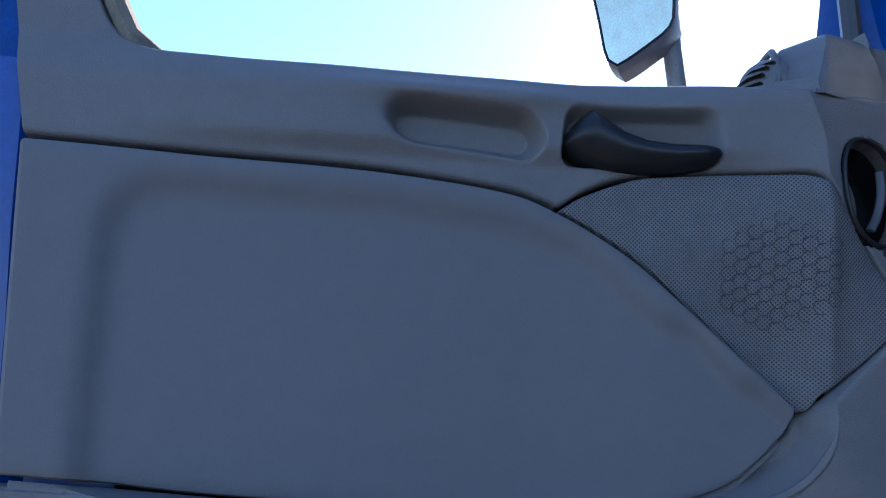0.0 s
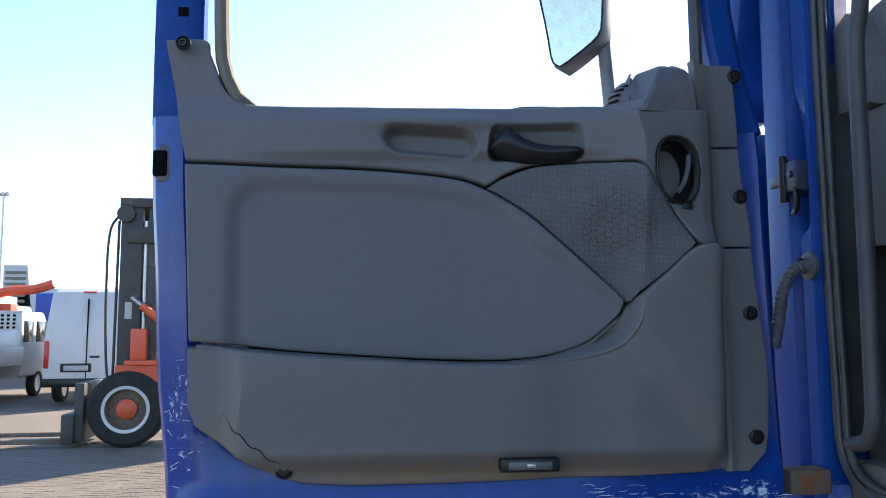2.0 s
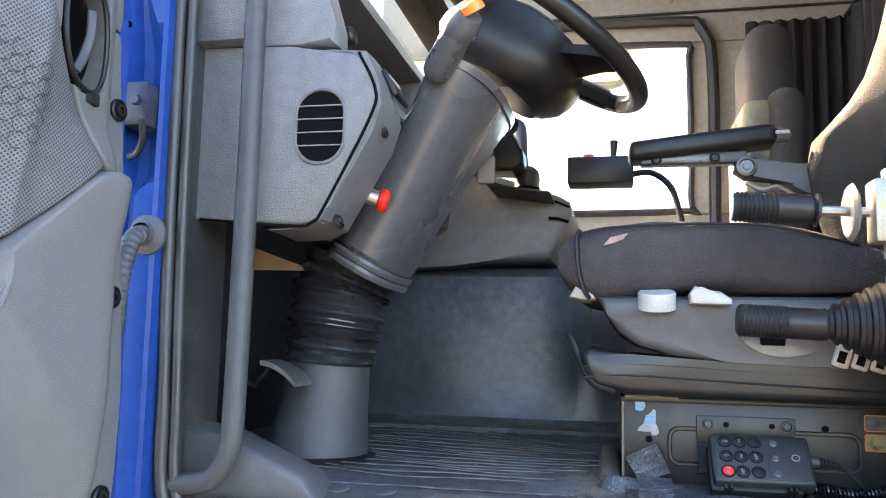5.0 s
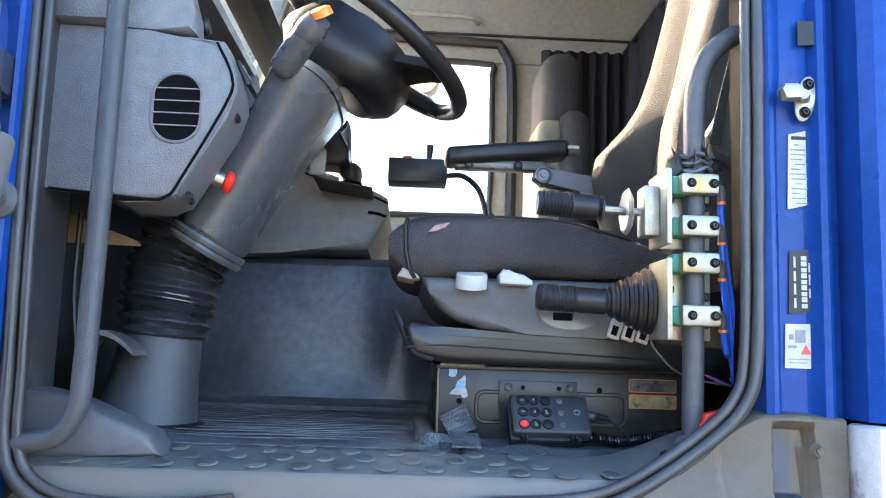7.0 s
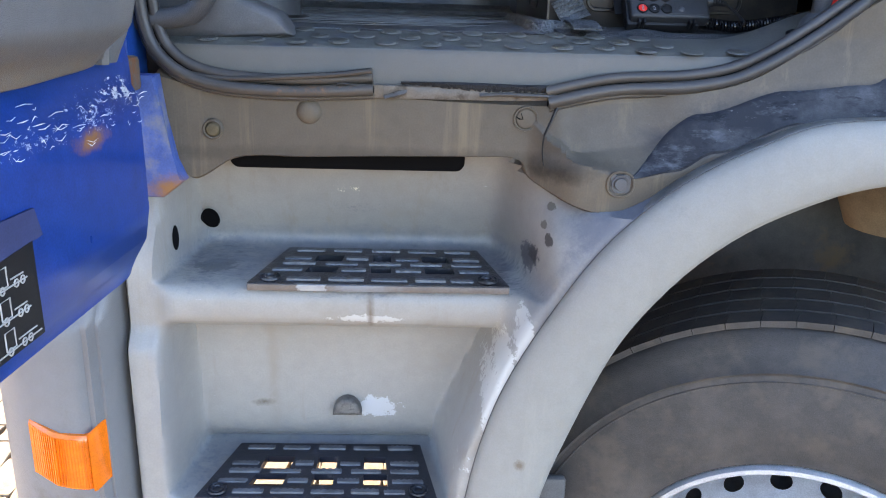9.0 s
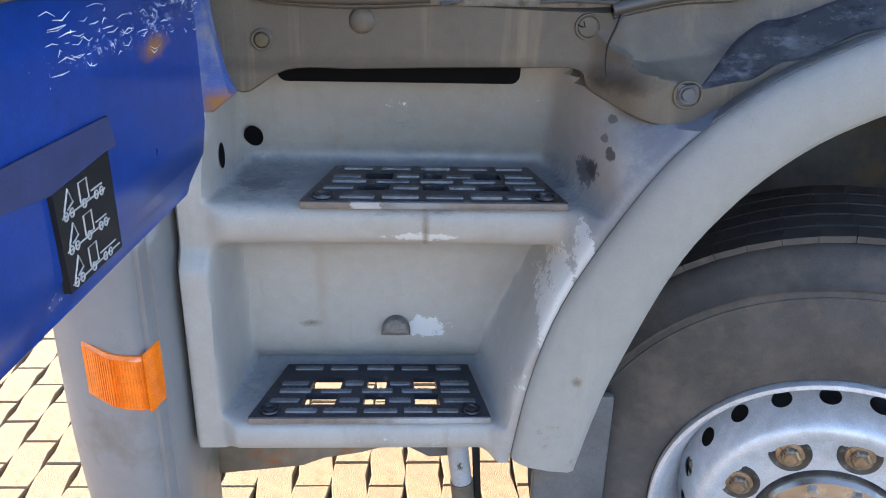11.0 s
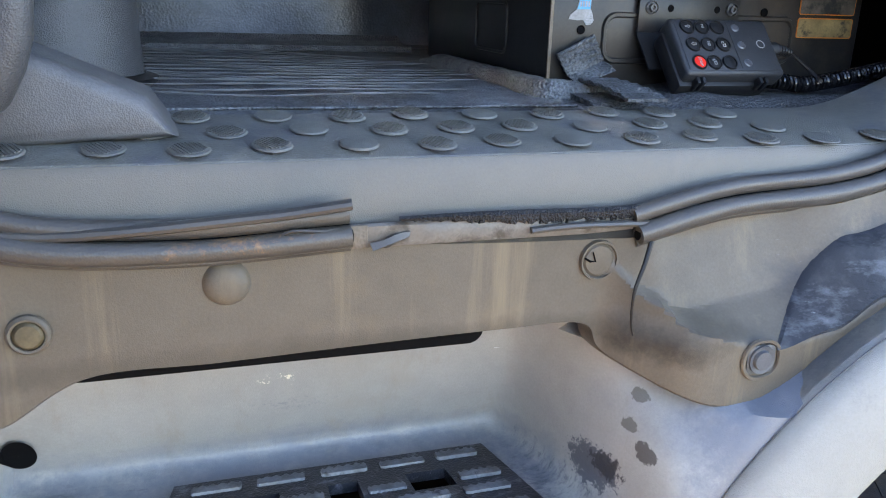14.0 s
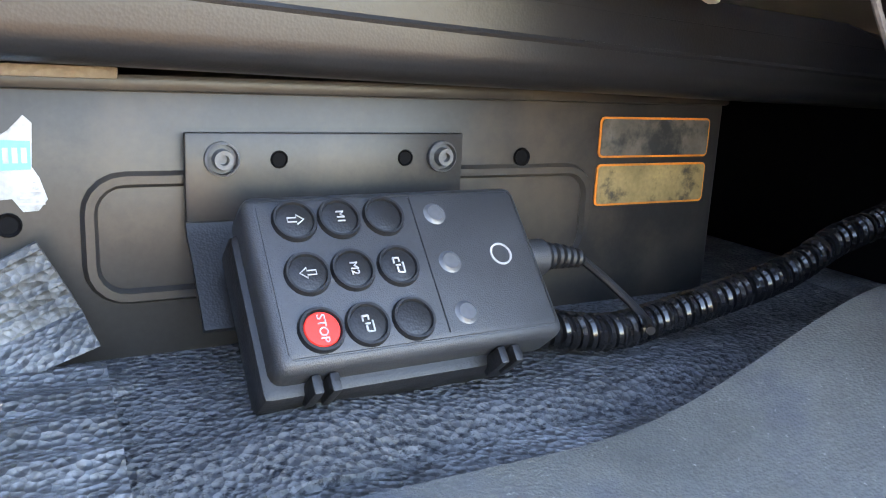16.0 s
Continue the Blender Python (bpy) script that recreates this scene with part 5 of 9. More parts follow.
CAP_BRASS = material("brass_bolt", (0.1, 0.078, 0.044), 0.6, 0.2, 0.3, 60)
ring_cap = part("trim_cap", lathe([(0.0105, -0.004), (0.011, 0.0005), (0.0125, 0.001), (0.0145, -0.001), (0.015, -0.004)], 24, False, Matrix.Translation((-0.607, -0.005, 1.344)) @ FACE), SILL, sill)
part("cap_bolt", lathe([(0.0, 0.001), (0.008, 0.0005), (0.0105, -0.002), (0.011, -0.004)], 20, False, Matrix.Translation((-0.607, -0.006, 1.344)) @ FACE), CAP_BRASS, ring_cap)
part("trim_cap", lathe([(0.0, 0.006), (0.008, 0.0055), (0.0135, 0.0035), (0.0165, 0.0), (0.0175, -0.002)], 28, False, Matrix.Translation((-0.473, -0.002, 1.371)) @ FACE), SILL, sill)
broken = part("trim_cap", lathe([(0.0, 0.001), (0.006, 0.0012), (0.0125, 0.0006), (0.0145, -0.0012), (0.0152, -0.0012), (0.0158, 0.0018), (0.0172, 0.0018), (0.018, -0.002)], 32, False, Matrix.Translation((-0.169, -0.002, 1.368)) @ FACE), SILL, sill, "cracked round trim cap")
part("cap_crack", tube([(-0.183, -0.0032, 1.371), (-0.178, -0.0034, 1.368), (-0.173, -0.0034, 1.3675), (-0.176, -0.0034, 1.376)], [0.0009, 0.0011, 0.0009, 0.0005], 6), BLACK_MATT, broken)
bezel = part("trim_cap", tube([(-0.043 + x_, sill_y(-0.043, 1.292) - 0.001, 1.292 + z_) for x_, z_ in rounded(-0.018, 0.018, -0.017, 0.017, 0.0155, 6)], 0.0022, 6, closed=True, up=(0, 1, 0)), SILL, sill, "square bezel round a bolt")
part("cap_bolt", lathe([(0.0, 0.004), (0.008, 0.004), (0.009, 0.001), (0.0125, 0.002), (0.0135, -0.003)], 22, False, Matrix.Translation((-0.043, sill_y(-0.043, 1.292) - 0.001, 1.292)) @ FACE), SEAT_PLASTIC, bezel)
part("bezel_pocket", box(-0.057, -0.029, sill_y(-0.043, 1.292) - 0.0012, sill_y(-0.043, 1.292) + 0.002, 1.279, 1.305, 0.001), CHASSIS, bezel)
for x, z, r in ((0.384, 1.42, 0.012), (0.4, 1.51, 0.009)):
    part("trim_cap", lathe([(0.0, 0.004), (r * 0.55, 0.005), (r * 0.6, 0.002), (r * 0.9, 0.003), (r, 0.0), (r * 1.25, -0.004)], 24, False, Matrix.Translation((x, sill_y(x, z) - 0.001, z)) @ FACE), SILL, sill)

# threshold with raised oval studs
rows = []
for k in range(61):
    x = -0.672 + k * (0.99 / 60)
    rise = 0.05 * smooth(0.1, 0.3, x) ** 1.3
    zt = 1.462 + rise
    zb = interp([(-0.68, 1.425), (-0.6, 1.41), (-0.38, 1.408), (-0.14, 1.405), (0.06, 1.428), (0.15, 1.45), (0.25, 1.517), (0.33, 1.57)], x)
    zb = min(zb, zt - 0.002)
    rows.append([(x, 0.012, zb), (x, 0.012, zt - 0.012), (x, 0.016, zt - 0.004), (x, 0.024, zt), (x, 0.06, zt + 0.006), (x, 0.1, zt + 0.012), (x, 0.125, zt + 0.014), (x, 0.132, zt + 0.006), (x, 0.136, zt - 0.01)])
threshold = part("threshold", sheet(rows, (0, 0.008, -0.01)), THRESH, cab, "worn grey threshold with oval anti-slip studs")
rows = [[(p[0], p[1] - 0.0025, p[2]) for p in r[:2]] + [(r[2][0], r[2][1] - 0.002, r[2][2] - 0.001)] for r in rows]
part("threshold_face", sheet(rows, (0, 0.002, 0)), THRESH_FACE, threshold)
stud = lathe([(0.0, 0.0024), (0.0125, 0.0023), (0.0145, 0.0017), (0.0155, 0.0)], 24, False)
worn_stud = stud.copy()
for k in range(9):
    x = -0.0108 + 0.0027 * k
    half = 0.9 * math.sqrt(max(0.0132 ** 2 - x * x, 0.0))
    box(x - 0.00065, x + 0.00065, -half, half, 0.0014, 0.0034, 0, bm=stud)
first_stud = None
for row, y0 in enumerate((0.033, 0.07, 0.106)):
    for k in range(14):
        x = -0.616 + 0.0618 * k + (0.031 if row == 1 else 0.002 * row) + 0.003 * math.sin(k * 1.7 + row)
        if x > (0.13, 0.06, 0.07)[row]:
            continue
        y = y0 - 0.012 * smooth(-0.05, 0.05, x) + 0.003 * math.sin(2.3 * k + row)
        rise = 0.05 * smooth(0.1, 0.3, x) ** 1.3
        m = Matrix.Translation((x, y, 1.462 + rise + 0.0015 + (y - 0.024) * 0.16)) @ Matrix.Rotation(radians(9), 4, "X") @ Matrix.Rotation(radians(28 + 12 * math.sin(3 * k + row)), 4, "Z") @ Matrix.Diagonal((1.0, 1.05, 0.75 + 0.2 * math.sin(5 * k + row), 1.0))
        if first_stud is None:
            first_stud = part("stud", stud, THRESH, threshold, at=m)
            worn_stud = part("stud", worn_stud, THRESH, threshold, "stud worn smooth", at=m @ Matrix.Translation((-0.0618, 0, 0)))
        else:
            o = new("stud", (worn_stud if (3 * k + 5 * row) % 7 in (0, 5) else first_stud).data)
            o.matrix_world = m
            o.parent = threshold
screw("threshold_screw", Matrix.Translation((0.218, 0.05, 1.4935)), threshold, 0.011)

# ---- grey step panel ----
steps = thing("step_panel", "grey plastic entry step panel with two treads, scuffed", "truck steps")
PROFILE = [(0.085, 1.33), (0.095, 1.29), (0.107, 1.25), (0.12, 1.21), (0.132, 1.18), (0.141, 1.163), (0.147, 1.152), (0.149, 1.144), (0.147, 1.138), (0.141, 1.1335), (0.13, 1.1305), (0.115, 1.129), (0.1, 1.127), (0.05, 1.125), (0.0, 1.123), (-0.022, 1.122), (-0.034, 1.119), (-0.041, 1.112), (-0.044, 1.1), (-0.043, 1.08), (-0.038, 1.068), (-0.028, 1.06),
           (-0.005, 1.053), (0.03, 1.044), (0.052, 1.03), (0.062, 1.01), (0.068, 0.97), (0.072, 0.9), (0.076, 0.85), (0.082, 0.825), (0.092, 0.808), (0.112, 0.792), (0.09, 0.786), (0.06, 0.784), (0.03, 0.783), (0.0, 0.782), (-0.03, 0.78), (-0.05, 0.779), (-0.066, 0.776), (-0.073, 0.769), (-0.076, 0.75), (-0.073, 0.735), (-0.062, 0.727), (-0.04, 0.722)]
dense = []
for (y0_, z0_), (y1_, z1_) in zip(PROFILE, PROFILE[1:]):
    n_ = max(int(abs(z1_ - z0_) / 0.009), 1)
    dense += [(y0_ + (y1_ - y0_) * q_ / n_, z0_ + (z1_ - z0_) * q_ / n_) for q_ in range(n_)]
PROFILE = dense + [PROFILE[-1]]
ARCH_X = [(0.70, -0.257), (0.741, -0.251), (0.884, -0.226), (1.016, -0.182), (1.1, -0.138), (1.172, -0.092), (1.252, -0.024), (1.31, 0.05), (1.35, 0.12)]


def step_y(x, y, z, xm):
    low = smooth(1.058, 1.02, z)
    left = smooth(-0.698, -0.664 - 0.004 * low, x)
    r0 = -0.2 if z > 1.058 else linear([(0.7, -0.3), (0.78, -0.297), (0.86, -0.285), (0.95, -0.245), (1.02, -0.215), (1.058, -0.2)], z)
    right = 1 - smooth(r0, min(r0 + 0.08, xm - 0.012), x)
    face = -0.034 - 0.02 * low + 0.04 * smooth(-0.735, -0.752, x)
    face += (-0.095 - face) * smooth(xm - 0.13, xm, x)
    if z > 1.13:
        face += 0.06 * smooth(1.13, 1.3, z) * (1 - left)
        face += 0.03 * smooth(1.2, 1.3, z) * (1 - right) * (1 - smooth(xm - 0.1, xm, x))
        low_edge = interp([(-0.2, 1.31), (-0.152, 1.278), (-0.046, 1.247), (0.068, 1.298), (0.16, 1.34)], x)
        face += 0.1 * smooth(low_edge + 0.003, low_edge + 0.02, z) * smooth(-0.26, -0.19, x)
    y = face + (y - face) * left * right
    return y + (-0.095 - y) * smooth(xm - 0.03, xm, x) if z < 1.24 else y


rows = []
COLS = 110
for k in range(COLS):
    row = []
    for y, z in PROFILE:
        xm = linear(ARCH_X, z)
        x = -0.752 + (xm + 0.752) * k / (COLS - 1)
        row.append((x, step_y(x, y, z, xm), z))
    rows.append(row)
bm = sheet(rows, (0, 0.01, -0.004))
cut = []
for f in bm.faces:
    c = f.calc_center_median()
    if (-0.6 < c.x < -0.31 and -0.045 < c.y < 0.065 and 0.768 < c.z < 0.789) or (-0.52 < c.x < -0.22 and 0.0 < c.y < 0.1 and 1.11 < c.z < 1.131):
        cut.append(f)
bmesh.ops.delete(bm, geom=cut, context="FACES")
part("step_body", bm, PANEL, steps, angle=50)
part("vent_slot", prism(rounded(-0.598, -0.25, 1.279, 1.318, 0.014), 0.05, 0.09, 0.0), BLACK_MATT, steps, "dark slot below the sill")
for hx, hz, rx, rz, out_ in ((-0.653, 1.1765, 0.0145, 0.0185, 0.0), (-0.6835, 1.172, 0.0016, 0.0195, 0.0012)):
    hole_rows = []
    for q_ in range(7):
        ring = []
        for k_ in range(28):
            x_ = hx + rx * (q_ + 0.05) / 6 * math.cos(2 * math.pi * k_ / 28)
            z_ = hz + rz * (q_ + 0.05) / 6 * math.sin(2 * math.pi * k_ / 28)
            back_ = linear([(z_p, y_p) for y_p, z_p in reversed(PROFILE[:30])], z_)
            ring.append((x_ + out_, step_y(x_, back_, z_, linear(ARCH_X, z_)) - (0.001 if out_ else 0.0045), z_))
        hole_rows.append(ring)
    part("round_hole", grid(hole_rows, closed=True), BLACK_MATT, steps)


RIB = material("worn_rib", (0.1, 0.108, 0.12), 0.4, 0, 0.5, 60, 0.3, 300, stain=(0.02, 0.022, 0.028), stain_amount=0.3, stain_scale=60, layers=[((0.2, 0.21, 0.225), (60, 160, 60), 0.68, 0.73)])
RIB_LOW = material("dark_rib", (0.1, 0.105, 0.115), 0.55, 0, 0.3, 40, 0, stain=(0.06, 0.062, 0.068), stain_amount=0.3, stain_scale=50)

STRIP = material("worn_front_strip", (0.14, 0.115, 0.1), 0.5, 0, 0.15, 20, 0, stain=(0.1, 0.085, 0.075), stain_amount=0.3, stain_scale=20, spots=[((-0.47, -0.044, 1.126), (0.03, 0.1, 0.03), (0.36, 0.36, 0.36), 40, 0.9), ((-0.4, -0.044, 1.126), (0.05, 0.1, 0.03), (0.2, 0.21, 0.225), 40, 0.9), ((-0.36, -0.07, 0.784), (0.1, 0.1, 0.03), (0.3, 0.31, 0.32), 40, 0.9)])


def tread(z, front, back, x0, x1, b0, b1, mat, rib_mat, cols, bands, label):
    """A trapezoid tread plate with six openings in two bands of three, and staggered rows of serrated ribs."""
    t = part("tread_plate", bmesh.new(), mat, steps, label)
    bm = bmesh.new()

    def at(u, v, h=0.0):
        a = x0 + (b0 - x0) * v
        b = x1 + (b1 - x1) * v
        return (a + (b - a) * u, front + (back - front) * v, z + 0.004 * v + h)
    us = [0.0] + [q for c_ in cols for q in c_] + [1.0]
    vs = [0.0, bands[0][0], bands[0][1], bands[1][0], bands[1][1], 1.0]
    holes = {(i, j) for i in (1, 3, 5) for j in (1, 3)}
    top = [[bm.verts.new(at(u, v, 0.005)) for v in vs] for u in us]
    bot = [[bm.verts.new(at(u, v, -0.006)) for v in vs] for u in us]
    nu, nv = len(us) - 1, len(vs) - 1
    for i in range(nu):
        for j in range(nv):
            if (i, j) in holes:
                a = [(i, j), (i + 1, j), (i + 1, j + 1), (i, j + 1)]
                for p, q in zip(a, a[1:] + a[:1]):
                    bm.faces.new((top[p[0]][p[1]], top[q[0]][q[1]], bot[q[0]][q[1]], bot[p[0]][p[1]]))
            else:
                bm.faces.new((top[i][j], top[i + 1][j], top[i + 1][j + 1], top[i][j + 1]))
                bm.faces.new((bot[i][j], bot[i][j + 1], bot[i + 1][j + 1], bot[i + 1][j]))
    edge = [(i, 0) for i in range(nu)] + [(nu, j) for j in range(nv)] + [(i, nv) for i in range(nu, 0, -1)] + [(0, j) for j in range(nv, 0, -1)]
    for p, q in zip(edge, edge[1:] + edge[:1]):
        bm.faces.new((top[p[0]][p[1]], top[q[0]][q[1]], bot[q[0]][q[1]], bot[p[0]][p[1]]))
    bmesh.ops.recalc_face_normals(bm, faces=bm.faces)
    bm.to_mesh(t.data)
    bm.free()
    # serrated ribs: rows of five between the bands of openings, rows of four beside the openings
    fives = ((0.06, 0.205), (0.25, 0.393), (0.444, 0.587), (0.63, 0.773), (0.816, 0.95))
    fours = ((0.045, cols[0][0] - 0.018), (cols[0][1] + 0.018, cols[1][0] - 0.018), (cols[1][1] + 0.018, cols[2][0] - 0.018), (cols[2][1] + 0.02, 0.96))
    mid = [(b_[0] + b_[1]) / 2 for b_ in bands]
    front_row = ((0.14, 0.27), (0.3, 0.44), (0.47, 0.61), (0.64, 0.76), (0.78, 0.87))
    for j, (v, spans) in enumerate(((0.1, front_row), (mid[0] - 0.02, fours), ((bands[0][1] + bands[1][0]) / 2, fives), (mid[1] - 0.02, fours), (0.91, fives))):
        for i, (u0, u1) in enumerate(spans):
            n = 24
            wear = 0.5 + 0.5 * math.sin(3.7 * i + 2.3 * j)
            rr = []
            for k in range(n + 1):
                u = u0 + (u1 - u0) * k / n
                tooth = 0.5 + 0.5 * math.cos(2 * math.pi * 5 * k / n)
                back_v = 0.016 + (0.026 - 0.012 * wear) * tooth
                lo_ = 0.034 + 0.003 * math.sin(1.9 * k + 5 * u + 7 * v) * wear
                if k in (0, n):
                    back_v, lo_ = 0.012, 0.026
                top_h = 0.0085 - 0.0014 * wear
                rr.append([at(u, v - lo_ - 0.006, 0.0045), at(u, v - lo_, top_h), at(u, v + back_v * 0.6, top_h + 0.0004), at(u, v + back_v, top_h), at(u, v + back_v + 0.006, 0.0045)])
            rb = grid(rr)
            rb.verts.ensure_lookup_table()
            rb.faces.new([rb.verts[q] for q in range(5)])
            rb.faces.new([rb.verts[n * 5 + q] for q in range(5)])
            part("rib", rb, rib_mat, t)
    for u in (0.07, 0.93):
        part("bolt_boss", lathe([(0.0, 0.001), (0.006, 0.001), (0.007, 0.004), (0.010, 0.004), (0.0105, 0.001), (0.0135, 0.001), (0.0145, 0.003), (0.0155, 0.0)], 22, False, Matrix.Translation(at(u, 0.12, 0.006))), mat, t)
    part("front_edge", box(x0, x1, front - 0.004, front + 0.002, z - 0.006, z + 0.004, 0.0015), STRIP, t, "brown front strip of the tread with bare worn places")
    return t


tread(1.126, -0.042, 0.112, -0.562, -0.184, -0.525, -0.222, TREAD, RIB, ((0.185, 0.315), (0.455, 0.545), (0.69, 0.815)), ((0.29, 0.45), (0.6, 0.78)), "black rubbed tread plate with six openings")
tread(0.784, -0.068, 0.08, -0.653, -0.281, -0.612, -0.308, TREAD2, RIB_LOW, ((0.19, 0.335), (0.46, 0.555), (0.69, 0.8)), ((0.2, 0.41), (0.51, 0.74)), "black tread plate with six see-through openings")
# black pan added below the upper tread so that its openings look dark
part("tread_blackout", box(-0.57, -0.17, 0.03, 0.4, 1.054, 1.066, 0.004), BLACK_MATT, steps)
# mounting lug with bare spot between the steps
part("jack_lug", prism([(0.024 * math.cos(a_), 0.03 * math.sin(a_)) for a_ in (math.pi * q_ / 14 for q_ in range(15))], 0.0, 0.026, 0.006, 3), material("worn_lug", (0.13, 0.12, 0.11), 0.6, 0, 0.4, 60, 0, stain=(0.04, 0.035, 0.03), stain_amount=0.5, stain_scale=50), steps, "half-round lug with rubbed edges", at=Matrix.Translation((-0.43, 0.052, 0.862)))

# ---- wheel arch ----
arch = thing("wheel_arch", "grey plastic wheel arch with a broad lip", "fender")
INNER = [(-0.153, 0.722), (-0.134, 0.804), (-0.107, 0.895), (-0.041, 1.058), (0.027, 1.155), (0.095, 1.218), (0.165, 1.26), (0.264, 1.298), (0.37, 1.311), (0.5, 1.3), (0.65, 1.24), (0.8, 1.08), (0.88, 0.9), (0.9, 0.75)]
OUTER = [(-0.251, 0.735), (-0.226, 0.884), (-0.182, 1.016), (-0.092, 1.172), (-0.024, 1.252), (0.05, 1.31), (0.13, 1.352), (0.22, 1.385), (0.37, 1.393), (0.55, 1.39), (0.75, 1.32), (0.92, 1.12), (0.99, 0.92), (1.02, 0.75)]
ci = curve([(x, z, 0) for x, z in INNER], 70)
co_ = curve([(x, z, 0) for x, z in OUTER], 70)
rows = []
for a, b in zip(ci, co_):
    row = [(a.x + 0.0, 0.06, a.y), (a.x, -0.09, a.y)]
    for t, y in ((0.0, -0.108), (0.03, -0.115), (0.12, -0.121), (0.4, -0.123), (0.7, -0.12), (0.9, -0.112), (0.97, -0.104), (1.0, -0.094)):
        p = a.lerp(b, t)
        row.append((p.x, y, p.y))
    row.append((b.x - 0.0, -0.07, b.y + 0.0))
    rows.append(row)
part("arch_band", sheet(rows, (0, 0.006, 0)), FENDER, arch, angle=50)
part("arch_seam", tube([(p.x - 0.0005, -0.0965, p.y + 0.0005) for p in co_], 0.0007, 5), CHASSIS, arch, "dark seam round the wheel arch")
part("mud_flap", box(-0.19, -0.06, 0.03, 0.05, 0.4, 0.76, 0.008), CHASSIS, arch, "black flap behind the wheel arch")
# liner behind the arch
liner_rows = [[(c.x, 0.05, c.y), (c.x + 0.01, 0.3, c.y + 0.01), (c.x + 0.02, 0.62, c.y + 0.02)] for c in ci]
part("arch_liner", grid(liner_rows), CHASSIS, arch)


# ---- front wheel, steered a little to the right ----
WHEEL_AT = pose(0.302, -0.068, 0.546, 90, 0, -22.0)
wheel = thing("front_wheel", "truck wheel with silver ten-stud rim and dusty tyre", "wheel", at=WHEEL_AT)
part("tyre", lathe([(0.296, -0.012), (0.302, 0.002), (0.33, 0.012), (0.38, 0.016), (0.43, 0.012), (0.455, 0.006), (0.46, 0.009), (0.468, 0.0), (0.49, -0.012), (0.512, -0.025), (0.52, -0.04), (0.523, -0.1), (0.524, -0.17), (0.523, -0.24), (0.515, -0.3), (0.45, -0.32), (0.3, -0.3)], 96, False), TYRE, wheel, "black tyre with brown dust on its sidewall")
for r_, w_ in ((0.445, 0.002),):
    part("sidewall_rib", tube([(r_ * math.cos(2 * math.pi * q_ / 120), r_ * math.sin(2 * math.pi * q_ / 120), interp([(0.33, 0.012), (0.38, 0.016), (0.43, 0.012), (0.455, 0.006)], r_)) for q_ in range(120)], w_, 6, closed=True), TYRE, wheel)
# tread blocks between the grooves
blk = bmesh.new()
for h0, h1 in ((-0.075, -0.03), (-0.13, -0.083), (-0.185, -0.138), (-0.24, -0.193), (-0.295, -0.248)):
    for k in range(64):
        a0, a1 = 2 * math.pi * (k + 0.01) / 64, 2 * math.pi * (k + 0.985) / 64
        sk = 0.012
        ring = []
        for rr in (0.52, 0.5305):
            ring.append([blk.verts.new((rr * math.cos(a + s), rr * math.sin(a + s), h)) for a, h, s in ((a0, h0, 0), (a1, h0, 0), (a1, h1, sk), (a0, h1, sk))])
        blk.faces.new(ring[1])
        for q in range(4):
            blk.faces.new((ring[0][q], ring[0][(q + 1) % 4], ring[1][(q + 1) % 4], ring[1][q]))
part("tread_rubber", blk, TYRE, wheel, angle=20)
# rim: flange, well, and a disc with hand holes
rim = part("rim", lathe([(0.2985, -0.012), (0.3, 0.004), (0.2975, 0.012), (0.291, 0.013), (0.286, 0.006), (0.281, -0.012), (0.272, -0.03), (0.262, -0.05), (0.258, -0.075), (0.25, -0.1), (0.236, -0.115)], 96, False), RIM, wheel, "silver steel rim")
N, HOLES = 720, 20
prof = [(0.252, -0.1)] + [(0.252 - 0.022 * k / 16, -0.09 + 0.068 * k / 16) for k in range(17)] + [(0.224, -0.002), (0.215, 0.006), (0.205, 0.008), (0.192, 0.004), (0.178, -0.004), (0.145, -0.004), (0.13, -0.004), (0.126, -0.012), (0.12, -0.03)]
HR = 0.0172


def hole_place(i, j):
    """Where a point of the disc lies about the nearest hand hole: along the rim, and across it."""
    return ((j % (N // HOLES)) - N / HOLES / 2) * 2 * math.pi / N * 0.24, (i - 9.5) * 0.0042


def disc_point(i, j):
    fi, fj = float(i), float(j)
    if i < 19:
        a_, c_ = hole_place(i, j)
        d_ = math.hypot(a_, c_)
        if 0.5 * HR < d_ and abs(d_ - HR) < 0.0031:
            fi = 9.5 + c_ * HR / d_ / 0.0042
            fj = j + a_ * (HR / d_ - 1) / (2 * math.pi / N * 0.24)
    i0 = min(max(int(math.floor(fi)), 0), len(prof) - 2)
    t_ = fi - i0
    r_ = prof[i0][0] + (prof[i0 + 1][0] - prof[i0][0]) * t_
    h_ = prof[i0][1] + (prof[i0 + 1][1] - prof[i0][1]) * t_
    return r_ * math.cos(2 * math.pi * fj / N), r_ * math.sin(2 * math.pi * fj / N), h_


bm = bmesh.new()
vs = [[bm.verts.new(disc_point(i, j)) for j in range(N)] for i in range(len(prof))]
for i in range(len(prof) - 1):
    for j in range(N):
        mid = [hole_place(i + di, j + dj) for di in (0, 1) for dj in (0, 1) if (j + dj) % (N // HOLES) or not dj]
        if i < 18 and math.hypot(sum(p[0] for p in mid) / len(mid), sum(p[1] for p in mid) / len(mid)) < HR:
            continue
        bm.faces.new((vs[i][j], vs[i + 1][j], vs[i + 1][(j + 1) % N], vs[i][(j + 1) % N]))
part("rim_disc", bm, RIM, rim)
part("drum", lathe([(0.0, -0.14), (0.23, -0.14), (0.23, -0.2), (0.0, -0.2)], 48, False), CHASSIS, wheel)
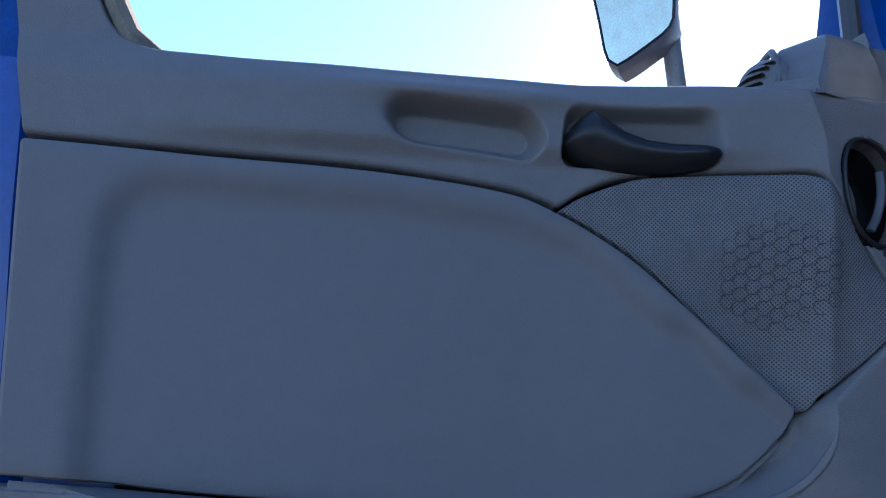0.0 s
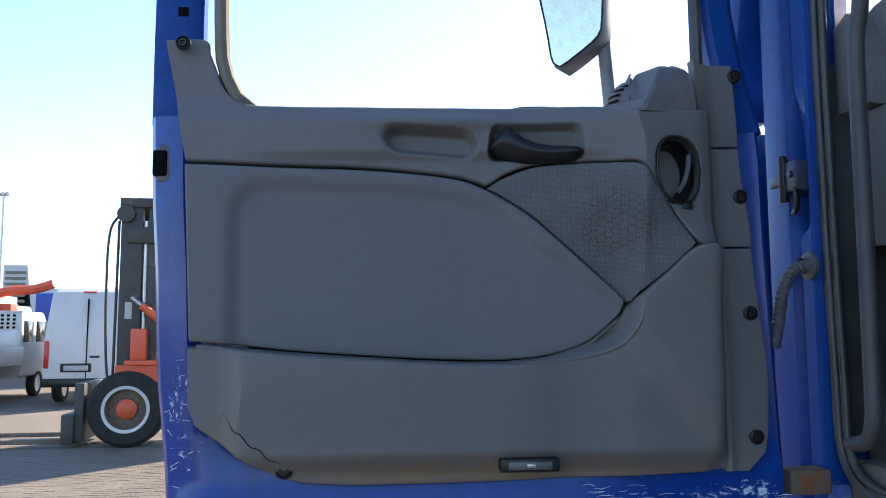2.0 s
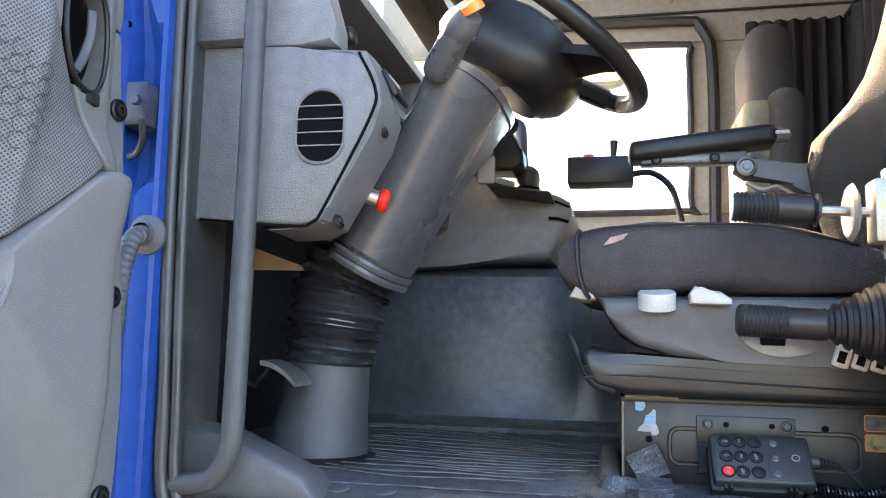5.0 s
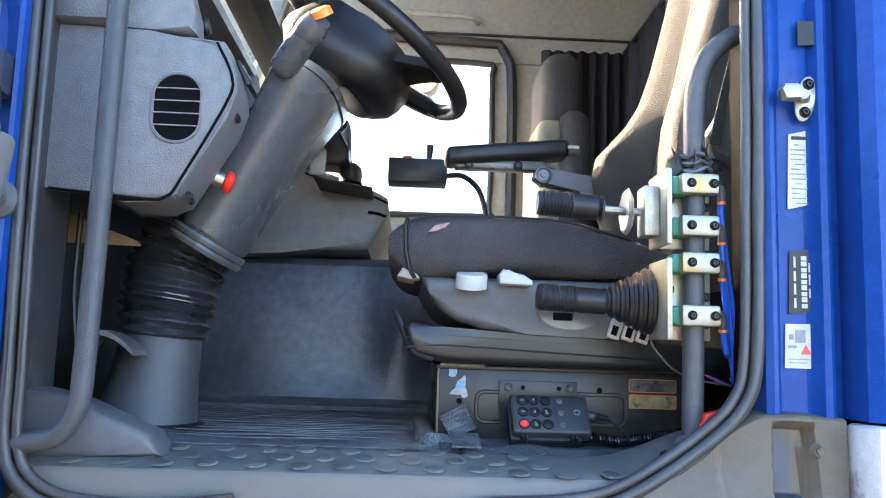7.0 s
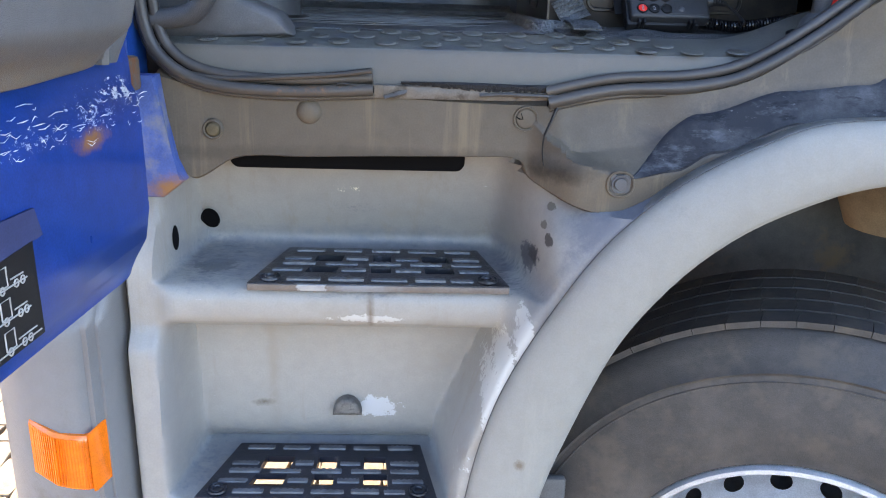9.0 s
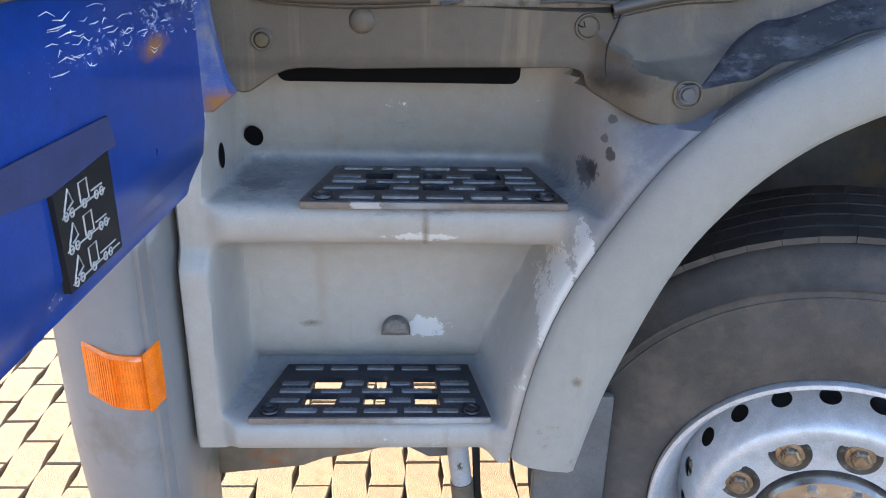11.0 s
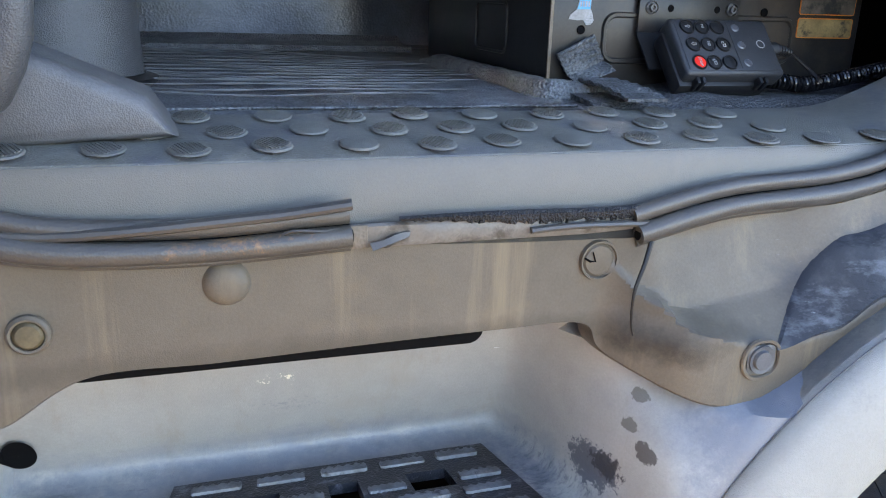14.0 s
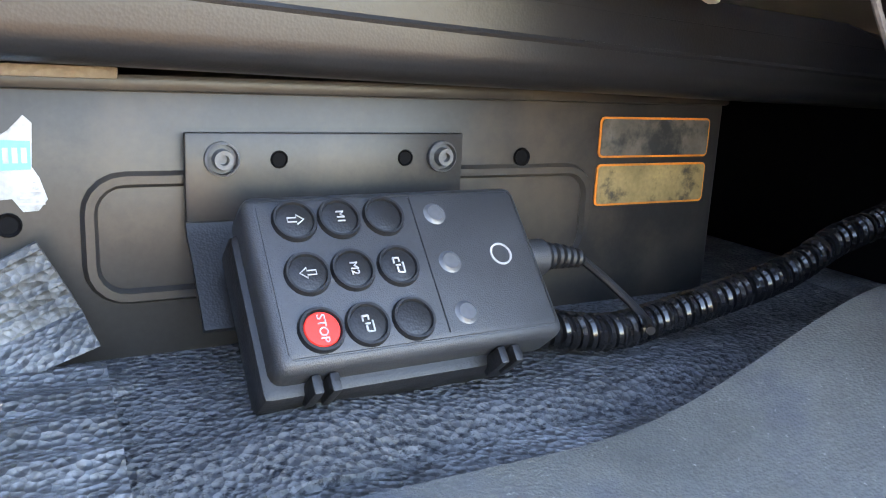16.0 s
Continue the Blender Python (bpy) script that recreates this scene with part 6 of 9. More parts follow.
nut_bm = join(lathe([(0.0, 0.016), (0.0085, 0.016), (0.0095, 0.013), (0.0095, 0.009)], 20, False), lathe([(0.0095, 0.011), (0.0135, 0.011), (0.0165, 0.008), (0.0165, 0.0), (0.017, -0.002)], 6, False), lathe([(0.015, 0.002), (0.0225, 0.0015), (0.0235, -0.003)], 24, False))
dish_bm = lathe([(0.0, -0.002), (0.03, -0.002), (0.033, -0.0005), (0.0345, -0.004)], 28, False)
NUT = material("greasy_nut", (0.34, 0.27, 0.2), 0.3, 0.8, 0.3, 40, 0, stain=(0.08, 0.06, 0.04), stain_amount=0.35, stain_scale=60)
# flat disc in a dark colour that stands for a shaded pocket
NUT_SEAT = material("dark_nut_disc", (0.05, 0.045, 0.04), 0.45, 0.3, 0.4, 40, 0, stain=(0.22, 0.2, 0.17), stain_amount=0.3, stain_scale=40)
HUB = material("greasy_hub", (0.36, 0.33, 0.29), 0.26, 0.85, 0.25, 14, 0, stain=(0.09, 0.06, 0.03), stain_amount=0.5, stain_scale=18)
nut0 = dish0 = None
for k in range(10):
    a = 0.218 + k * math.pi / 5
    m = Matrix.Translation((0.1675 * math.cos(a), 0.1675 * math.sin(a), -0.0005))
    if nut0 is None:
        nut0, dish0 = part("wheel_nut", nut_bm, NUT, wheel), part("nut_seat", dish_bm, NUT_SEAT, wheel)
        o, d = nut0, dish0
    else:
        o, d = new("wheel_nut", nut0.data), new("nut_seat", dish0.data)
    for q in (o, d):
        q.parent = wheel
        q.matrix_local = m
hub = part("hub_cap", lathe([(0.0, 0.075), (0.05, 0.072), (0.075, 0.06), (0.088, 0.04), (0.092, 0.02), (0.118, 0.016), (0.124, 0.01), (0.124, -0.02)], 48, False), HUB, wheel, "greasy steel hub cap")
for k in range(10):
    a = 0.1 + k * math.pi / 5
    part("hub_bolt", lathe([(0.0, 0.026), (0.007, 0.026), (0.009, 0.023), (0.009, 0.012)], 6, False, Matrix.Translation((0.107 * math.cos(a), 0.107 * math.sin(a), 0))), STEEL, hub)
# things in the wheel well
well = thing("chassis_parts", "dark chassis frame parts behind the wheel", "chassis")
part("frame_rail", box(-0.2, 2.6, 0.62, 0.7, 0.86, 1.355, 0.01), CHASSIS, well)
for x, z in ((0.2, 1.25), (0.28, 1.2), (0.36, 1.24), (0.42, 1.12), (0.3, 1.1), (0.22, 1.13)):
    part("frame_hole", lathe([(0.0, 0.0), (0.008, 0.0), (0.008, 0.004)], 14, False, Matrix.Translation((x, 0.62, z)) @ Matrix.Rotation(radians(90), 4, "X")), BLACK_MATT, well)
part("bracket", box(0.12, 0.2, 0.45, 0.6, 1.12, 1.22, 0.01), CHASSIS, well)
screw("bracket_bolt", Matrix.Translation((0.14, 0.445, 1.19)) @ Matrix.Rotation(radians(90), 4, "X"), well, 0.02)
part("air_bellows", lathe([(0.0, 0.2), (0.09, 0.2), (0.12, 0.16), (0.13, 0.08), (0.12, 0.0), (0.1, -0.05), (0.0, -0.05)], 32, False, Matrix.Translation((0.66, 0.42, 1.15))), material("tan_tank", (0.28, 0.2, 0.13), 0.6, 0, 0.15, 8), well)
part("floor_pan", box(-0.85, 1.2, 0.15, 2.2, 1.36, 1.44, 0.01), CHASSIS, well)
part("axle_beam", box(0.26, 0.4, 0.3, 1.9, 0.36, 0.5, 0.02), CHASSIS, well)
part("cross_tube", tube([(-0.9, 0.35, 0.73), (-0.1, 0.3, 0.75)], 0.02, 10), CHASSIS, well)
# rusty pipe and lever hanging below the lower step
pipe = thing("exhaust_flange", "rusty steel stub pipe below the steps", "pipe")
part("stub", tube(curve([(-0.325, 0.11, 0.77), (-0.32, 0.1, 0.62), (-0.308, 0.1, 0.52)], 12), 0.0195, 18), material("chipped_white_pipe", (0.3, 0.31, 0.33), 0.5, 0, 0.2, 10, 0, layers=[((0.06, 0.045, 0.035), (40, 40, 30), 0.6, 0.64), ((0.2, 0.1, 0.05), (70, 70, 70), 0.7, 0.74)]), pipe, "white paint chipped from the stub")
part("collar", tube([(-0.3095, 0.1, 0.532), (-0.303, 0.1, 0.476)], 0.0215, 18), RUST, pipe)
part("pipe_end", lathe([(0.0, 0.0), (0.012, 0.0), (0.014, 0.004), (0.02, 0.004), (0.0215, 0.0)], 18, False, Matrix.Translation((-0.303, 0.1, 0.476)) @ Matrix.Rotation(radians(180), 4, "X")), RUST, pipe)
part("carrier_plate", box(-0.63, -0.33, -0.015, 0.072, 0.712, 0.718, 0.001), RUST, pipe)
part("plate", prism([(-0.78, 0.64), (-0.43, 0.64), (-0.43, 0.612), (-0.5, 0.594), (-0.56, 0.586), (-0.6, 0.566), (-0.66, 0.56), (-0.76, 0.548)], 0.1, 0.106, 0.002), RUST, pipe, "bent rusty carrier plate")
part("tow_strap", tube(curve([(-0.287, 0.12, 0.76), (-0.284, 0.115, 0.6), (-0.275, 0.11, 0.45)], 10), 0.008, 8, flat=0.5), BLACK, pipe, "black hose beside the stub")
part("hanger", prism([(-0.45, 0.66), (-0.335, 0.66), (-0.335, 0.578), (-0.37, 0.575), (-0.41, 0.598)], 0.112, 0.118, 0.002), CHASSIS, pipe)

# ---- bumper corner ahead of the steps ----
bumper = thing("bumper_corner", "grey plastic bumper corner with orange side marker", "bumper")
rows = []
for z in (1.19, 1.175, 1.14, 1.11, 1.098, 1.088, 1.075, 1.04, 1.0, 0.96, 0.92, 0.88, 0.84, 0.8, 0.75, 0.7, 0.6, 0.5, 0.4, 0.34):
    fall = smooth(0.8, 0.3, z)
    crease = smooth(1.105, 1.08, z)
    lean = -0.06 * smooth(1.085, 1.2, z)
    rows.append([(-0.757, 0.06, z), (-0.759, -0.03, z), (-0.762, -0.07 - lean * 0.5, z), (-0.766, -0.086 - lean, z), (-0.774, -0.092 - lean - 0.008 * crease, z), (-0.782, -0.094 - lean - 0.004 * crease, z), (-0.79, -0.09 - lean - 0.018 * crease, z), (-0.82, -0.095 - lean - 0.02 * crease, z), (-0.88 + 0.02 * fall, -0.082 - 0.008 * crease, z), (-0.93 + 0.03 * fall, -0.05, z), (-0.965 + 0.03 * fall, 0.02, z), (-0.985 + 0.03 * fall, 0.12, z), (-1.02, 0.5, z), (-1.028, 0.9, z)])
part("bumper_shell", sheet(rows, (0.012, 0.012, 0)), BUMPER, bumper, angle=50)
def bump_y(x):
    return interp([(-0.93, -0.05), (-0.88, -0.09), (-0.82, -0.117), (-0.785, -0.112), (-0.772, -0.085)], x)


mrows = []
for z in (0.846, 0.85, 0.88, 0.915, 0.93, 0.935):
    mrows.append([(x, bump_y(x) - 0.006 + (0.004 if z in (0.846, 0.935) else 0), z - 0.018 * (x + 0.87) / 0.1) for x in (-0.872, -0.868, -0.85, -0.83, -0.81, -0.79, -0.78)])
marker = part("side_marker", sheet(mrows, (0, 0.02, 0)), ORANGE, bumper, "orange side marker lens with fine ribs")
part("marker_strip", sheet([[(-0.781, -0.116, z), (-0.772, -0.098, z + 0.006), (-0.762, -0.075, z + 0.01)] for z in (0.83, 0.86, 0.9, 0.925)], (0.004, 0.004, 0)), ORANGE, marker)
for k in range(22):
    x = -0.866 + 0.004 * k
    part("lens_rib", tube([(x, bump_y(x) - 0.0062, 0.852 - 0.018 * (x + 0.87) / 0.1), (x, bump_y(x) - 0.0062, 0.93 - 0.018 * (x + 0.87) / 0.1)], 0.0009, 4), ORANGE, marker)

# ---- cab interior ----
room = thing("cab_lining", "beige cab lining with the passenger side window", "cab interior", kind="structure")
# floor and tunnel
floor_rows = []
for k in range(180):
    x = -0.95 + k * (1.75 / 179)
    row = []
    for j in range(120):
        y = 0.118 + j * (0.9 / 119)
        z = 1.474 + 0.006 * smooth(0.13, 0.3, y)
        z += 0.0012 * math.sin(11 * x + 7 * y) * math.sin(5 * x - 13 * y)
        row.append((x, y, z))
    floor_rows.append(row)
floor = part("floor", sheet(floor_rows, (0, 0, -0.02)), MAT, room, "dark worn rubber floor mat")
tun = []
for k in range(40):
    x = -1.02 + k * (1.57 / 39)
    b = 0.03 * math.exp(-(((x + 0.18) / 0.05) ** 2))
    row = []
    for y, z in ((0.86, 1.478), (0.93, 1.479), (0.955, 1.486), (0.965, 1.51), (0.97, 1.6), (0.975, 1.72), (0.98, 1.8), (0.99, 1.84), (1.02, 1.862), (1.1, 1.87), (1.5, 1.872)):
        row.append((x, y - b * smooth(1.49, 1.55, z) + 0.006 * math.sin(9 * x + 14 * z), z))
    tun.append(row)
part("engine_tunnel", sheet(tun, (0, 0.01, -0.01)), TUNNEL, room, "engine tunnel in dark blue-black leathercloth")
# walls, roof
far_y = 2.2
part("far_wall_low", box(-1.1, 1.3, far_y, far_y + 0.06, 1.4, 2.18, 0.01), CREAM, room)
part("far_wall_rear", box(0.16, 1.3, far_y, far_y + 0.06, 2.18, 2.86, 0.01), CREAM, room)
part("far_wall_top", box(-1.1, 1.3, far_y, far_y + 0.06, 2.86, 3.45, 0.01), CREAM, room)
part("window_surround", tube(curve([(-0.9, 2.19, 2.19), (0.1, 2.19, 2.19), (0.155, 2.19, 2.24), (0.155, 2.19, 2.78), (0.11, 2.19, 2.85), (-0.7, 2.19, 2.86)], 60), 0.014, 8), RUBBER, room)
part("door_frame_trim", tube(curve([(0.24, 2.18, 1.5), (0.245, 2.18, 2.7), (0.2, 2.18, 2.9), (0.1, 2.18, 2.94), (-0.9, 2.18, 2.95)], 60), 0.022, 8), RUBBER, room)
pane = part("side_pane", box(-1.05, 0.16, far_y + 0.03, far_y + 0.035, 2.18, 2.86), GLASS, room)
pane.visible_shadow = False
part("rear_wall", box(1.0, 1.06, -0.05, 2.26, 1.4, 3.45, 0.01), CREAM, room)
# roof and windscreen top are unseen, raised so that sun reaches the backrest
part("roof", box(-0.66, 1.06, -0.06, 2.26, 3.42, 3.48, 0.01), CREAM, room)
part("roof_rail", box(-0.9, 0.45, -0.06, 0.05, 2.9, 3.45, 0.01), BLUE, room)
# black wall and an added black box paint the cab's dark rear corner
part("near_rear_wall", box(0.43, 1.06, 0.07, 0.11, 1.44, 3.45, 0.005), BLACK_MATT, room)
part("rear_dark_box", box(0.46, 1.0, 0.12, 2.15, 1.47, 1.95, 0.03), BLACK_MATT, room)
# windscreen frame and glass
for y0, y1 in ((-0.05, 0.05), (2.15, 2.26)):
    a = [(-1.05, 2.15), (-0.97, 2.15), (-0.61, 3.45), (-0.69, 3.45)]
    part("windscreen_post", prism(a, y0, y1, 0.008), BLUE if y0 < 0 else CREAM, room)
part("front_wall", box(-1.1, -1.02, -0.02, 2.26, 1.0, 2.14, 0.01), BLUE, room)
ws = part("windscreen", sheet([[(-1.0, 0.05, 2.15), (-1.0, 2.15, 2.15)], [(-0.63, 0.05, 3.44), (-0.63, 2.15, 3.44)]], (0.005, 0, 0)), GLASS, room)
ws.visible_shadow = False
# two boards added out of view, shading the lower backrest and the door seal
part("sun_blocker", box(-0.79, -0.7, 1.21, 2.14, 2.72, 2.86, 0.01), BLACK_MATT, room, "dark board added at the windscreen to block sun")
part("sun_blocker", box(-0.79, -0.68, 0.08, 1.2, 2.72, 3.35, 0.01), BLACK_MATT, room, "dark board added at the windscreen to block sun")
part("wall_seam", box(-0.8, 1.0, 2.186, 2.198, 2.975, 2.984, 0.002), RUBBER, room)
part("wall_grip", tube(curve([(-0.3, 2.19, 3.05), (-0.28, 2.15, 3.048), (0.06, 2.145, 3.036), (0.09, 2.19, 3.03)], 16), 0.012, 10), CREAM, room, "beige grab handle above the side window")
# dark pleated curtain behind the seats
cr = [[(0.72 + 0.014 * math.sin(55 * y) + 0.006 * math.sin(91 * y + z), y, z) for z in (1.5, 1.9, 2.4, 2.9)] for y in [0.95 + 1.15 * k / 150 for k in range(151)]]
cr += [[(0.72 - 0.36 * k / 50, 2.13 + 0.012 * math.sin(0.9 * k) + 0.004 * math.sin(1.7 * k + z), z) for z in (1.5, 1.9, 2.4, 2.9)] for k in range(1, 51)]
curtain = tagged(part("curtain", sheet(cr, (0.004, 0, 0)), CURTAIN), "dark pleated curtain hanging behind the seats", "curtain")
# gloss rail of the curtain
part("curtain_rail", tube([(0.72, 0.9, 2.91), (0.72, 2.15, 2.91)], 0.012, 8), BLACK, curtain)

# dashboard
dash = thing("dashboard", "dark grey plastic truck dashboard", "dashboard")
SIDE_LOW = [(-0.99, 1.85), (-0.68, 1.843), (-0.54, 1.832), (-0.512, 1.838), (-0.496, 1.86), (-0.436, 1.98), (-0.43, 2.02), (-0.455, 2.072), (-0.56, 2.086), (-0.7, 2.09), (-0.99, 2.1)]
part("side_panel", prism(SIDE_LOW, 0.045, 0.075, 0.006), DASH, dash)
part("side_panel_upper", prism([(-0.99, 2.104), (-0.7, 2.094), (-0.56, 2.09), (-0.492, 2.084), (-0.497, 2.117), (-0.527, 2.215), (-0.536, 2.262), (-0.548, 2.279), (-0.58, 2.285), (-0.62, 2.281), (-0.67, 2.263), (-0.705, 2.24), (-0.8, 2.2), (-0.99, 2.19)], 0.05, 0.1, 0.012, 3), DASH, dash)
# hidden block added on the dashboard to keep sun off the floor
part("dash_sun_block", prism([(-1.0, 2.1), (-0.86, 2.1), (-0.85, 2.3), (-0.88, 2.36), (-1.0, 2.36)], 0.82, 2.14, 0.02, 3), DASH, dash)
part("pillar_pad", prism([(-0.6, 2.09), (-0.595, 2.19), (-0.62, 2.26), (-0.66, 2.28), (-0.7, 2.26), (-0.7, 2.09)], 0.02, 0.08, 0.012), DASH, dash)
# lighter edge strip round the side panel
part("edge_groove", tube(curve([(x - 0.006, 0.0445, z) for x, z in SIDE_LOW[1:8]], 50), 0.0022, 6), BLACK_MATT, dash)
# driver-facing panel running inwards
rows = []
for k in range(12):
    t = k / 11
    y = 0.05 + 0.13 * t
    sx = 0.012 * t - 0.02 * t * t
    rows.append([(-0.57 + sx, y, 1.828), (-0.535 + sx, y, 1.83), (-0.507 + sx, y, 1.842), (-0.44 + sx, y, 1.96), (-0.428 + sx, y, 2.0), (-0.432 + sx, y, 2.03), (-0.452 + sx, y, 2.075), (-0.5, y, 2.08)])
swp = part("switch_panel", sheet(rows, (-0.02, 0.0, 0)), DASH, dash)
for z, x in ((1.975, -0.436), (1.846, -0.497)):
    screw("panel_screw", Matrix.Translation((x, 0.09, z)) @ Matrix.Rotation(radians(65), 4, "Y"), swp, 0.011)
sw_bank = part("switch_bank", box(-0.004, 0.004, -0.035, 0.035, -0.022, 0.022, 0.003), BLACK, dash, "black switch bank with white marks", at=Matrix.Translation((-0.432, 0.13, 2.045)) @ Matrix.Rotation(radians(-28), 4, "Y"))
for k in range(4):
    part("switch_mark", box(0.0042, 0.005, -0.03 + 0.016 * k, -0.022 + 0.016 * k, 0.006, 0.012), WHITE, sw_bank)
part("dash_body", prism([(-1.0, 1.9), (-0.6, 1.9), (-0.52, 1.95), (-0.5, 2.07), (-0.52, 2.12), (-0.7, 2.16), (-1.0, 2.16)], 0.1, 2.15, 0.02), DASH, dash)
hood = part("binnacle_hood", prism([(-0.85, 2.19), (-0.705, 2.24), (-0.62, 2.282), (-0.575, 2.288), (-0.546, 2.28), (-0.552, 2.268), (-0.62, 2.262), (-0.7, 2.225), (-0.85, 2.17)], 0.095, 0.78, 0.006, 3), DASH, dash, "instrument hood with a dark hollow")
part("hood_cheek", prism([(-0.85, 2.1), (-0.5, 2.09), (-0.545, 2.27), (-0.62, 2.275), (-0.85, 2.18)], 0.76, 0.79, 0.008), DASH, hood)
face_ = part("instrument_face", sheet([[(-0.6, y_, 2.085), (-0.63, y_, 2.15), (-0.66, y_, 2.24)] for y_ in (0.1, 0.3, 0.5, 0.76)], (-0.01, 0, 0)), material("instrument_glass", (0.01, 0.01, 0.011), 0.12, 0, 0.1, 10), hood)
for y_ in (0.3, 0.5):
    part("dial_ring", tube([(-0.62 - 0.032 * math.sin(a_) , y_ + 0.06 * math.cos(a_), 2.155 + 0.058 * math.sin(a_)) for a_ in (2 * math.pi * q_ / 32 for q_ in range(32))], 0.003, 6, closed=True), DASH_LIGHT, face_)
part("light_knob", lathe([(0.0, 0.02), (0.012, 0.02), (0.015, 0.016), (0.015, 0.0)], 18, False, Matrix.Translation((-0.515, 0.125, 2.125)) @ Matrix.Rotation(radians(80), 4, "Y")), BLACK, dash)
part("instrument_shelf", sheet([[(-0.61, y_, 2.092), (-0.52, y_, 2.088), (-0.49, y_, 2.075)] for y_ in (0.08, 0.3, 0.78)], (0, 0, -0.01)), BLACK, dash)
part("insulation_patch", sheet([[(-0.76 + 0.14 * u_, 0.3 + 0.02 * u_, 1.845 - 0.05 * u_ * (1 - v_) - 0.05 * v_) for v_ in (0, 0.5, 1)] for u_ in (0, 0.3, 0.7, 1)], (0, 0.004, 0)), material("tan_insulation", (0.15, 0.09, 0.045), 0.8, 0, 0.2, 20), dash, "tan insulation showing under the dashboard")
part("knee_wall", prism([(-1.02, 1.47), (-0.9, 1.47), (-0.8, 1.62), (-0.76, 1.9), (-1.02, 1.9)], 0.06, 0.95, 0.01), FOOTWELL, dash)
# side vent
vent = part("air_vent", prism(rounded(-0.549, -0.478, 1.918, 2.022, 0.034, 8), 0.0445, 0.046, 0), BLACK_MATT, dash, "oval air vent with thin slats")
part("vent_ring", tube([(x, 0.045, z) for x, z in rounded(-0.549, -0.478, 1.918, 2.022, 0.034, 8)], 0.003, 6, closed=True, up=(0, 1, 0)), DASH, vent)
for k in range(4):
    z = 1.942 + k * 0.0185
    w = 0.034 if 0 < k < 3 else 0.031
    part("vent_slat", box(-0.5135 - w, -0.5135 + w, 0.041, 0.0445, z, z + 0.0014, 0), DASH_LIGHT, vent)
# emergency stop button
stop = part("emergency_stop", tube([(-0.51, 0.19, 1.907), (-0.474, 0.199, 1.895)], 0.0125, 18), STEEL, dash, "red emergency stop button on a steel collar")
part("button_head", lathe([(0.0, 0.014), (0.011, 0.014), (0.0165, 0.011), (0.019, 0.006), (0.0175, 0.0), (0.011, -0.003)], 28, False, Matrix.Translation((-0.472, 0.2, 1.894)) @ Matrix.Rotation(radians(105), 4, "Y") @ Matrix.Rotation(radians(-15), 4, "X")), RED, stop)
# grey lower console beyond the column
CONS = [(-0.9, 1.845), (-0.607, 1.856), (-0.5, 1.862), (-0.42, 1.874), (-0.3, 1.876), (-0.272, 1.882), (-0.232, 1.95), (-0.222, 1.985), (-0.226, 2.016), (-0.25, 2.03), (-0.31, 2.05), (-0.429, 2.092), (-0.52, 2.1), (-0.9, 2.11)]
part("centre_console", prism(CONS, 0.93, 1.7, 0.02, 3), DASH, dash, "grey centre console")
part("console_lid", tube(curve([(-0.226, 0.925, 2.0), (-0.3, 0.925, 2.03), (-0.44, 0.925, 2.07)], 14), 0.003, 6), BLACK_MATT, dash)
part("console_cut", tube(curve([(-0.228, 0.926, 1.965), (-0.25, 0.926, 1.972), (-0.275, 0.926, 1.975)], 8), 0.004, 6), BLACK_MATT, dash)
# parking brake levers on the console
lv = part("console_lever", lathe([(0.0, 0.026), (0.016, 0.023), (0.027, 0.012), (0.03, -0.004), (0.028, -0.02), (0.03, -0.026)], 24, False, Matrix.Translation((-0.318, 0.85, 2.058)) @ Matrix.Diagonal((1.0, 1.3, 1, 1))), BLACK, dash, "black gear lever on a round gaiter")
part("lever_arm", tube(curve([(-0.326, 0.86, 2.075), (-0.332, 0.88, 2.12), (-0.34, 0.9, 2.17), (-0.345, 0.905, 2.195), (-0.362, 0.9, 2.206)], 16), [0.011] * 6 + [0.012, 0.013, 0.014, 0.015, 0.0155, 0.016, 0.016, 0.015, 0.013, 0.008], 14), COLUMN, lv)
part("lever_plate", prism([(-0.4, 2.028), (-0.26, 2.008), (-0.26, 2.012), (-0.4, 2.033)], 0.78, 0.95, 0.001), BLACK, lv)
part("wiper_stalk", tube(curve([(-0.375, 0.57, 2.07), (-0.352, 0.6, 2.1), (-0.332, 0.636, 2.124), (-0.322, 0.65, 2.13)], 14), [0.009] * 6 + [0.011, 0.014, 0.017, 0.019, 0.02, 0.02, 0.018, 0.01], 14), BLACK, dash, "black paddle stalk behind the column")
blk_ = part("switch_block", prism([(-0.47, 2.2), (-0.372, 2.195), (-0.318, 2.1), (-0.316, 2.068), (-0.34, 2.052), (-0.47, 2.06)], 0.74, 0.84, 0.012, 3), BLACK, dash, "black switch block beside the column")
part("block_edge", tube(curve([(-0.372, 0.737, 2.19), (-0.345, 0.737, 2.145), (-0.32, 0.737, 2.1)], 10), 0.0022, 6), DASH_LIGHT, blk_)
brk = part("brake_lever", tube(curve([(-0.398, 0.71, 2.085), (-0.385, 0.7, 2.11), (-0.362, 0.695, 2.14), (-0.35, 0.69, 2.165)], 16), [0.008] * 7 + [0.009, 0.011, 0.013, 0.0145, 0.015, 0.015, 0.0145, 0.012, 0.007], 14), BLACK, dash, "black parking brake lever")
part("lever_drum", tube([(-0.41, 0.69, 2.075), (-0.378, 0.69, 2.072)], 0.021, 20), BLACK, brk)
part("drum_ring", tube([(-0.379, 0.69, 2.072), (-0.376, 0.69, 2.0718)], 0.0215, 20), DASH_LIGHT, brk)
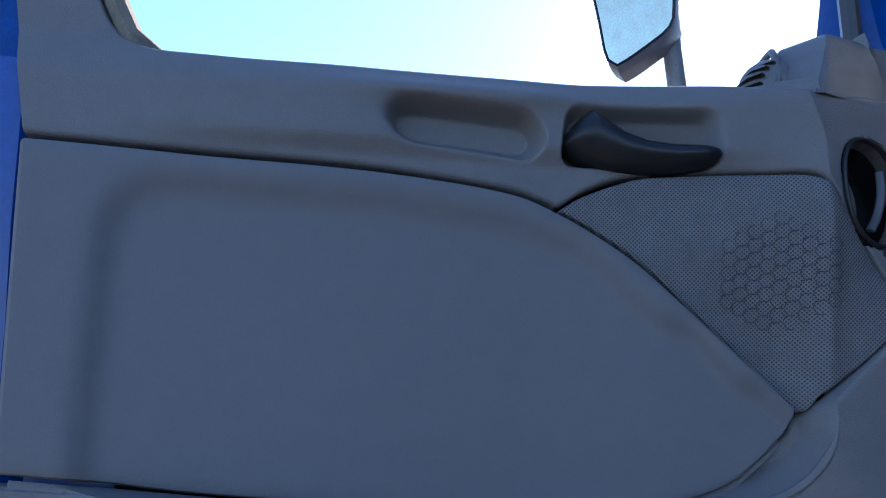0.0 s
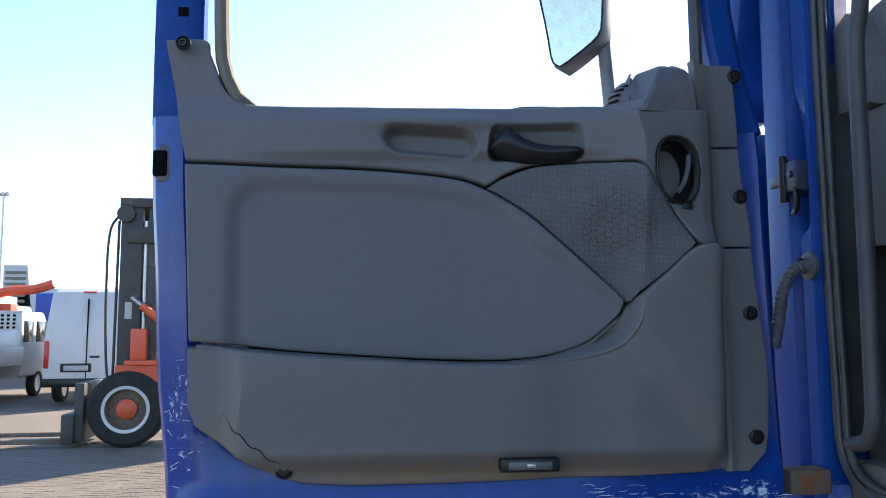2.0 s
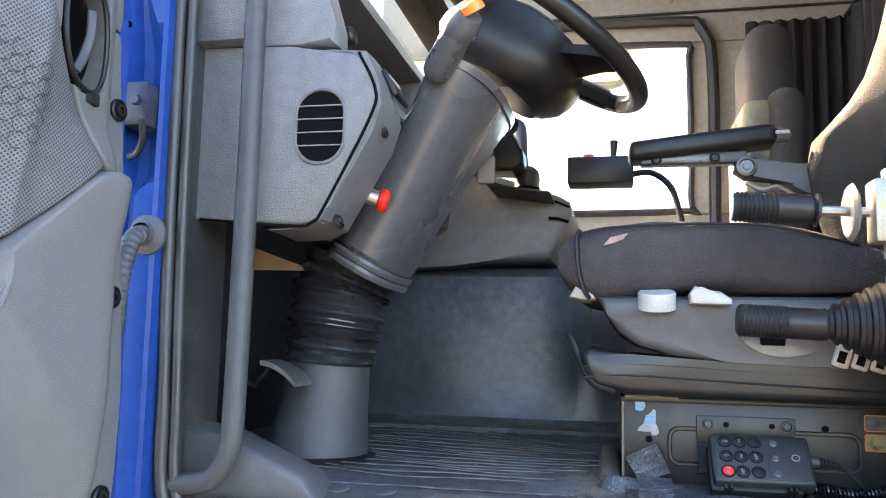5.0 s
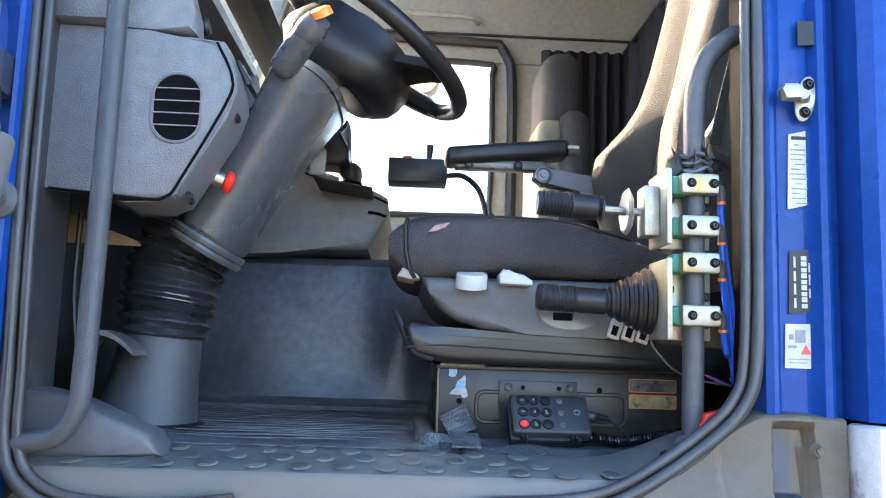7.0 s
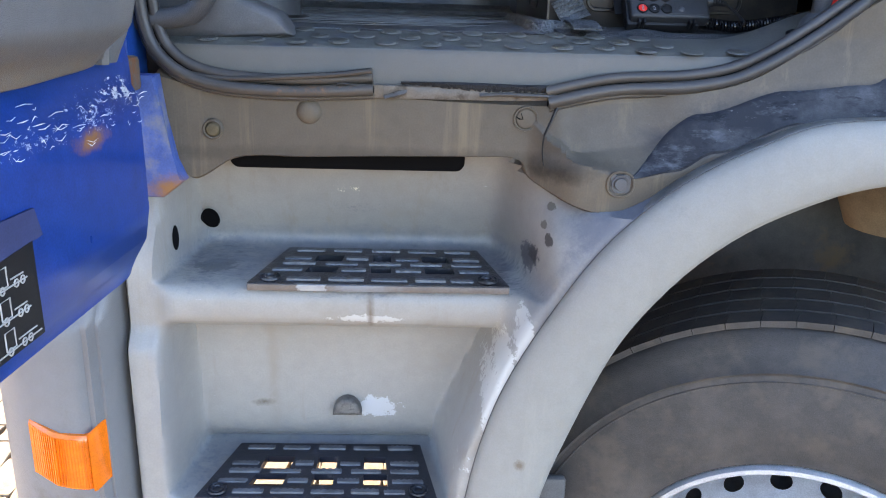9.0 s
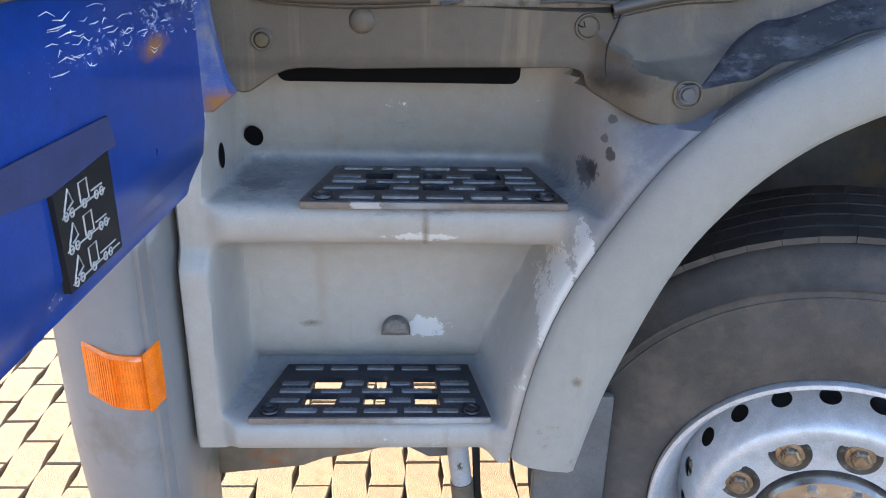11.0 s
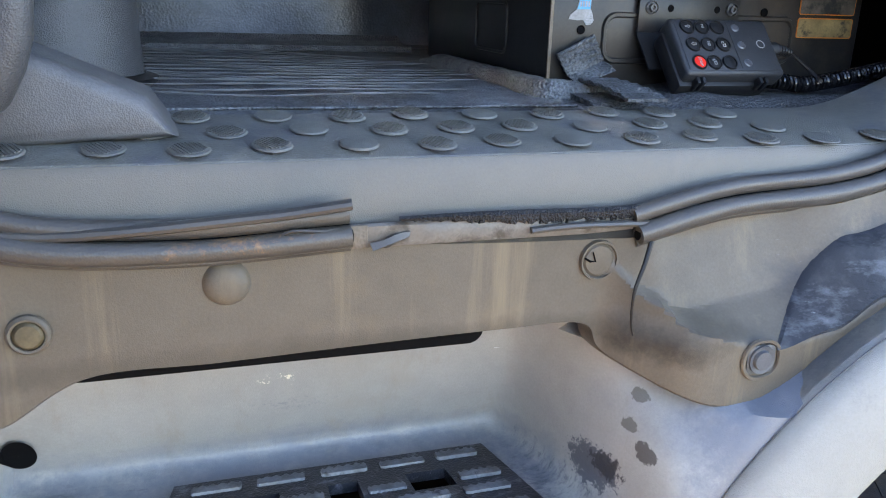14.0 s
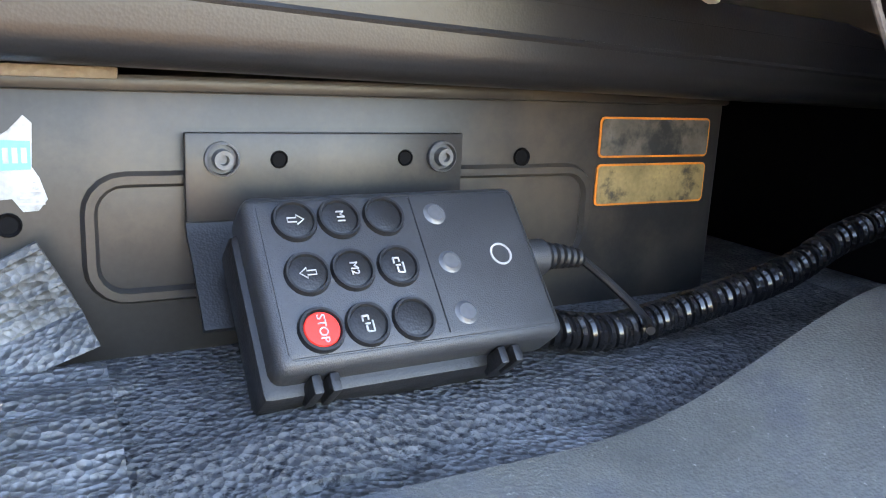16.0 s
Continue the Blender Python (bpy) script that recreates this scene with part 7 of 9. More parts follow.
part("ignition_lock", tube([(-0.375, 0.5, 2.03), (-0.358, 0.5, 2.045)], 0.02, 18), STEEL, dash, "steel ignition lock")
key_tag = part("key_tag", box(-0.382, -0.346, 0.538, 0.546, 1.984, 2.04, 0.006, 3), material("grey_key_tag", (0.16, 0.15, 0.14), 0.6, 0, 0.15, 30), dash, "worn grey key tag hanging from the lock")
part("key_ring", tube([(-0.364 + 0.012 * math.cos(a_), 0.53, 2.044 + 0.012 * math.sin(a_)) for a_ in (2 * math.pi * q_ / 20 for q_ in range(20))], 0.0014, 5, closed=True, up=(0, 1, 0)), STEEL, key_tag)

# steering column, bellows, floor tube
column = thing("steering_column", "black plastic steering column with a ribbed bellows", "steering column")
def loft(stations, n=32, power=2.0):
    """A closed body through stations of (centre, half width across, half width along y, tilt of the cut in degrees)."""
    rows_ = []
    for c, hn, hy, tilt in stations:
        ax = Vector((math.cos(radians(tilt)), 0, math.sin(radians(tilt))))
        ring_ = []
        for q in range(n):
            ca, sa = math.cos(2 * math.pi * q / n), math.sin(2 * math.pi * q / n)
            ring_.append(Vector(c) + ax * hn * math.copysign(abs(ca) ** (2 / power), ca) + Vector((0, hy * math.copysign(abs(sa) ** (2 / power), sa), 0)))
        rows_.append(ring_)
    bm = grid(rows_, closed=True)
    bm.verts.ensure_lookup_table()
    bm.faces.new([bm.verts[q] for q in range(n)])
    bm.faces.new([bm.verts[(len(stations) - 1) * n + q] for q in range(n)])
    return bm


part("column_shroud", loft([((-0.535, 0.39, 1.818), 0.056, 0.108, -30), ((-0.53, 0.39, 1.826), 0.061, 0.116, -30), ((-0.49, 0.39, 1.897), 0.06, 0.122, -30), ((-0.45, 0.392, 1.966), 0.06, 0.13, -30), ((-0.41, 0.396, 2.035), 0.061, 0.15, -29), ((-0.385, 0.398, 2.078), 0.064, 0.172, -27), ((-0.37, 0.4, 2.105), 0.066, 0.186, -25), ((-0.364, 0.4, 2.115), 0.063, 0.183, -24)], 40, 2.5), COLUMN, column)
part("shroud_lip", loft([((-0.369, 0.4, 2.108), 0.07, 0.19, -24), ((-0.362, 0.4, 2.12), 0.07, 0.19, -24)], 40, 2.5), COLUMN, column)
for d_ in (0.0, 0.014):
    part("shroud_collar", loft([((-0.548 + 0.5 * d_, 0.388, 1.797 + 0.87 * d_), 0.066, 0.118, -30), ((-0.545 + 0.5 * d_, 0.388, 1.803 + 0.87 * d_), 0.068, 0.121, -30), ((-0.542 + 0.5 * d_, 0.388, 1.808 + 0.87 * d_), 0.066, 0.118, -30)], 40, 2.5), COLUMN, column)
part("column_slot", box(-0.005, 0.005, -0.003, 0.003, -0.02, 0.02, 0.002), BLACK_MATT, column, at=Matrix.Translation((-0.428, 0.312, 1.934)) @ Matrix.Rotation(radians(30), 4, "Y"))
bl = curve([(-0.572, 0.385, 1.815), (-0.59, 0.378, 1.77), (-0.597, 0.372, 1.72), (-0.604, 0.37, 1.66), (-0.606, 0.37, 1.64)], 90)
part("bellows", tube(bl, [0.0795 - 0.008 * i / 90 + 0.011 * (1 - abs(math.sin(i * math.pi / 9.5 + 0.5 * math.sin(i * 0.21)))) ** 0.6 + 0.0015 * math.sin(i * 0.7) for i in range(90)], 32), material("bellows_rubber", (0.02, 0.02, 0.023), 0.27, 0, 0.2, 8, 0.1, 500), column)
part("floor_tube", tube(curve([(-0.602, 0.37, 1.665), (-0.61, 0.365, 1.58), (-0.62, 0.36, 1.478)], 10), [0.068, 0.069, 0.071, 0.073, 0.075, 0.077, 0.08, 0.083, 0.086, 0.09], 28), RAIL, column)
part("column_foot", lathe([(0.085, 0.0), (0.1, 0.0), (0.102, 0.008), (0.09, 0.012)], 28, False, Matrix.Translation((-0.62, 0.36, 1.477))), BLACK, column)
# stalk with amber button
stalk = part("stalk", tube(curve([(-0.398, 0.222, 2.091), (-0.39, 0.213, 2.098), (-0.352, 0.172, 2.134), (-0.325, 0.144, 2.158)], 16), [0.014, 0.021, 0.0235] + [0.024] * 7 + [0.0235, 0.0245, 0.0255, 0.0245, 0.0225, 0.02], 20), COLUMN, column, "black control stalk with amber button")
part("stalk_button", lathe([(0.0, 0.009), (0.013, 0.0085), (0.0175, 0.006), (0.0185, -0.006)], 22, False, Matrix.Translation((-0.322, 0.139, 2.166)) @ Matrix.Rotation(radians(-25), 4, "Y") @ Matrix.Rotation(radians(30), 4, "X")), AMBER, stalk)
# steering wheel
SW = Matrix.Translation((-0.255, 0.43, 2.235)) @ Matrix.Rotation(radians(35), 4, "Y")
swheel = thing("steering_wheel", "black leather-rimmed truck steering wheel", "steering wheel", at=SW)
part("wheel_rim", tube([(0.215 * math.cos(a), 0.215 * math.sin(a), 0) for a in (2 * math.pi * k / 64 for k in range(64))], 0.017, 14, closed=True), BLACK, swheel)
part("hub", lathe([(0.0, 0.016), (0.07, 0.012), (0.1, 0.0), (0.115, -0.02), (0.118, -0.05), (0.112, -0.08), (0.105, -0.11), (0.09, -0.125), (0.0, -0.13)], 40, False, Matrix.Diagonal((0.9, 1.15, 1, 1))), BLACK, swheel)
part("hub_face", lathe([(0.0, 0.022), (0.05, 0.02), (0.085, 0.01), (0.1, -0.004)], 36, False, Matrix.Diagonal((0.82, 1.1, 1, 1))), COLUMN, swheel, "grey padded wheel boss")
for a in (38, 142, 218, 322):
    d_, e_ = Vector((math.cos(radians(a)), math.sin(radians(a)), 0)), Vector((-math.sin(radians(a)), math.cos(radians(a)), 0))
    sp_rows = []
    for t_, w_, h_ in ((0.075, 0.05, -0.03), (0.11, 0.042, -0.026), (0.15, 0.032, -0.014), (0.185, 0.025, -0.004), (0.21, 0.022, 0.0)):
        sp_rows.append([d_ * t_ + e_ * (w_ * k_) + Vector((0, 0, h_ + 0.012 * (1 - k_ * k_))) for k_ in (-1, -0.6, 0, 0.6, 1)])
    sp = part("spoke", sheet(sp_rows, (0, 0, -0.018)), BLACK, swheel, "", 50)
    part("spoke_insert", sheet([[p_ + Vector((0, 0, 0.0035)) for p_ in (row_[1].lerp(row_[2], 0.2), row_[2], row_[3].lerp(row_[2], 0.2))] for row_ in sp_rows[1:4]], (0, 0, -0.002)), DASH_LIGHT, sp, "grey spoke insert")
part("lower_cover", loft([((-0.262, 0.43, 2.232), 0.11, 0.13, -35), ((-0.287, 0.43, 2.2), 0.13, 0.14, -35), ((-0.305, 0.425, 2.182), 0.134, 0.142, -35), ((-0.32, 0.422, 2.166), 0.13, 0.14, -35), ((-0.332, 0.418, 2.146), 0.108, 0.125, -33), ((-0.338, 0.415, 2.135), 0.085, 0.11, -30)], 40, 2.6), BLACK, column, "black cover between column and steering wheel")
# pedals
pedal = thing("pedal", "dark metal foot pedal", "pedal")
part("pedal_pad", sheet([[(-0.665 + 0.06 * t, 0.215 + v, 1.645 - 0.03 * t * t - 0.002 * t) for v in (0, 0.02, 0.05, 0.07)] for t in (0, 0.25, 0.5, 0.75, 1.0)], (0, 0, -0.008)), STEEL, pedal)
part("pedal_arm", tube(curve([(-0.66, 0.25, 1.64), (-0.7, 0.25, 1.6), (-0.72, 0.25, 1.7), (-0.72, 0.25, 1.84)], 14), 0.005, 8), BLACK, pedal)
# grab handles
grab = thing("grab_handle", "dark coated entry grab rail at the front of the opening", "grab handle", "entry rails")
part("rail", tube(curve([(-0.57, -0.012, 2.55), (-0.562, -0.012, 2.33), (-0.568, -0.012, 2.255), (-0.584, -0.012, 2.2), (-0.588, -0.012, 2.12), (-0.589, -0.012, 1.9), (-0.592, -0.012, 1.6), (-0.597, -0.01, 1.54), (-0.62, -0.006, 1.502), (-0.66, -0.002, 1.492), (-0.7, 0.005, 1.488)], 60), 0.0145, 16), RAIL, grab)
part("rail_foot", prism([(-0.7, 1.56), (-0.64, 1.55), (-0.52, 1.5), (-0.5, 1.47), (-0.7, 1.46)], 0.045, 0.13, 0.012, 3), SEAT_PLASTIC, grab, "moulded plastic foot cover")
grab2 = thing("grab_handle", "dark coated grab rail beside the seat, carrying clamps", "grab handle", "entry rails")
part("rail", tube(curve([(0.36, 0.06, 2.14), (0.315, 0.05, 2.12), (0.275, 0.046, 2.08), (0.258, 0.045, 2.02), (0.256, 0.045, 1.9), (0.252, 0.045, 1.6), (0.25, 0.045, 1.5)], 50), 0.0155, 16), RAIL, grab2)
part("rail_collar", lathe([(0.0, 0.02), (0.018, 0.02), (0.026, 0.012), (0.03, 0.0)], 20, False, Matrix.Translation((0.25, 0.045, 1.5))), SEAT_PLASTIC, grab2)

# ---- driver's seat ----
seat = thing("driver_seat", "black cloth driver's seat with torn front edge", "seat")
cush = []
for k in range(37):
    x = -0.2 + 0.47 * (k / 36) ** 1.5
    top = linear([(-0.2, 1.818), (-0.195, 1.828), (-0.18, 1.841), (-0.149, 1.851), (-0.1, 1.858), (-0.03, 1.862), (0.06, 1.859), (0.145, 1.848), (0.21, 1.826), (0.27, 1.8)], x)
    bot = linear([(-0.2, 1.782), (-0.19, 1.765), (-0.17, 1.748), (-0.149, 1.743), (-0.09, 1.748), (0.0, 1.757), (0.15, 1.752), (0.27, 1.755)], x)
    ring = []
    for j in range(24):
        a = 2 * math.pi * j / 24
        cy, cz = 0.44, (top + bot) / 2
        sy = abs(math.cos(a)) ** 0.22 * (1 if math.cos(a) > 0 else -1)
        sz = abs(math.sin(a)) ** 0.42 * (1 if math.sin(a) > 0 else -1)
        ring.append((x, cy + 0.255 * sy * (0.93 + 0.07 * smooth(0, 8, k)), cz + (top - bot) / 2 * sz + 0.0015 * math.sin(31 * x + 5 * a) + 0.001 * math.sin(77 * x + 9 * a)))
    cush.append(ring)
cb = grid(cush, closed=True)
cb.verts.ensure_lookup_table()
cb.faces.new([cb.verts[j] for j in range(24)])
cb.faces.new([cb.verts[36 * 24 + j] for j in range(24)])
part("cushion", cb, SEAT, seat, "black cloth seat cushion", 70)
part("cushion_piping", tube(curve([(-0.165, 0.186, 1.838), (-0.12, 0.1845, 1.846), (0.0, 0.1845, 1.85), (0.1, 0.185, 1.844), (0.2, 0.19, 1.82)], 30), 0.0022, 6), BLACK, seat)
part("cushion_piping", tube(curve([(-0.168, 0.25, 1.846), (-0.17, 0.2, 1.843), (-0.172, 0.187, 1.83), (-0.17, 0.185, 1.79), (-0.163, 0.187, 1.76), (-0.155, 0.195, 1.746)], 30), 0.0035, 6), BLACK, seat)
part("side_cover", prism([(-0.145, 1.75), (0.25, 1.752), (0.26, 1.662), (0.2, 1.656), (0.12, 1.657), (0.03, 1.66), (-0.04, 1.667), (-0.085, 1.68), (-0.112, 1.697), (-0.13, 1.722)], 0.2, 0.68, 0.014, 3), SEAT_PLASTIC, seat, "grey plastic seat side cover")
part("suspension_cover", prism([(-0.172, 1.668), (-0.155, 1.68), (-0.1, 1.668), (0.0, 1.662), (0.35, 1.648), (0.45, 1.64), (0.45, 1.6), (-0.1, 1.61), (-0.15, 1.62), (-0.165, 1.64)], 0.212, 0.7, 0.014, 4), SEAT_BASE, seat, "glossy black suspension cover")
# backrest: two bolsters standing forward of a patterned middle
BACK = [(1.8, 0.3, 0.3, 0.36), (1.88, 0.268, 0.29, 0.355), (1.95, 0.246, 0.292, 0.352), (2.02, 0.236, 0.298, 0.355), (2.07, 0.246, 0.303, 0.366), (2.1, 0.274, 0.312, 0.374), (2.144, 0.312, 0.326, 0.385), (2.2, 0.345, 0.345, 0.402), (2.28, 0.372, 0.368, 0.42), (2.4, 0.402, 0.4, 0.445), (2.5, 0.425, 0.425, 0.46), (2.62, 0.45, 0.45, 0.475), (2.66, 0.48, 0.48, 0.49)]


def backrest_strip(y_from, y_to, n, lift=0.0):
    rows_ = []
    for q in range(4 * (len(BACK) - 1) + 1):
        i_ = min(q // 4, len(BACK) - 2)
        t_ = q / 4 - i_
        z, far_x, near_x, mid_x = (BACK[i_][k] + (BACK[i_ + 1][k] - BACK[i_][k]) * t_ for k in range(4))
        line = [(0.25, near_x + 0.14), (0.255, near_x + 0.03), (0.275, near_x + 0.004), (0.3, near_x), (0.32, near_x + 0.012), (0.345, mid_x - 0.004), (0.37, mid_x), (0.52, mid_x), (0.56, mid_x - 0.004), (0.6, far_x + 0.012), (0.63, far_x), (0.665, far_x + 0.004), (0.69, far_x + 0.03), (0.695, far_x + 0.14)]
        rows_.append([(linear(line, y_from + (y_to - y_from) * k / n) - lift, y_from + (y_to - y_from) * k / n, z) for k in range(n + 1)])
    return rows_


part("backrest", sheet(backrest_strip(0.25, 0.695, 60), (0.06, 0, 0)), SEAT_BACK, seat, "dark cloth backrest with raised side bolsters", 60)
TAN = material("tan_cloth", (0.036, 0.032, 0.023), 0.95, 0, 0.25, 30, 0.8, 500, stain=(0.016, 0.016, 0.013), stain_amount=0.45, stain_scale=22, relief=0.002)
part("middle_panel", sheet(backrest_strip(0.35, 0.552, 24, 0.004), (0.02, 0, 0)), TAN, seat, "tan patterned cloth in the middle of the backrest", 60)
part("backrest_shell", box(0.46, 0.5, 0.28, 0.67, 1.75, 2.64, 0.015, 3), SEAT_PLASTIC, seat)
for y_ in (0.346, 0.557):
    part("seam_piping", tube([p_[0] for p_ in backrest_strip(y_, y_ + 0.01, 1, 0.003)], 0.0022, 6, up=(0, 1, 0)), BLACK, seat)
for z_, r_ in ((1.636, 0.0022), (1.652, 0.0016)):
    part("cover_seam", tube(curve([(-0.165, 0.215, z_ - 0.004), (-0.1, 0.2135, z_ + 0.002), (0.1, 0.2135, z_ - 0.006), (0.42, 0.2135, z_ - 0.018)], 30), r_, 8), BLACK, seat)
part("height_knob", lathe([(0.0, 0.012), (0.024, 0.012), (0.026, 0.009), (0.026, -0.012), (0.0, -0.012)], 28, False, Matrix.Translation((-0.062, 0.19, 1.744)) @ Matrix.Rotation(radians(15), 4, "X")), WHITE, seat, "white round seat knob")
part("tilt_tab", prism([(-0.02, 1.752), (-0.012, 1.763), (-0.005, 1.757), (0.02, 1.755), (0.035, 1.745), (0.035, 1.737), (-0.018, 1.738)], 0.165, 0.2, 0.004), WHITE, seat, "white seat tab")
for k in range(3):
    sw = part("rocker_switch", box(-0.011, 0.011, -0.004, 0.006, -0.016, 0.016, 0.004), material("switch_cream", (0.42, 0.4, 0.35), 0.5, 0, 0.08, 20) if k == 0 else bpy.data.materials["switch_cream"], seat, "cream seat rocker switch", at=Matrix.Translation((0.176 + 0.0235 * k, 0.193, 1.672 - 0.003 * k)) @ Matrix.Rotation(radians(18), 4, "Y"))
    part("switch_mark", box(-0.006, 0.004, -0.0052, -0.0035, -0.01, 0.006, 0.0), BLACK_MATT, sw)
part("front_bar", tube(curve([(-0.186, 0.235, 1.694), (-0.18, 0.23, 1.682), (-0.16, 0.222, 1.64), (-0.147, 0.22, 1.624), (-0.12, 0.222, 1.615)], 24), 0.0055, 8), BLACK, seat)
part("cover_recess", prism([(0.104 + 0.058 * math.cos(a_), 1.704 + (0.012 if math.sin(a_) > 0 else 0.035) * math.sin(a_)) for a_ in (2 * math.pi * q_ / 24 for q_ in range(24))], 0.196, 0.2), COLUMN, seat, "dark recess in the seat side cover")
part("recess_slot", box(0.074, 0.106, 0.1945, 0.197, 1.684, 1.697, 0.002), BLACK_MATT, seat)
part("recess_liner", prism([(0.072, 1.703), (0.1, 1.697), (0.135, 1.699), (0.15, 1.706), (0.12, 1.706)], 0.194, 0.1955), CREAM, seat, "cream sliver showing in the recess")
part("cloth_tear", prism([(-0.137, 1.819), (-0.125, 1.832), (-0.1, 1.838), (-0.108, 1.828), (-0.122, 1.823)], 0.183, 0.19, 0.001), material("torn_foam", (0.3, 0.2, 0.18), 0.9, 0, 0.3, 60), seat, "torn cloth edge showing pale foam")
part("front_tip", prism([(-0.184, 1.748), (-0.17, 1.772), (-0.163, 1.773), (-0.146, 1.745), (-0.16, 1.743)], 0.2, 0.3, 0.004, 2), material("pale_tip", (0.3, 0.28, 0.25), 0.5, 0, 0.08, 20), seat, "pale plastic tip under the cushion")
belt_cover = tagged(part("belt_cover", prism([(0.334, 2.006), (0.35, 1.981), (0.392, 1.958), (0.46, 1.956), (0.46, 2.19), (0.41, 2.16), (0.362, 2.052)], 0.2, 0.24, 0.006, 2), material("belt_cover_plastic", (0.055, 0.05, 0.046), 0.6, 0, 0.1, 8, 0.2, 700)), "dark plastic belt cover with a brown screw", "belt cover")
part("cover_screw", lathe([(0.0, 0.003), (0.008, 0.003), (0.0105, 0.0)], 20, False, Matrix.Translation((0.387, 0.2, 2.016)) @ Matrix.Rotation(radians(90), 4, "X")), RUST, belt_cover)
tagged(part("seat_belt", sheet([[(0.335 + 0.075 * q_ + w_, 0.19 + 0.004 * math.sin(9 * q_), 1.99 + 0.33 * q_) for w_ in (0, 0.008, 0.016)] for q_ in [k_ / 12 for k_ in range(13)]], (0, 0.002, 0)), TAN), "tan seat belt webbing beside the seat", "seat belt")
# crumpled tape round the rail
for k in range(3):
    part("tape_wrap", tube([(0.257 + 0.021 * (1 + 0.25 * math.sin(5 * a_ + k)) * math.cos(a_), 0.045 + 0.021 * (1 + 0.2 * math.sin(3 * a_ + 2 * k)) * math.sin(a_), 1.905 + 0.011 * k + 0.003 * math.sin(4 * a_ + k)) for a_ in (2 * math.pi * q_ / 28 for q_ in range(28))], 0.0055, 6, closed=True, flat=0.6), COLUMN, grab2, "crumpled black tape")
for k, (a_, h_, l_) in enumerate(((200, 0.0, 0.03), (250, 0.008, 0.024), (320, -0.004, 0.022), (170, 0.016, 0.018), (285, 0.018, 0.016))):
    d_ = Vector((math.cos(radians(a_)), math.sin(radians(a_)), 0))
    fl = [[Vector((0.257, 0.045, 1.912 + h_)) + d_ * (0.018 + l_ * u_ * (1 - 0.3 * (v_ == 1))) + Vector((0, -0.004 * math.sin(5 * u_ + k), (v_ - 1) * 0.011 + 0.005 * math.sin(7 * u_ + 2 * v_ + k))) for v_ in (0, 1, 2)] for u_ in (0, 0.25, 0.5, 0.75, 1.0)]
    part("tape_flap", sheet(fl, (0.0006, 0.0006, 0.0006)), BLACK, grab2, "torn flap of black tape")
# steel seat box
sbox = thing("seat_box", "black sheet-metal seat box with peeled stickers", "seat base")
part("box_body", box(-0.109, 0.31, 0.256, 0.72, 1.482, 1.602, 0.004), BOXMETAL, sbox)
part("box_rim", box(-0.112, 0.31, 0.252, 0.72, 1.599, 1.606, 0.002), BOXMETAL, sbox)
part("pressed_panel", tube([(x, 0.2555, z) for x, z in rounded(-0.043, 0.21, 1.513, 1.563, 0.014, 5)], 0.0034, 6, closed=True, up=(0, 1, 0)), BOXMETAL, sbox)
part("side_pressing", tube([(-0.1098, y_, z_) for y_, z_ in rounded(0.38, 0.49, 1.512, 1.572, 0.012, 4)], 0.0022, 6, closed=True, up=(1, 0, 0)), BOXMETAL, sbox)
part("rim_strip", box(-0.106, -0.03, 0.2505, 0.2545, 1.6035, 1.6085, 0.001), RUST, sbox, "brown strip showing above the box")
part("rusty_corner", box(-0.1105, -0.1065, 0.2535, 0.257, 1.484, 1.6, 0.001), RUST, sbox, "rust-worn corner edge")
# passenger seat
pseat = thing("passenger_seat", "passenger seat in light and dark patterned cloth", "seat")
part("seat_back", box(0.32, 0.43, 1.47, 1.9, 1.9, 2.45, 0.05, 5), SEAT, pseat)
part("seat_front_cloth", box(0.25, 0.35, 1.5, 1.86, 1.95, 2.42, 0.035, 4), SEAT_LIGHT, pseat, "light patterned cloth front")
part("headrest", box(0.27, 0.41, 1.52, 1.84, 2.38, 2.67, 0.06, 5), SEAT, pseat, "dark cloth headrest")
part("seat_bottom", box(-0.15, 0.4, 1.45, 1.92, 1.78, 1.95, 0.05, 5), SEAT, pseat)
# armrest and joystick box
arm = thing("armrest", "black folding armrest with a hinged bracket", "armrest")
part("arm_pad", box(-0.15, 0.13, -0.04, 0.04, -0.021, 0.019, 0.013, 3), BLACK, arm, at=Matrix.Translation((0.055, 0.66, 2.077)) @ Matrix.Rotation(radians(-6), 4, "Y"))
part("pad_end", tube([(0.178, 0.625, 2.084), (0.205, 0.628, 2.082)], [0.017, 0.011], 14), COLUMN, arm)
# cream chip paints the light showing in the armrest's open end
part("end_slot", box(0.176, 0.202, 0.607, 0.612, 2.081, 2.0885, 0.002), CREAM, arm, "pale chip for light in the armrest's open end")
part("under_plate", box(-0.07, 0.13, 0.64, 0.68, 2.036, 2.058, 0.004), COLUMN, arm)
for x_, z_ in ((-0.04, 2.043), (0.07, 2.045)):
    screw("pad_screw", Matrix.Translation((x_, 0.637, z_)) @ Matrix.Rotation(radians(90), 4, "X"), arm, 0.009)
part("arm_bracket", prism([(0.105, 2.02), (0.11, 2.04), (0.122, 2.05), (0.142, 2.048), (0.154, 2.035), (0.26, 2.032), (0.3, 2.02), (0.3, 1.965), (0.24, 1.972), (0.21, 1.988), (0.19, 2.005), (0.125, 2.005)], 0.645, 0.68, 0.006, 2), SEAT_PLASTIC, arm, "curved grey bracket under the armrest")
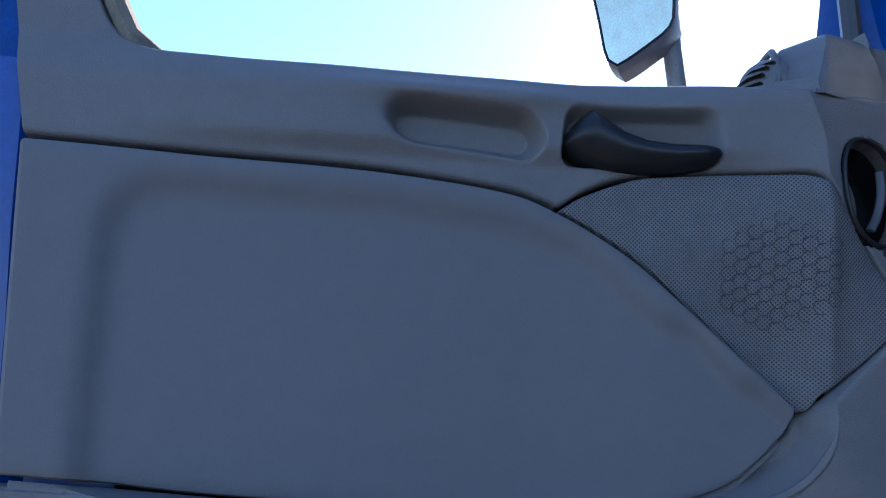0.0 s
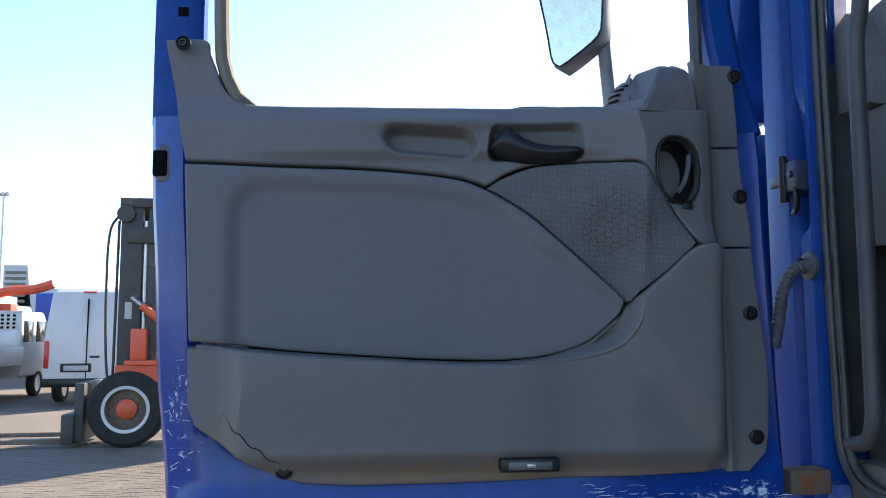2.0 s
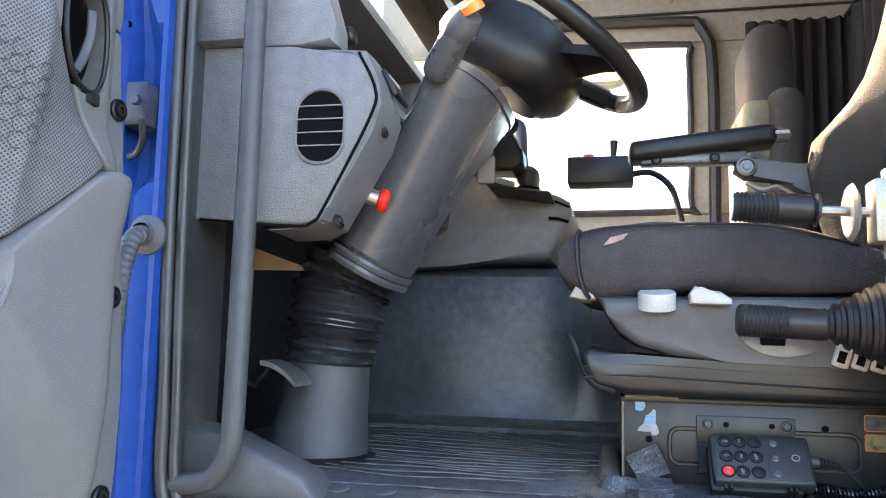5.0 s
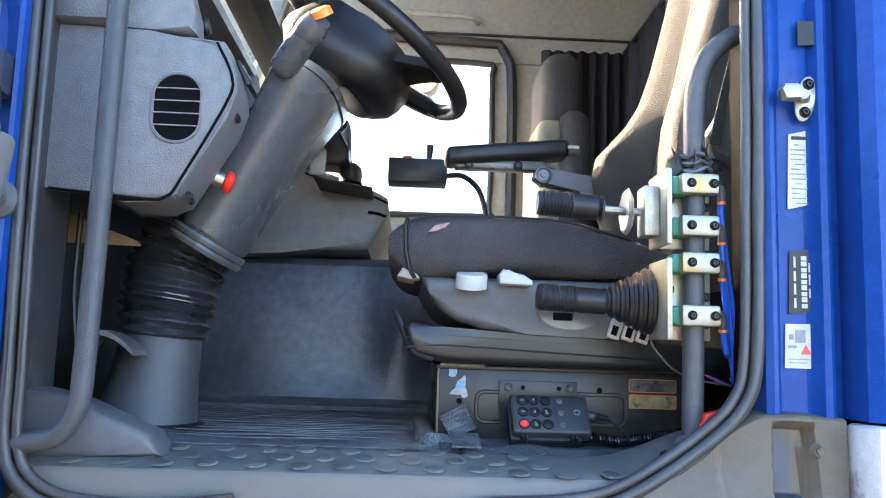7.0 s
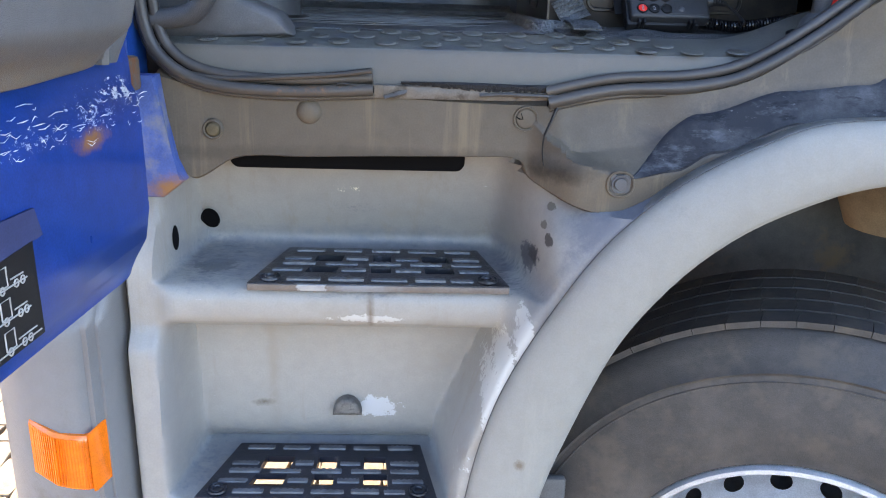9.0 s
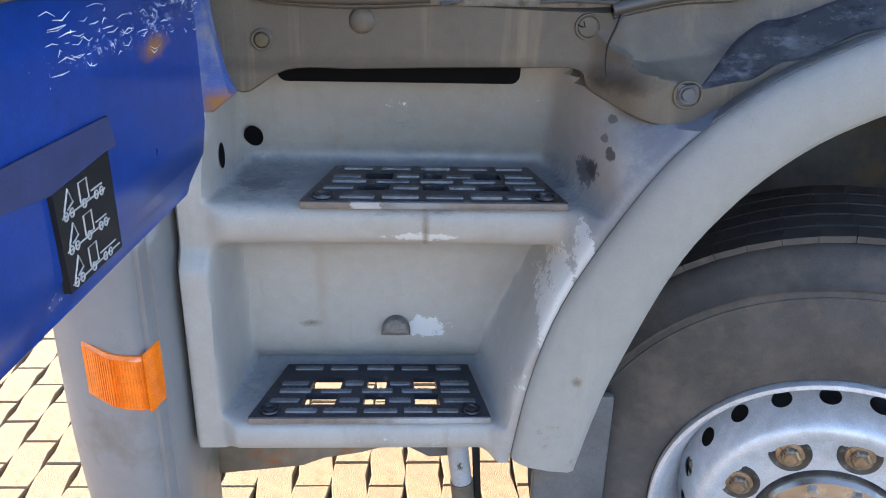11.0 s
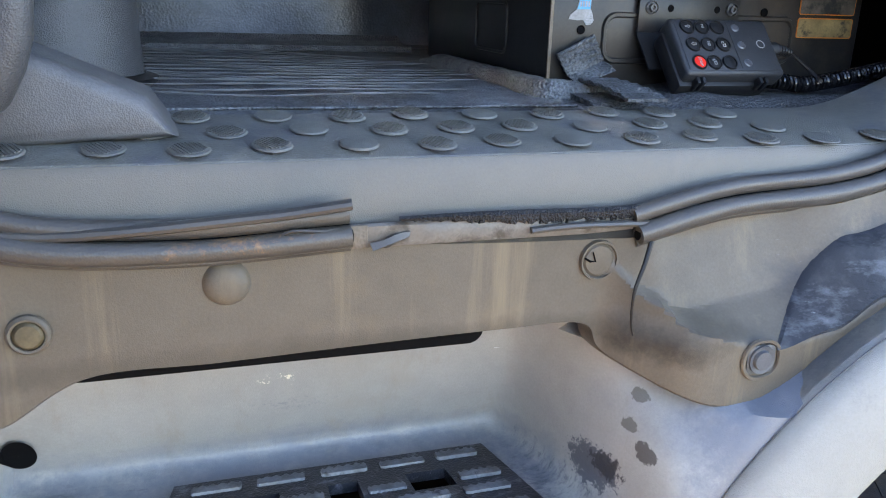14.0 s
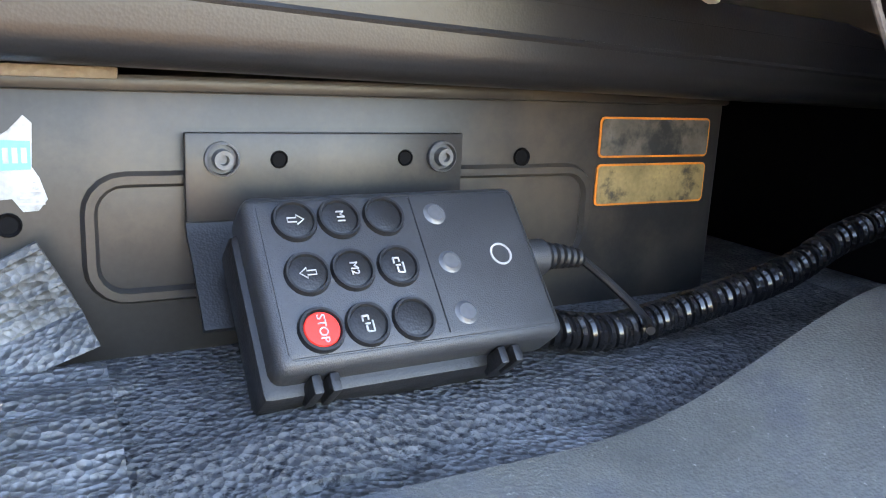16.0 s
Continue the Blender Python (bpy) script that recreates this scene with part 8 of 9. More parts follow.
part("arm_pivot", lathe([(0.0, 0.006), (0.006, 0.006), (0.007, 0.003), (0.013, 0.003), (0.015, 0.008), (0.019, 0.007), (0.021, 0.0)], 28, False, Matrix.Translation((0.128, 0.644, 2.027)) @ Matrix.Rotation(radians(90), 4, "X")), COLUMN, arm)
part("bracket_rod", tube(curve([(0.13, 0.66, 2.0), (0.16, 0.66, 1.985), (0.19, 0.66, 1.99), (0.22, 0.66, 1.97)], 14), 0.005, 8), STEEL, arm)
joy = thing("joystick_box", "black control box with a small joystick and red button", "control box")
part("box_body", box(-0.225, -0.08, 0.81, 0.89, 2.035, 2.095, 0.004), BLACK, joy)
part("stick", tube([(-0.125, 0.86, 2.09), (-0.123, 0.86, 2.14)], [0.006, 0.01], 12), BLACK, joy)
part("red_cap", lathe([(0.0, 0.012), (0.014, 0.011), (0.016, 0.0)], 18, False, Matrix.Translation((-0.18, 0.85, 2.095))), RED, joy)
part("box_cable", tube(curve([(-0.085, 0.85, 2.06), (-0.04, 0.84, 2.06), (0.0, 0.82, 2.02), (0.02, 0.8, 1.94)], 20), 0.007, 8), BLACK, joy)

# ---- lever bank clamped to the rail ----
bank = thing("lever_bank", "zinc mounting plates clamped to the rail with two black levers", "control levers")
for z0, z1 in ((1.79, 1.9), (1.655, 1.77)):
    pl = part("mount_plate", box(0.2, 0.208, 0.0, 0.09, z0, z1, 0.002), ZINC, bank, "zinc-plated mounting plate")
    part("cross_plate", box(0.208, 0.285, 0.062, 0.068, z0, z1, 0.002), ZINC, pl)
    for dz in (0.035, 0.075):
        screw("plate_bolt", Matrix.Translation((0.222, 0.06, z0 + dz)) @ Matrix.Rotation(radians(90), 4, "X"), pl, 0.007)
        screw("plate_bolt", Matrix.Translation((0.278, 0.06, z0 + dz - 0.01)) @ Matrix.Rotation(radians(90), 4, "X"), pl, 0.006)
for z in (1.882, 1.82, 1.766, 1.69):
    c = part("clamp", box(0.226, 0.282, 0.012, 0.03, z - 0.015, z + 0.015, 0.004), ZINC, bank, "zinc pipe clamp")
    part("clamp_half", box(0.217, 0.276, 0.03, 0.062, z - 0.0145, z + 0.0145, 0.006), GREEN, c, "green clamp half")
    for dx in (-0.014, 0.019):
        screw("clamp_bolt", Matrix.Translation((0.254 + dx, 0.011, z)) @ Matrix.Rotation(radians(90), 4, "X"), c, 0.006)
part("knob_guard", lathe([(0.006, -0.002), (0.03, -0.004), (0.036, 0.0), (0.03, 0.004), (0.006, 0.004)], 9, False, Matrix.Translation((0.155, 0.05, 1.842)) @ Matrix.Rotation(radians(90), 4, "Y")), ZINC, bank, "scalloped adjusting wheel")
part("pivot_block", box(0.176, 0.2, 0.03, 0.07, 1.805, 1.88, 0.004), ZINC, bank)
grip = part("lever_grip", tube(curve([(0.022, 0.055, 1.852), (0.06, 0.055, 1.85), (0.11, 0.055, 1.847), (0.122, 0.055, 1.846)], 40), [0.017] + [0.0195 if i % 2 else 0.0175 for i in range(20)] + [0.0185] * 14 + [0.0175, 0.0155, 0.02, 0.02, 0.012], 18), BLACK, bank, "black ribbed lever grip")
part("lever_rod", tube([(0.12, 0.055, 1.846), (0.178, 0.055, 1.843)], 0.006, 10), STEEL, grip)
grip2 = part("lever_grip", tube(curve([(0.03, 0.09, 1.715), (0.07, 0.09, 1.713), (0.13, 0.09, 1.71)], 40), [0.017] + [0.021 if i % 2 and i < 22 else 0.0195 for i in range(39)], 18), BLACK, bank, "black ribbed lever grip")
part("lever_boot", tube(curve([(0.128, 0.09, 1.711), (0.2, 0.085, 1.712)], 48), [0.014 + 0.036 * (i / 47) + (0.004 if i % 8 < 4 else 0) for i in range(48)], 20), BLACK, grip2, "black ribbed rubber boot")
HOSE = material("blue_air_hose", (0.01, 0.1, 0.55), 0.35, 0, 0.1, 10)
hoses = thing("air_hoses", "blue plastic air hoses behind the rail", "hoses")
for k, z in enumerate((1.886, 1.824, 1.77, 1.694)):
    part("hose_elbow", tube(curve([(0.284, 0.045, z), (0.294, 0.05, z + 0.001), (0.3, 0.054, z - 0.006), (0.302, 0.058, z - 0.022)], 12), 0.0062, 10), SEAT_PLASTIC, hoses)
    part("hose_collar", tube([(0.302, 0.058, z - 0.021), (0.3022, 0.0585, z - 0.0255)], 0.0066, 10), AMBER, hoses)
    part("hose", tube(curve([(0.302, 0.058, z - 0.024), (0.304 + 0.002 * k, 0.062, z - 0.06), (0.31 + 0.007 * (3 - k), 0.075, 1.63 + 0.01 * k), (0.33 + 0.004 * k, 0.095, 1.6), (0.37, 0.13, 1.58)], 30), 0.0048, 8), HOSE, hoses)
wires = thing("loose_wires", "thin loose wires hanging below the lever plate", "wires")
part("wire", tube(curve([(0.203, 0.1, 1.69), (0.205, 0.1, 1.665), (0.212, 0.1, 1.643), (0.243, 0.1, 1.611), (0.279, 0.1, 1.597), (0.33, 0.1, 1.59)], 30), 0.0016, 8), SEAT_PLASTIC, wires, "grey cable in a loose loop")
for k, mt in enumerate((RED, HOSE, material("violet_wire", (0.12, 0.05, 0.25), 0.4, 0, 0.1, 20))):
    part("wire", tube(curve([(0.249 + 0.004 * k, 0.1, 1.69), (0.254 + 0.003 * k, 0.1 + 0.003 * k, 1.655), (0.263 + 0.002 * (k % 2), 0.1, 1.631), (0.284 - 0.003 * (k % 2), 0.1 + 0.003 * k, 1.609 + 0.003 * (k % 2)), (0.307, 0.1, 1.596 + 0.002 * k), (0.34, 0.12, 1.588)], 30), 0.0009, 6), mt, wires)
tagged(part("red_lever", prism([(0.254, 1.532), (0.262, 1.552), (0.286, 1.558), (0.296, 1.547), (0.288, 1.538), (0.27, 1.528)], 0.024, 0.042, 0.004), RED), "red plastic lever beside the threshold", "lever")

# ---- remote control on its bracket ----
def lettering(text, size, parent, m, mat):
    """Raised letters as a mesh, from the built-in font."""
    fc = bpy.data.curves.new("lettering", "FONT")
    fc.body, fc.size, fc.extrude = text, size, 0.0003
    fc.align_x, fc.align_y = "CENTER", "CENTER"
    tmp = bpy.data.objects.new("lettering_curve", fc)
    me = bpy.data.meshes.new_from_object(tmp)
    bpy.data.objects.remove(tmp)
    me.materials.clear()
    me.materials.append(mat)
    ob = new("lettering", me)
    ob.parent = parent
    ob.matrix_local = m
    return ob


REM = Matrix.Translation((0.070, 0.1875, 1.5355)) @ Matrix.Rotation(radians(1.5), 4, "Y") @ Matrix.Rotation(radians(-41), 4, "X") @ Matrix.Rotation(radians(-2.0), 4, "Y")
FRONT = Matrix.Rotation(radians(90), 4, "X")
REMOTE = material("remote_plastic", (0.024, 0.025, 0.028), 0.5, 0, 0.1, 30, 0.15, 1500)
remote = thing("remote_control", "black suspension remote control with nine round keys", "remote control", at=REM)
part("case", box(-0.0625, 0.064, 0.0, 0.024, -0.0375, 0.0365, 0.005, 3), REMOTE, remote)
part("fascia", box(-0.0585, 0.0605, -0.0012, 0.003, -0.0335, 0.033, 0.003), REMOTE, remote)
holster = part("holster", box(-0.066, 0.05, 0.014, 0.034, -0.043, 0.028, 0.004), BLACK, remote, "black holster tray with clips")
for x in (-0.05, -0.043, 0.03, 0.037):
    part("clip", box(x, x + 0.004, 0.004, 0.02, -0.0455, -0.038, 0.001), BLACK, holster)
for cx in (-0.044, -0.0255, -0.006):
    for cz in (0.0225, -0.0005, -0.0235):
        redkey = cx < -0.04 and cz < -0.02
        key = part("key", lathe([(0.0, 0.0012), (0.0062, 0.0012), (0.0072, 0.0008), (0.0076, 0.002), (0.0086, 0.002), (0.0092, 0.0)], 28, False, Matrix.Translation((cx, -0.0012, cz)) @ FRONT), BLACK, remote)
        if redkey:
            part("red_face", lathe([(0.0, 0.0017), (0.0066, 0.0016), (0.007, 0.001)], 26, False, Matrix.Translation((cx, -0.0012, cz)) @ FRONT), RED, key, "red stop key")
for text, cx, cz, size, turn_ in (("STOP", -0.044, -0.0235, 0.0047, -90), ("M1", -0.0255, 0.0225, 0.0046, -90), ("M2", -0.0255, -0.0005, 0.0046, -90)):
    lettering(text, size, remote, Matrix.Translation((cx, -0.0031, cz)) @ FRONT @ Matrix.Rotation(radians(turn_), 4, "Z"), PRINT_DULL)


def arrow(cx, cz, flip):
    pts_ = [(-0.0035, -0.001), (0.0005, -0.001), (0.0005, -0.0024), (0.0038, 0.0), (0.0005, 0.0024), (0.0005, 0.001), (-0.0035, 0.001)]
    return part("arrow_mark", tube([(cx + flip * x * 0.9, -0.0027, cz + z * 0.9) for x, z in pts_], 0.00032, 5, closed=True, up=(0, 1, 0)), PRINT_DULL, remote)


arrow(-0.044, 0.0225, 1)
arrow(-0.044, -0.0005, -1)
for cx, cz in ((-0.006, -0.0005), (-0.0255, -0.0235)):
    for dx, dz, w, h in ((-0.001, 0.003, 0.0026, 0.0007), (-0.0022, 0.002, 0.0006, 0.0024), (0.0002, 0.0022, 0.0006, 0.0018), (-0.0006, -0.0002, 0.0022, 0.0006), (-0.0012, -0.0022, 0.0008, 0.0026), (0.0016, -0.0012, 0.0006, 0.0044), (0.0004, -0.0034, 0.0026, 0.0006)):
        part("pictogram", box(cx + dx - w / 2, cx + dx + w / 2, -0.0031, -0.0022, cz + dz - h / 2, cz + dz + h / 2), PRINT_DULL, remote)
for cz in (0.0225, -0.0005, -0.0235):
    part("indicator", lathe([(0.0, 0.0014), (0.0036, 0.0012), (0.0044, 0.0004), (0.0052, 0.0)], 20, False, Matrix.Translation((0.018, -0.0012, cz)) @ FRONT), material("milky_lens", (0.065, 0.068, 0.075), 0.3, 0, 0.05, 20), remote, "milky indicator lens")
part("fascia_line", box(0.0078, 0.0082, -0.0016, -0.0008, -0.031, 0.031), BLACK, remote)
part("round_mark", lathe([(0.0044, 0.0), (0.0044, 0.0006), (0.0052, 0.0006), (0.0052, 0.0)], 28, False, Matrix.Translation((0.0435, -0.0012, 0.001)) @ FRONT), PRINT_DULL, remote)
plug = part("cable_plug", tube([(0.06, 0.012, 0.004), (0.074, 0.012, 0.004)], 0.0085, 16), REMOTE, remote, "ribbed cable plug")
part("plug_sleeve", tube(curve([(0.074, 0.012, 0.004), (0.085, 0.013, 0.004), (0.1, 0.016, 0.003)], 24), [0.0062 - 0.00012 * i + (0.0009 if i % 4 < 2 else 0) for i in range(24)], 12), BLACK, plug)
part("plug_lead", tube(curve([(0.1, 0.016, 0.003), (0.115, 0.02, -0.01), (0.125, 0.018, -0.03), (0.118, 0.01, -0.04)], 20), 0.0022, 8), BLACK, plug)
bracket = thing("remote_bracket", "black steel bracket screwed to the seat box", "bracket")
part("bracket_plate", box(-0.006, 0.126, 0.2475, 0.2515, 1.545, 1.583, 0.001), BOXMETAL, bracket)
part("bracket_fold", sheet([[(x, 0.249, 1.546), (x, 0.246, 1.54), (x, 0.235, 1.53), (x, 0.215, 1.508)] for x in (-0.006, 0.01, 0.03)], (0, 0.002, -0.002)), BLACK, bracket)
for x in (0.009, 0.114):
    screw("bracket_screw", Matrix.Translation((x, 0.246, 1.572)) @ Matrix.Rotation(radians(90), 4, "X"), bracket, 0.0065).data.materials[0] = CHASSIS
for x in (0.034, 0.095):
    part("bracket_hole", lathe([(0.0, 0.0), (0.0028, 0.0), (0.0034, 0.0008), (0.004, 0.0)], 16, False, Matrix.Translation((x, 0.2473, 1.5715)) @ Matrix.Rotation(radians(90), 4, "X")), BLACK_MATT, bracket)
# peeled stickers on the box
STICKER_BLUE = material("sticker_blue", (0.03, 0.3, 0.55), 0.5, 0, 0.1, 30)
FADED = material("faded_sticker", (0.26, 0.265, 0.27), 0.6, 0, 0.2, 60, 0, stain=(0.12, 0.12, 0.12), stain_amount=0.3, stain_scale=90)
scrap = part("torn_sticker", prism([(-0.0905, 1.599), (-0.0775, 1.5995), (-0.0765, 1.592), (-0.08, 1.5865), (-0.0855, 1.5855), (-0.091, 1.5875)], 0.2548, 0.2556), FADED, sbox, "torn blue and white sticker")
part("sticker_band", prism([(-0.0905, 1.5975), (-0.078, 1.598), (-0.078, 1.5955), (-0.0905, 1.595)], 0.2544, 0.2549), STICKER_BLUE, scrap)
part("sticker_band", prism([(-0.0908, 1.5895), (-0.0785, 1.5895), (-0.081, 1.5868), (-0.0855, 1.5858), (-0.0908, 1.5878)], 0.2544, 0.2549), STICKER_BLUE, scrap)
scrap = part("torn_sticker", prism([(-0.0645, 1.589), (-0.0615, 1.586), (-0.0625, 1.569), (-0.06, 1.5645), (-0.0575, 1.556), (-0.061, 1.5515), (-0.0665, 1.5512), (-0.07, 1.5565), (-0.077, 1.556), (-0.088, 1.557), (-0.086, 1.562), (-0.0795, 1.567), (-0.076, 1.579), (-0.07, 1.583)], 0.2548, 0.2556), FADED, sbox, "torn blue and white sticker")
part("sticker_band", prism([(-0.0755, 1.5795), (-0.0625, 1.579), (-0.0628, 1.568), (-0.0785, 1.5675)], 0.2544, 0.2549), STICKER_BLUE, scrap)
for k in range(4):
    part("print_bar", box(-0.0755 + 0.0032 * k, -0.0735 + 0.0032 * k, 0.2541, 0.2545, 1.5705, 1.5765), FADED, scrap)
    part("print_bar", box(-0.068 + 0.0008 * k, -0.0585 - 0.0004 * k, 0.2544, 0.2549, 1.554 + 0.0026 * k, 1.5547 + 0.0026 * k), PRINT_DULL, scrap)
for z0, z1, mat_ in ((1.569, 1.5915, material("worn_label", (0.07, 0.058, 0.045), 0.6, 0, 0.5, 60, 0, stain=(0.012, 0.012, 0.012), stain_amount=0.7, stain_scale=40)), (1.542, 1.5655, material("yellowed_label", (0.24, 0.165, 0.07), 0.6, 0, 0.3, 50, 0, stain=(0.04, 0.03, 0.02), stain_amount=0.5, stain_scale=55))):
    lab = part("warning_label", prism(rounded(0.216, 0.298, z0, z1, 0.003, 3), 0.2548, 0.2556), material("label_orange", (0.6, 0.17, 0.02), 0.5, 0, 0.2, 40), sbox, "worn orange-edged warning label")
    part("label_face", prism(rounded(0.2172, 0.2968, z0 + 0.0012, z1 - 0.0012, 0.002, 3), 0.2543, 0.2552), mat_, lab)
for x, z in ((-0.072, 1.546), (0.166, 1.570)):
    part("box_hole", lathe([(0.0, 0.0), (0.0035, 0.0), (0.0045, 0.0012), (0.005, 0.0)], 16, False, Matrix.Translation((x, 0.2553, z)) @ Matrix.Rotation(radians(90), 4, "X")), BLACK_MATT, sbox)
# flap of floor cloth folded up the corner of the box
flap = []
for q_ in range(25):
    u_ = q_ / 24
    row = []
    for k_ in range(17):
        v_ = k_ / 16
        rib = 0.0012 * math.sin(2 * math.pi * 5 * v_)
        row.append((-0.106 + 0.043 * u_ + 0.019 * v_, 0.243 - rib - 0.02 * smooth(0.7, 1.0, v_), 1.5205 + 0.0215 * u_ - 0.031 * v_ - 0.006 * u_ * v_))
    flap.append(row)
part("mat_flap", sheet(flap, (0, -0.004, 0)), MAT, floor, "loose flap of floor mat")
fold = curve([(-0.13, 0.64, 0), (-0.13, 0.53, 0), (-0.127, 0.33, 0), (-0.127, 0.262, 0), (-0.122, 0.234, 0), (-0.106, 0.222, 0), (-0.085, 0.221, 0), (-0.06, 0.228, 0), (-0.02, 0.238, 0)], 70)
fold_rows = []
for q_ in range(70):
    d_ = (fold[min(q_ + 1, 69)] - fold[max(q_ - 1, 0)]).normalized()
    n_ = Vector((-d_.y, d_.x, 0))
    h_ = (0.4 + 0.6 * smooth(0, 10, q_)) * (0.35 + 0.65 * smooth(69, 55, q_))
    fold_rows.append([fold[q_] + n_ * a_ + Vector((0, 0, 1.479 + b_ * h_ + 0.0006 * math.sin(0.9 * q_))) for a_, b_ in ((-0.02, 0.0), (-0.0165, 0.004), (-0.014, 0.0125), (-0.0105, 0.016), (0.0, 0.017), (0.0095, 0.016), (0.0135, 0.0125), (0.017, 0.0))])
part("mat_fold", sheet(fold_rows, (0, 0, -0.003)), MAT, floor, "raised moulding of the mat round the seat box", 50)
tail = [[(-0.086 + 0.044 * u_ - 0.004 * v_, 0.225 - 0.115 * v_, 1.4965 - 0.008 * v_ + 0.003 * math.sin(3.1 * v_) + 0.0011 * math.sin(2 * math.pi * 5 * v_)) for v_ in [k_ / 20 for k_ in range(21)]] for u_ in (0, 0.25, 0.5, 0.75, 1.0)]
part("mat_flap", sheet(tail, (0, 0, -0.003)), MAT, floor, "ribbed end of the mat flap")
# raised wavy ridges of the rubber mat
random.seed(21)
for k in range(17):
    lines_ = []
    start, stop = -0.7 + random.uniform(0.0, 0.12) * (k % 3), -0.12 - random.uniform(0.0, 0.18)
    for q_ in range(60):
        x = start + (stop - start) * q_ / 59
        spread = 0.042 - 0.02 * smooth(-0.6, -0.15, x)
        y = 0.2 + 0.05 * smooth(-0.55, -0.2, x) + spread * k + 0.03 * math.sin(8 * x + 0.25 * k) + 0.014 * math.sin(19 * x + 1.3 * k) * smooth(-0.25, -0.45, x)
        if 0.16 < y < 0.83:
            lines_.append((x, y, 1.4795 + 0.006 * smooth(0.13, 0.3, y) - 0.0008))
    if len(lines_) > 12:
        part("mat_ridge", tube(lines_, [0.0005 + 0.0009 * math.sin(math.pi * q_ / (len(lines_) - 1)) ** 0.4 * (1 + 0.5 * math.sin(0.8 * q_ + k)) for q_ in range(len(lines_))], 6, flat=0.7), MAT_RIDGE, floor)
part("mat_edge", tube([(-0.7 + 0.58 * q_ / 30, 0.158 + 0.002 * math.sin(q_), 1.4765) for q_ in range(31)], 0.0024, 8, flat=0.6), MAT, floor, "rubbed edge of the floor mat")
part("mat_border", sheet([[(x_, 0.845, 1.4815), (x_, 0.853, 1.489), (x_, 0.905, 1.491), (x_, 0.935, 1.494), (x_, 0.95, 1.503)] for x_ in (-0.9, -0.5, -0.15, -0.1)], (0, 0.004, -0.006)), MAT, floor, "raised rear border of the floor mat")
# coarse woven mat beside the seat box
patch = []
for k in range(60):
    x = -0.105 + k * (0.5 / 59)
    row = []
    for j in range(16):
        y = 0.138 + j * (0.12 / 15)
        row.append((x, y + 0.003 * math.sin(11 * x), 1.4805 - 0.009 * (1 - smooth(0.138, 0.165, y)) + 0.006 * smooth(0.13, 0.3, y) + 0.006 * math.exp(-(((x - 0.02 - 0.4 * (y - 0.15)) / 0.03) ** 2)) + 0.012 * smooth(0.1, 0.32, x) * smooth(0.2, 0.12, y)))
    patch.append(row)
part("woven_mat", sheet(patch, (0, 0, -0.006)), CARPET, floor, "coarse grey woven floor mat")
# coiled cable
coil = []
axis = curve([(0.118, 0.205, 1.499), (0.15, 0.195, 1.4965), (0.181, 0.19, 1.4935), (0.219, 0.19, 1.498), (0.26, 0.19, 1.505), (0.303, 0.19, 1.514), (0.336, 0.19, 1.528), (0.371, 0.19, 1.537), (0.41, 0.2, 1.541), (0.44, 0.225, 1.525)], 1800)
for i, c in enumerate(axis):
    a = 2 * math.pi * i / 1800 * 72
    coil.append(c + Vector((0.0, 0.0075 * math.cos(a), 0.0075 * math.sin(a))))
tagged(part("coiled_cable", tube(coil, 0.0021, 6, up=(1, 0, 0)), COIL), "black coiled cable lying beside the seat box", "cable")

# ---- mirror outside the door ----
mir = thing("wing_mirror", "large truck wing mirror in a grey housing", "mirror")
GLASS_EDGE = curve([(-0.472, 2.36, 0), (-0.459, 2.275, 0), (-0.452, 2.256, 0), (-0.437, 2.252, 0), (-0.376, 2.3, 0), (-0.361, 2.318, 0), (-0.352, 2.37, 0), (-0.338, 2.7, 0), (-0.345, 2.735, 0), (-0.37, 2.74, 0), (-0.51, 2.74, 0), (-0.53, 2.73, 0), (-0.535, 2.7, 0)], 72, True)


def mirror_ring(grow, dy, x):
    return [(x + 0.24 * (-0.43 + (p.x + 0.43) * grow + dy + 0.42), -0.43 + (p.x + 0.43) * grow + dy, 2.5 + (p.y - 2.5) * grow) for p in GLASS_EDGE]


HOUSING = material("dusty_mirror_housing", (0.2, 0.195, 0.18), 0.6, 0, 0.12, 8, 0.2, 300, layers=[((0.4, 0.39, 0.36), (150, 150, 60), 0.66, 0.7)])
shell = grid([mirror_ring(1.0, 0.0, -0.94), mirror_ring(1.012, 0.001, -0.938), mirror_ring(1.03, 0.004, -0.943), mirror_ring(1.035, 0.012, -0.955), mirror_ring(1.03, 0.034, -0.985), mirror_ring(0.94, 0.05, -1.01), mirror_ring(0.6, 0.05, -1.02)], closed=True)
shell.verts.ensure_lookup_table()
shell.faces.new([shell.verts[6 * 72 + q_] for q_ in range(72)])
part("housing", shell, HOUSING, mir)
pane_m = grid([mirror_ring(1.0, 0.0, -0.9405), mirror_ring(0.5, 0.0, -0.9405)], closed=True)
pane_m.verts.ensure_lookup_table()
pane_m.faces.new([pane_m.verts[72 + q_] for q_ in range(72)])
part("mirror_glass", pane_m, MIRROR, mir)
part("mirror_rim", tube(mirror_ring(1.004, 0.0, -0.938), 0.0022, 6, closed=True, up=(1, 0, 0)), BLACK, mir)
part("mirror_arm", tube([(-0.972, -0.334, 2.4), (-0.97, -0.332, 2.3), (-0.968, -0.324, 2.19), (-0.96, -0.318, 2.05)], 0.0145, 12), HOUSING, mir, "dust-speckled mirror arm")
